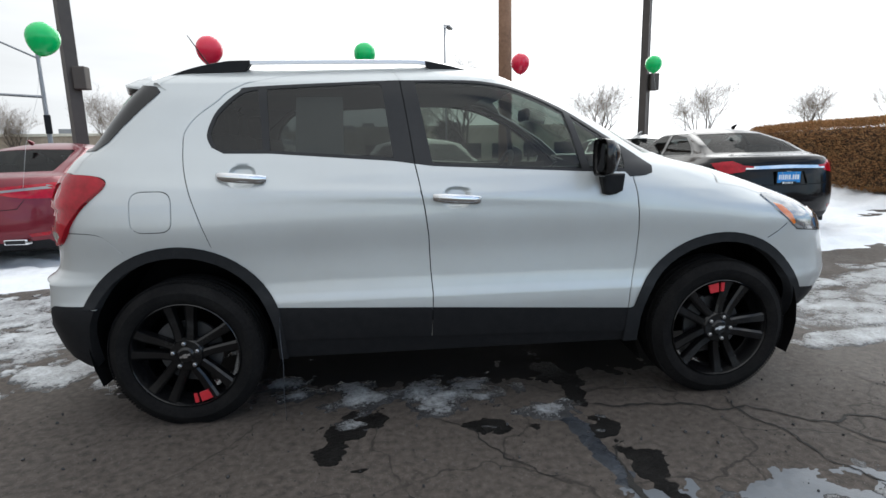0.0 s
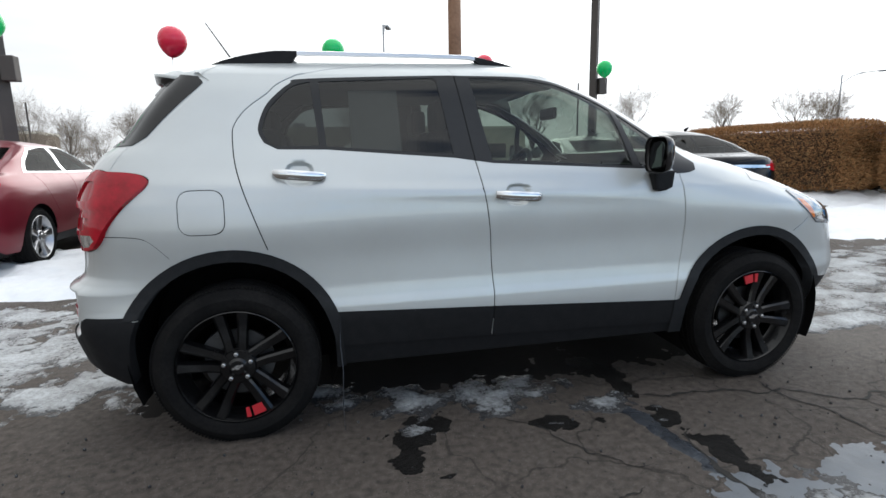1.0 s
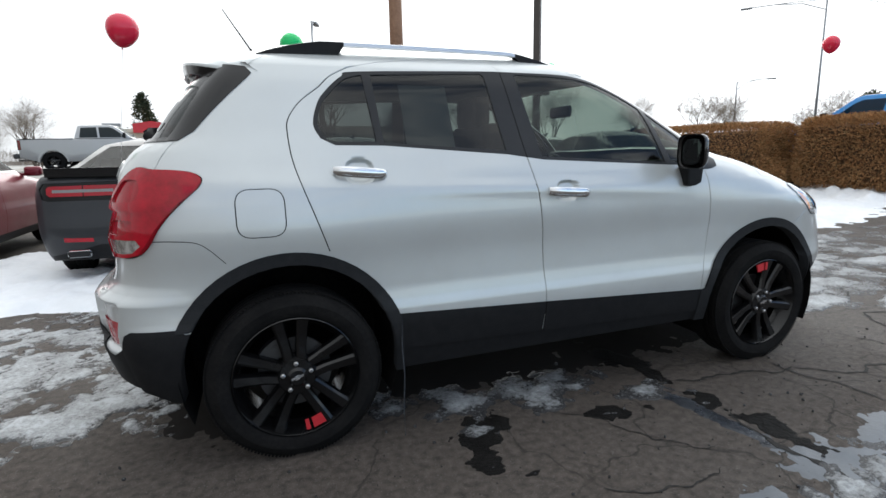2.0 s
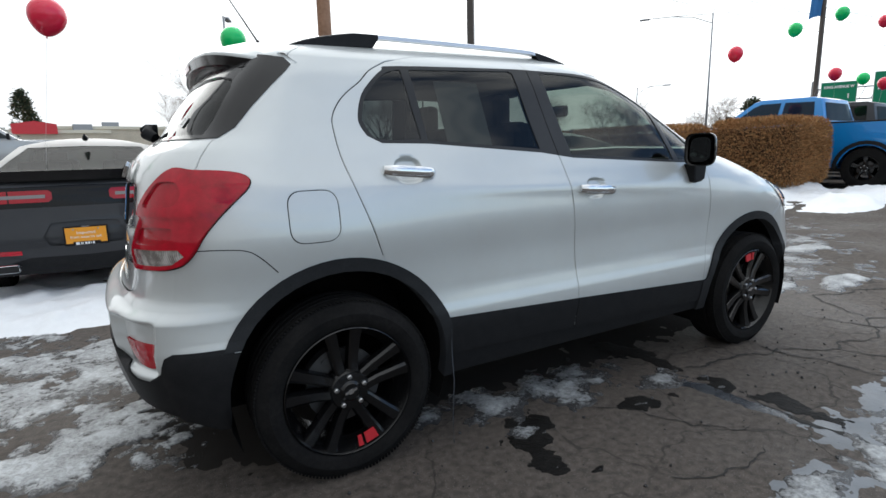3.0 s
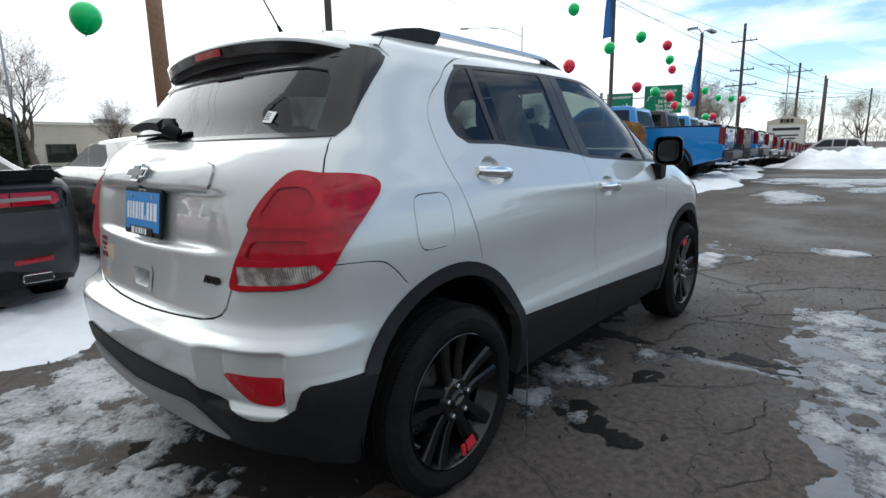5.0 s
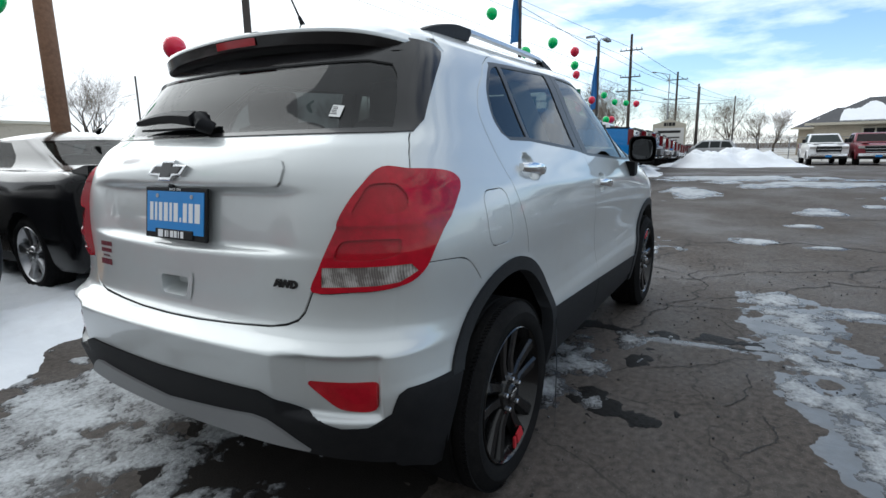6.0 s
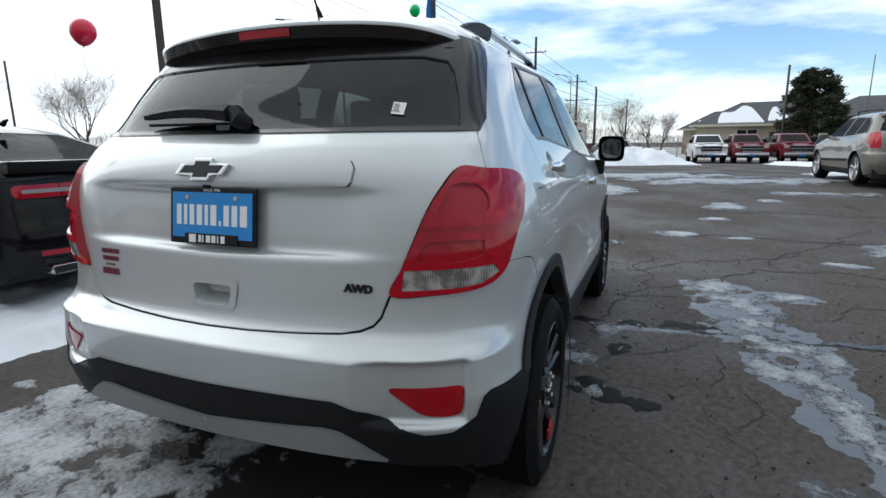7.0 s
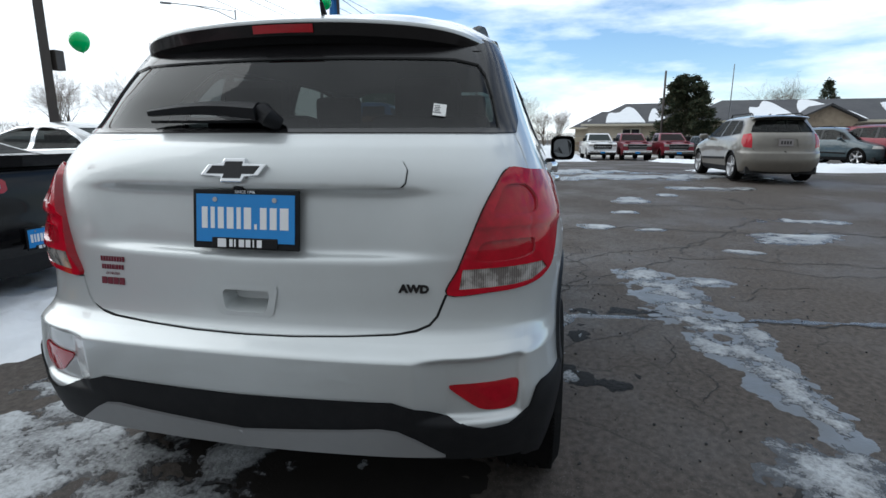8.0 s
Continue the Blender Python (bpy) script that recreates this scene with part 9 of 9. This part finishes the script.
# ---- houses and far buildings ----
def build_house(x, y, turn, length, depth_, wall_h, roof_h, label, windows, gables=(), snow=()):
    """A low house; its front runs along its own x, facing -y. gables: (centre, half width, height) of front gables."""
    ho = thing("house", label, "house", m=Matrix.Translation((x, y, base_z(x, y) - .1)) @ Matrix.Rotation(radians(turn), 4, 'Z'))
    L, Dp = length / 2, depth_
    bm = bmesh.new()
    box(bm, 0, Dp / 2, wall_h / 2, length, Dp, wall_h)
    part("wall", bm, STUCCO, ho, "tan wall")
    bm = bmesh.new()
    box(bm, 0, -.06, .65, length + .06, .14, 1.3)
    part("stone_base", bm, STONE, ho, "stone-clad base")
    o = .7
    bm = bmesh.new()
    v = [bm.verts.new(p) for p in ((-L - o, -o, wall_h - .1), (L + o, -o, wall_h - .1), (L + o, Dp + o, wall_h - .1), (-L - o, Dp + o, wall_h - .1), (-L + Dp * .35, Dp / 2, wall_h + roof_h), (L - Dp * .35, Dp / 2, wall_h + roof_h))]
    for f in ((0, 1, 5, 4), (1, 2, 5), (2, 3, 4, 5), (3, 0, 4), (3, 2, 1, 0)):
        bm.faces.new([v[i] for i in f])
    rf = part("roof", bm, SHINGLE, ho, "grey shingle roof with patches of snow")
    bm = bmesh.new()
    box(bm, 0, -o - .03, wall_h - .12, length + 2 * o, .06, .22)
    part("fascia", bm, CREAM, rf)
    rnd_ = random.Random(int(length * 10))
    # snow lying on the front slope, reaching down to the eaves
    for k, (cx, w, t0, t1) in enumerate(snow):
        bm = bmesh.new()
        sl = lambda t: (-o + (Dp / 2 + o) * t, wall_h - .1 + (roof_h + .1) * t)
        n = 44
        low, high = [], []
        for j in range(n + 1):
            u = -1 + 2 * j / n
            edge = t0 + (t1 - t0) * (1 - abs(u) ** 5) * (.80 + .20 * math.sin(u * 4 + k * 2)) + .02 * rnd_.uniform(-1, 1)
            a_ = t0 + .012 * rnd_.uniform(0, 1)
            for lst, t in ((low, a_), (high, max(min(edge, .96), a_ + .004))):
                yy, zz = sl(t)
                lst.append((bm.verts.new((cx + w * u - .25 * t * w, yy, zz + .01)), bm.verts.new((cx + w * u - .25 * t * w, yy - .02, zz + .11))))
        for i in range(n):
            bm.faces.new((low[i][1], low[i + 1][1], high[i + 1][1], high[i][1]))
            bm.faces.new((low[i][0], low[i + 1][0], low[i + 1][1], low[i][1]))
            bm.faces.new((high[i + 1][0], high[i][0], high[i][1], high[i + 1][1]))
        bmesh.ops.recalc_face_normals(bm, faces=bm.faces)
        part("roof_snow", bm, SNOW, rf, "patch of snow on the roof")
    for gx_, gw, gh in gables:
        bm = bmesh.new()
        a = [bm.verts.new((gx_ + dx, -1.6, z)) for dx, z in ((-gw, 0), (gw, 0), (gw, wall_h), (0, wall_h + gh), (-gw, wall_h))]
        b = [bm.verts.new((gx_ + dx, Dp / 2, z)) for dx, z in ((-gw, 0), (gw, 0), (gw, wall_h), (0, wall_h + gh), (-gw, wall_h))]
        bm.faces.new(a)
        for i in range(5):
            bm.faces.new((a[i], b[i], b[(i + 1) % 5], a[(i + 1) % 5]))
        bmesh.ops.recalc_face_normals(bm, faces=bm.faces)
        part("gable", bm, STONE, ho, "stone-clad gable")
        for s in (-1, 1):
            bm = bmesh.new()
            e = .5
            q = [(gx_, wall_h + gh + .06), (gx_ + s * (gw + e), wall_h - gh * e / gw + .06)]
            vv = [bm.verts.new((q[0][0], -2.1, q[0][1])), bm.verts.new((q[1][0], -2.1, q[1][1])), bm.verts.new((q[1][0], Dp / 2, q[1][1])), bm.verts.new((q[0][0], Dp / 2, q[0][1]))]
            f = bm.faces.new(vv)
            r = bmesh.ops.extrude_face_region(bm, geom=[f])
            bmesh.ops.translate(bm, vec=(0, 0, .16), verts=[g for g in r["geom"] if isinstance(g, bmesh.types.BMVert)])
            bmesh.ops.recalc_face_normals(bm, faces=bm.faces)
            part("gable_roof", bm, SHINGLE, rf)
    for wx, ww in windows:
        bm = bmesh.new()
        box(bm, wx, -.02, wall_h - 1.15, ww + .2, .16, 1.35, .02)
        fr = part("window_frame", bm, CREAM, ho)
        n = max(1, int(ww / .9))
        for k in range(n):
            bm = bmesh.new()
            box(bm, wx - ww / 2 + ww / n * (k + .5), -.115, wall_h - 1.15, ww / n - .12, .02, 1.12)
            part("pane", bm, BG_GLASS, fr)
    return ho


build_house(53.5, -28, -94, 26, 12, 3.5, 2.3, "low tan house with stone base and snowy grey roof", ((-9, 1.8), (-4, 2.7), (2.5, 1.8), (6, 2.7)), ((-1.5, 2.4, 1.2),), ((-5.2, 1.9, .10, .90), (-.4, 2.6, .04, .95), (7.5, 3.0, .05, .8)))
build_house(57.0, -12.0, -97, 13, 11, 3.3, 2.4, "tan house with a stone gable and snowy roof", ((-2, 1.8), (4, 1.8)), ((3.4, 2.6, 1.8),), ((-2.6, 2.0, .05, .8), (.6, .9, .1, .7)))
build_house(70, -8.9, -98, 8, 9, 3.2, 2.2, "small distant house with a dark roof", ((0, 1.8),), (), ((-1, 1.6, .05, .7),))


def build_block(x, y, turn, w, d, h, mat, label, red=False):
    """A plain flat-roofed shop."""
    bl = thing("shop_building", label, "building", m=Matrix.Translation((x, y, -.1)) @ Matrix.Rotation(radians(turn), 4, 'Z'))
    bm = bmesh.new()
    box(bm, 0, d / 2, h / 2, w, d, h)
    part("wall", bm, mat, bl)
    bm = bmesh.new()
    box(bm, 0, d / 2, h + .12, w + .3, d + .3, .3, .02)
    part("parapet", bm, CREAM, bl)
    for k in range(int(w / 4)):
        bm = bmesh.new()
        box(bm, -w / 2 + 4 * k + 2, -.02, 1.6, 2.6, .1, 1.8, .02)
        part("window", bm, BG_GLASS, bl)
    for k in range(3):
        bm = bmesh.new()
        box(bm, -w / 3 + k * w / 3, d / 2, h + .6, 1.6, 1.6, .8, .05)
        part("roof_unit", bm, GALV, bl)
    if red:
        bm = bmesh.new()
        prism(bm, [(-1.6, h - .1), (-1.6, h + .75), (0, h + 1.0), (1.6, h + .75), (1.6, h - .1)], -.4, .1)
        bmesh.ops.recalc_face_normals(bm, faces=bm.faces)
        part("sign_gable", bm, RED_PAINT, bl, "red sign gable")
    return bl


build_block(-9, 56, 6, 11, 9, 3.8, STUCCO, "low shop with a red gable sign across the road", True)
build_block(8, 62, 3, 34, 12, 4.4, STUCCO, "long low pale shop building far across the road")
build_block(-38, 60, 12, 16, 10, 4.2, STONE, "low stone-coloured shop far away")

# wire fence before the houses
fe = thing("fence", "grey wire fence with thin rails before the houses", "fence")
for k in range(22):
    bm = bmesh.new()
    x, y = 47.5 + .02 * k, 1 - 2.2 * k
    tube(bm, [(x, y, base_z(x, y)), (x, y, base_z(x, y) + 1.9)], .035, 6)
    part("post", bm, GALV, fe)
for z in (.2, 1.0, 1.85):
    bm = bmesh.new()
    tube(bm, [(47.5, 1, base_z(47.5, 0) + z), (47.95, -46, base_z(47.5, 0) + z)], .02, 5)
    part("rail", bm, GALV, fe)


# winter verge beyond the lot
def sheet(name, pts, mat, label, dz=.015):
    xs = np.linspace(min(p[0] for p in pts), max(p[0] for p in pts), 60)
    ys = np.linspace(min(p[1] for p in pts), max(p[1] for p in pts), 30)
    me = bpy.data.meshes.new(name)
    me.from_pydata([(x, y, float(ground_height(x, y)) + dz) for x in xs for y in ys], [], [(i * 30 + j, i * 30 + 30 + j, i * 30 + 31 + j, i * 30 + j + 1) for i in range(59) for j in range(29)])
    return tagged(link(name, me, mat), label, "ground", kind="structure")


sheet("verge", ((-120, 14.5), (120, 24)), VERGE, "dry grass verge with old snow beside the road")
sheet("far_verge", ((-160, 44), (160, 150)), VERGE, "snowy winter ground beyond the road")
sheet("house_lawn", ((46, -90), (150, 3)), VERGE, "snowy lawn round the houses")
for x0, y0, x1, y1 in ((-60, 14.4, 60, 14.4),):
    bm = bmesh.new()
    box(bm, 0, 14.4, .02, 18, .15, .22, .02)
    tagged(part("kerb", bm, KERB), "concrete kerb along the verge", "kerb", kind="structure")


# the street runs on a low bank behind the lot
for nm, ys, zs, mat, lab in (("bank", (17.0, 18.6, 20.4), (-.01, .42, .68), VERGE, "snowy grass bank up to the street"), ("road", (20.4, 24.5, 28.6), (.68, .72, .68), ASPHALT, "damp asphalt street on a low bank"), ("bank", (28.6, 31.0, 34.0), (.68, .3, -.01), VERGE, "snowy grass bank behind the street")):
    xs = np.linspace(-90, 90, 46)
    me = bpy.data.meshes.new(nm)
    me.from_pydata([(x, y, z + (.05 * math.sin(x * .7 + y) if k == 1 and nm == "bank" else 0)) for x in xs for k, (y, z) in enumerate(zip(ys, zs))], [], [(3 * i + j, 3 * i + 3 + j, 3 * i + 4 + j, 3 * i + 1 + j) for i in range(45) for j in range(2)])
    tagged(link(nm, me, mat), lab, "road" if nm == "road" else "ground", kind="structure")


# far woods along the horizon
def far_woods():
    rnd_ = random.Random(9)

    def place(r):
        a = r.uniform(-.75, 2.7)
        d = r.uniform(150, 210)
        h = (3 + 3.2 * (0.5 + .5 * math.sin(a * 23) * math.sin(a * 7.3 + 1))) * r.random() ** .8
        return Vector((d * math.cos(a), d * math.sin(a), h - 1.2)), Vector((0, 0, 1))
    V, F = blades(70000, place, 1.3, rnd_, .05)
    me = bpy.data.meshes.new("far_woods")
    me.from_pydata(V, [], F)
    return tagged(link("far_woods", me, TWIGS), "distant line of bare winter trees", "trees", kind="stuff")


far_woods()
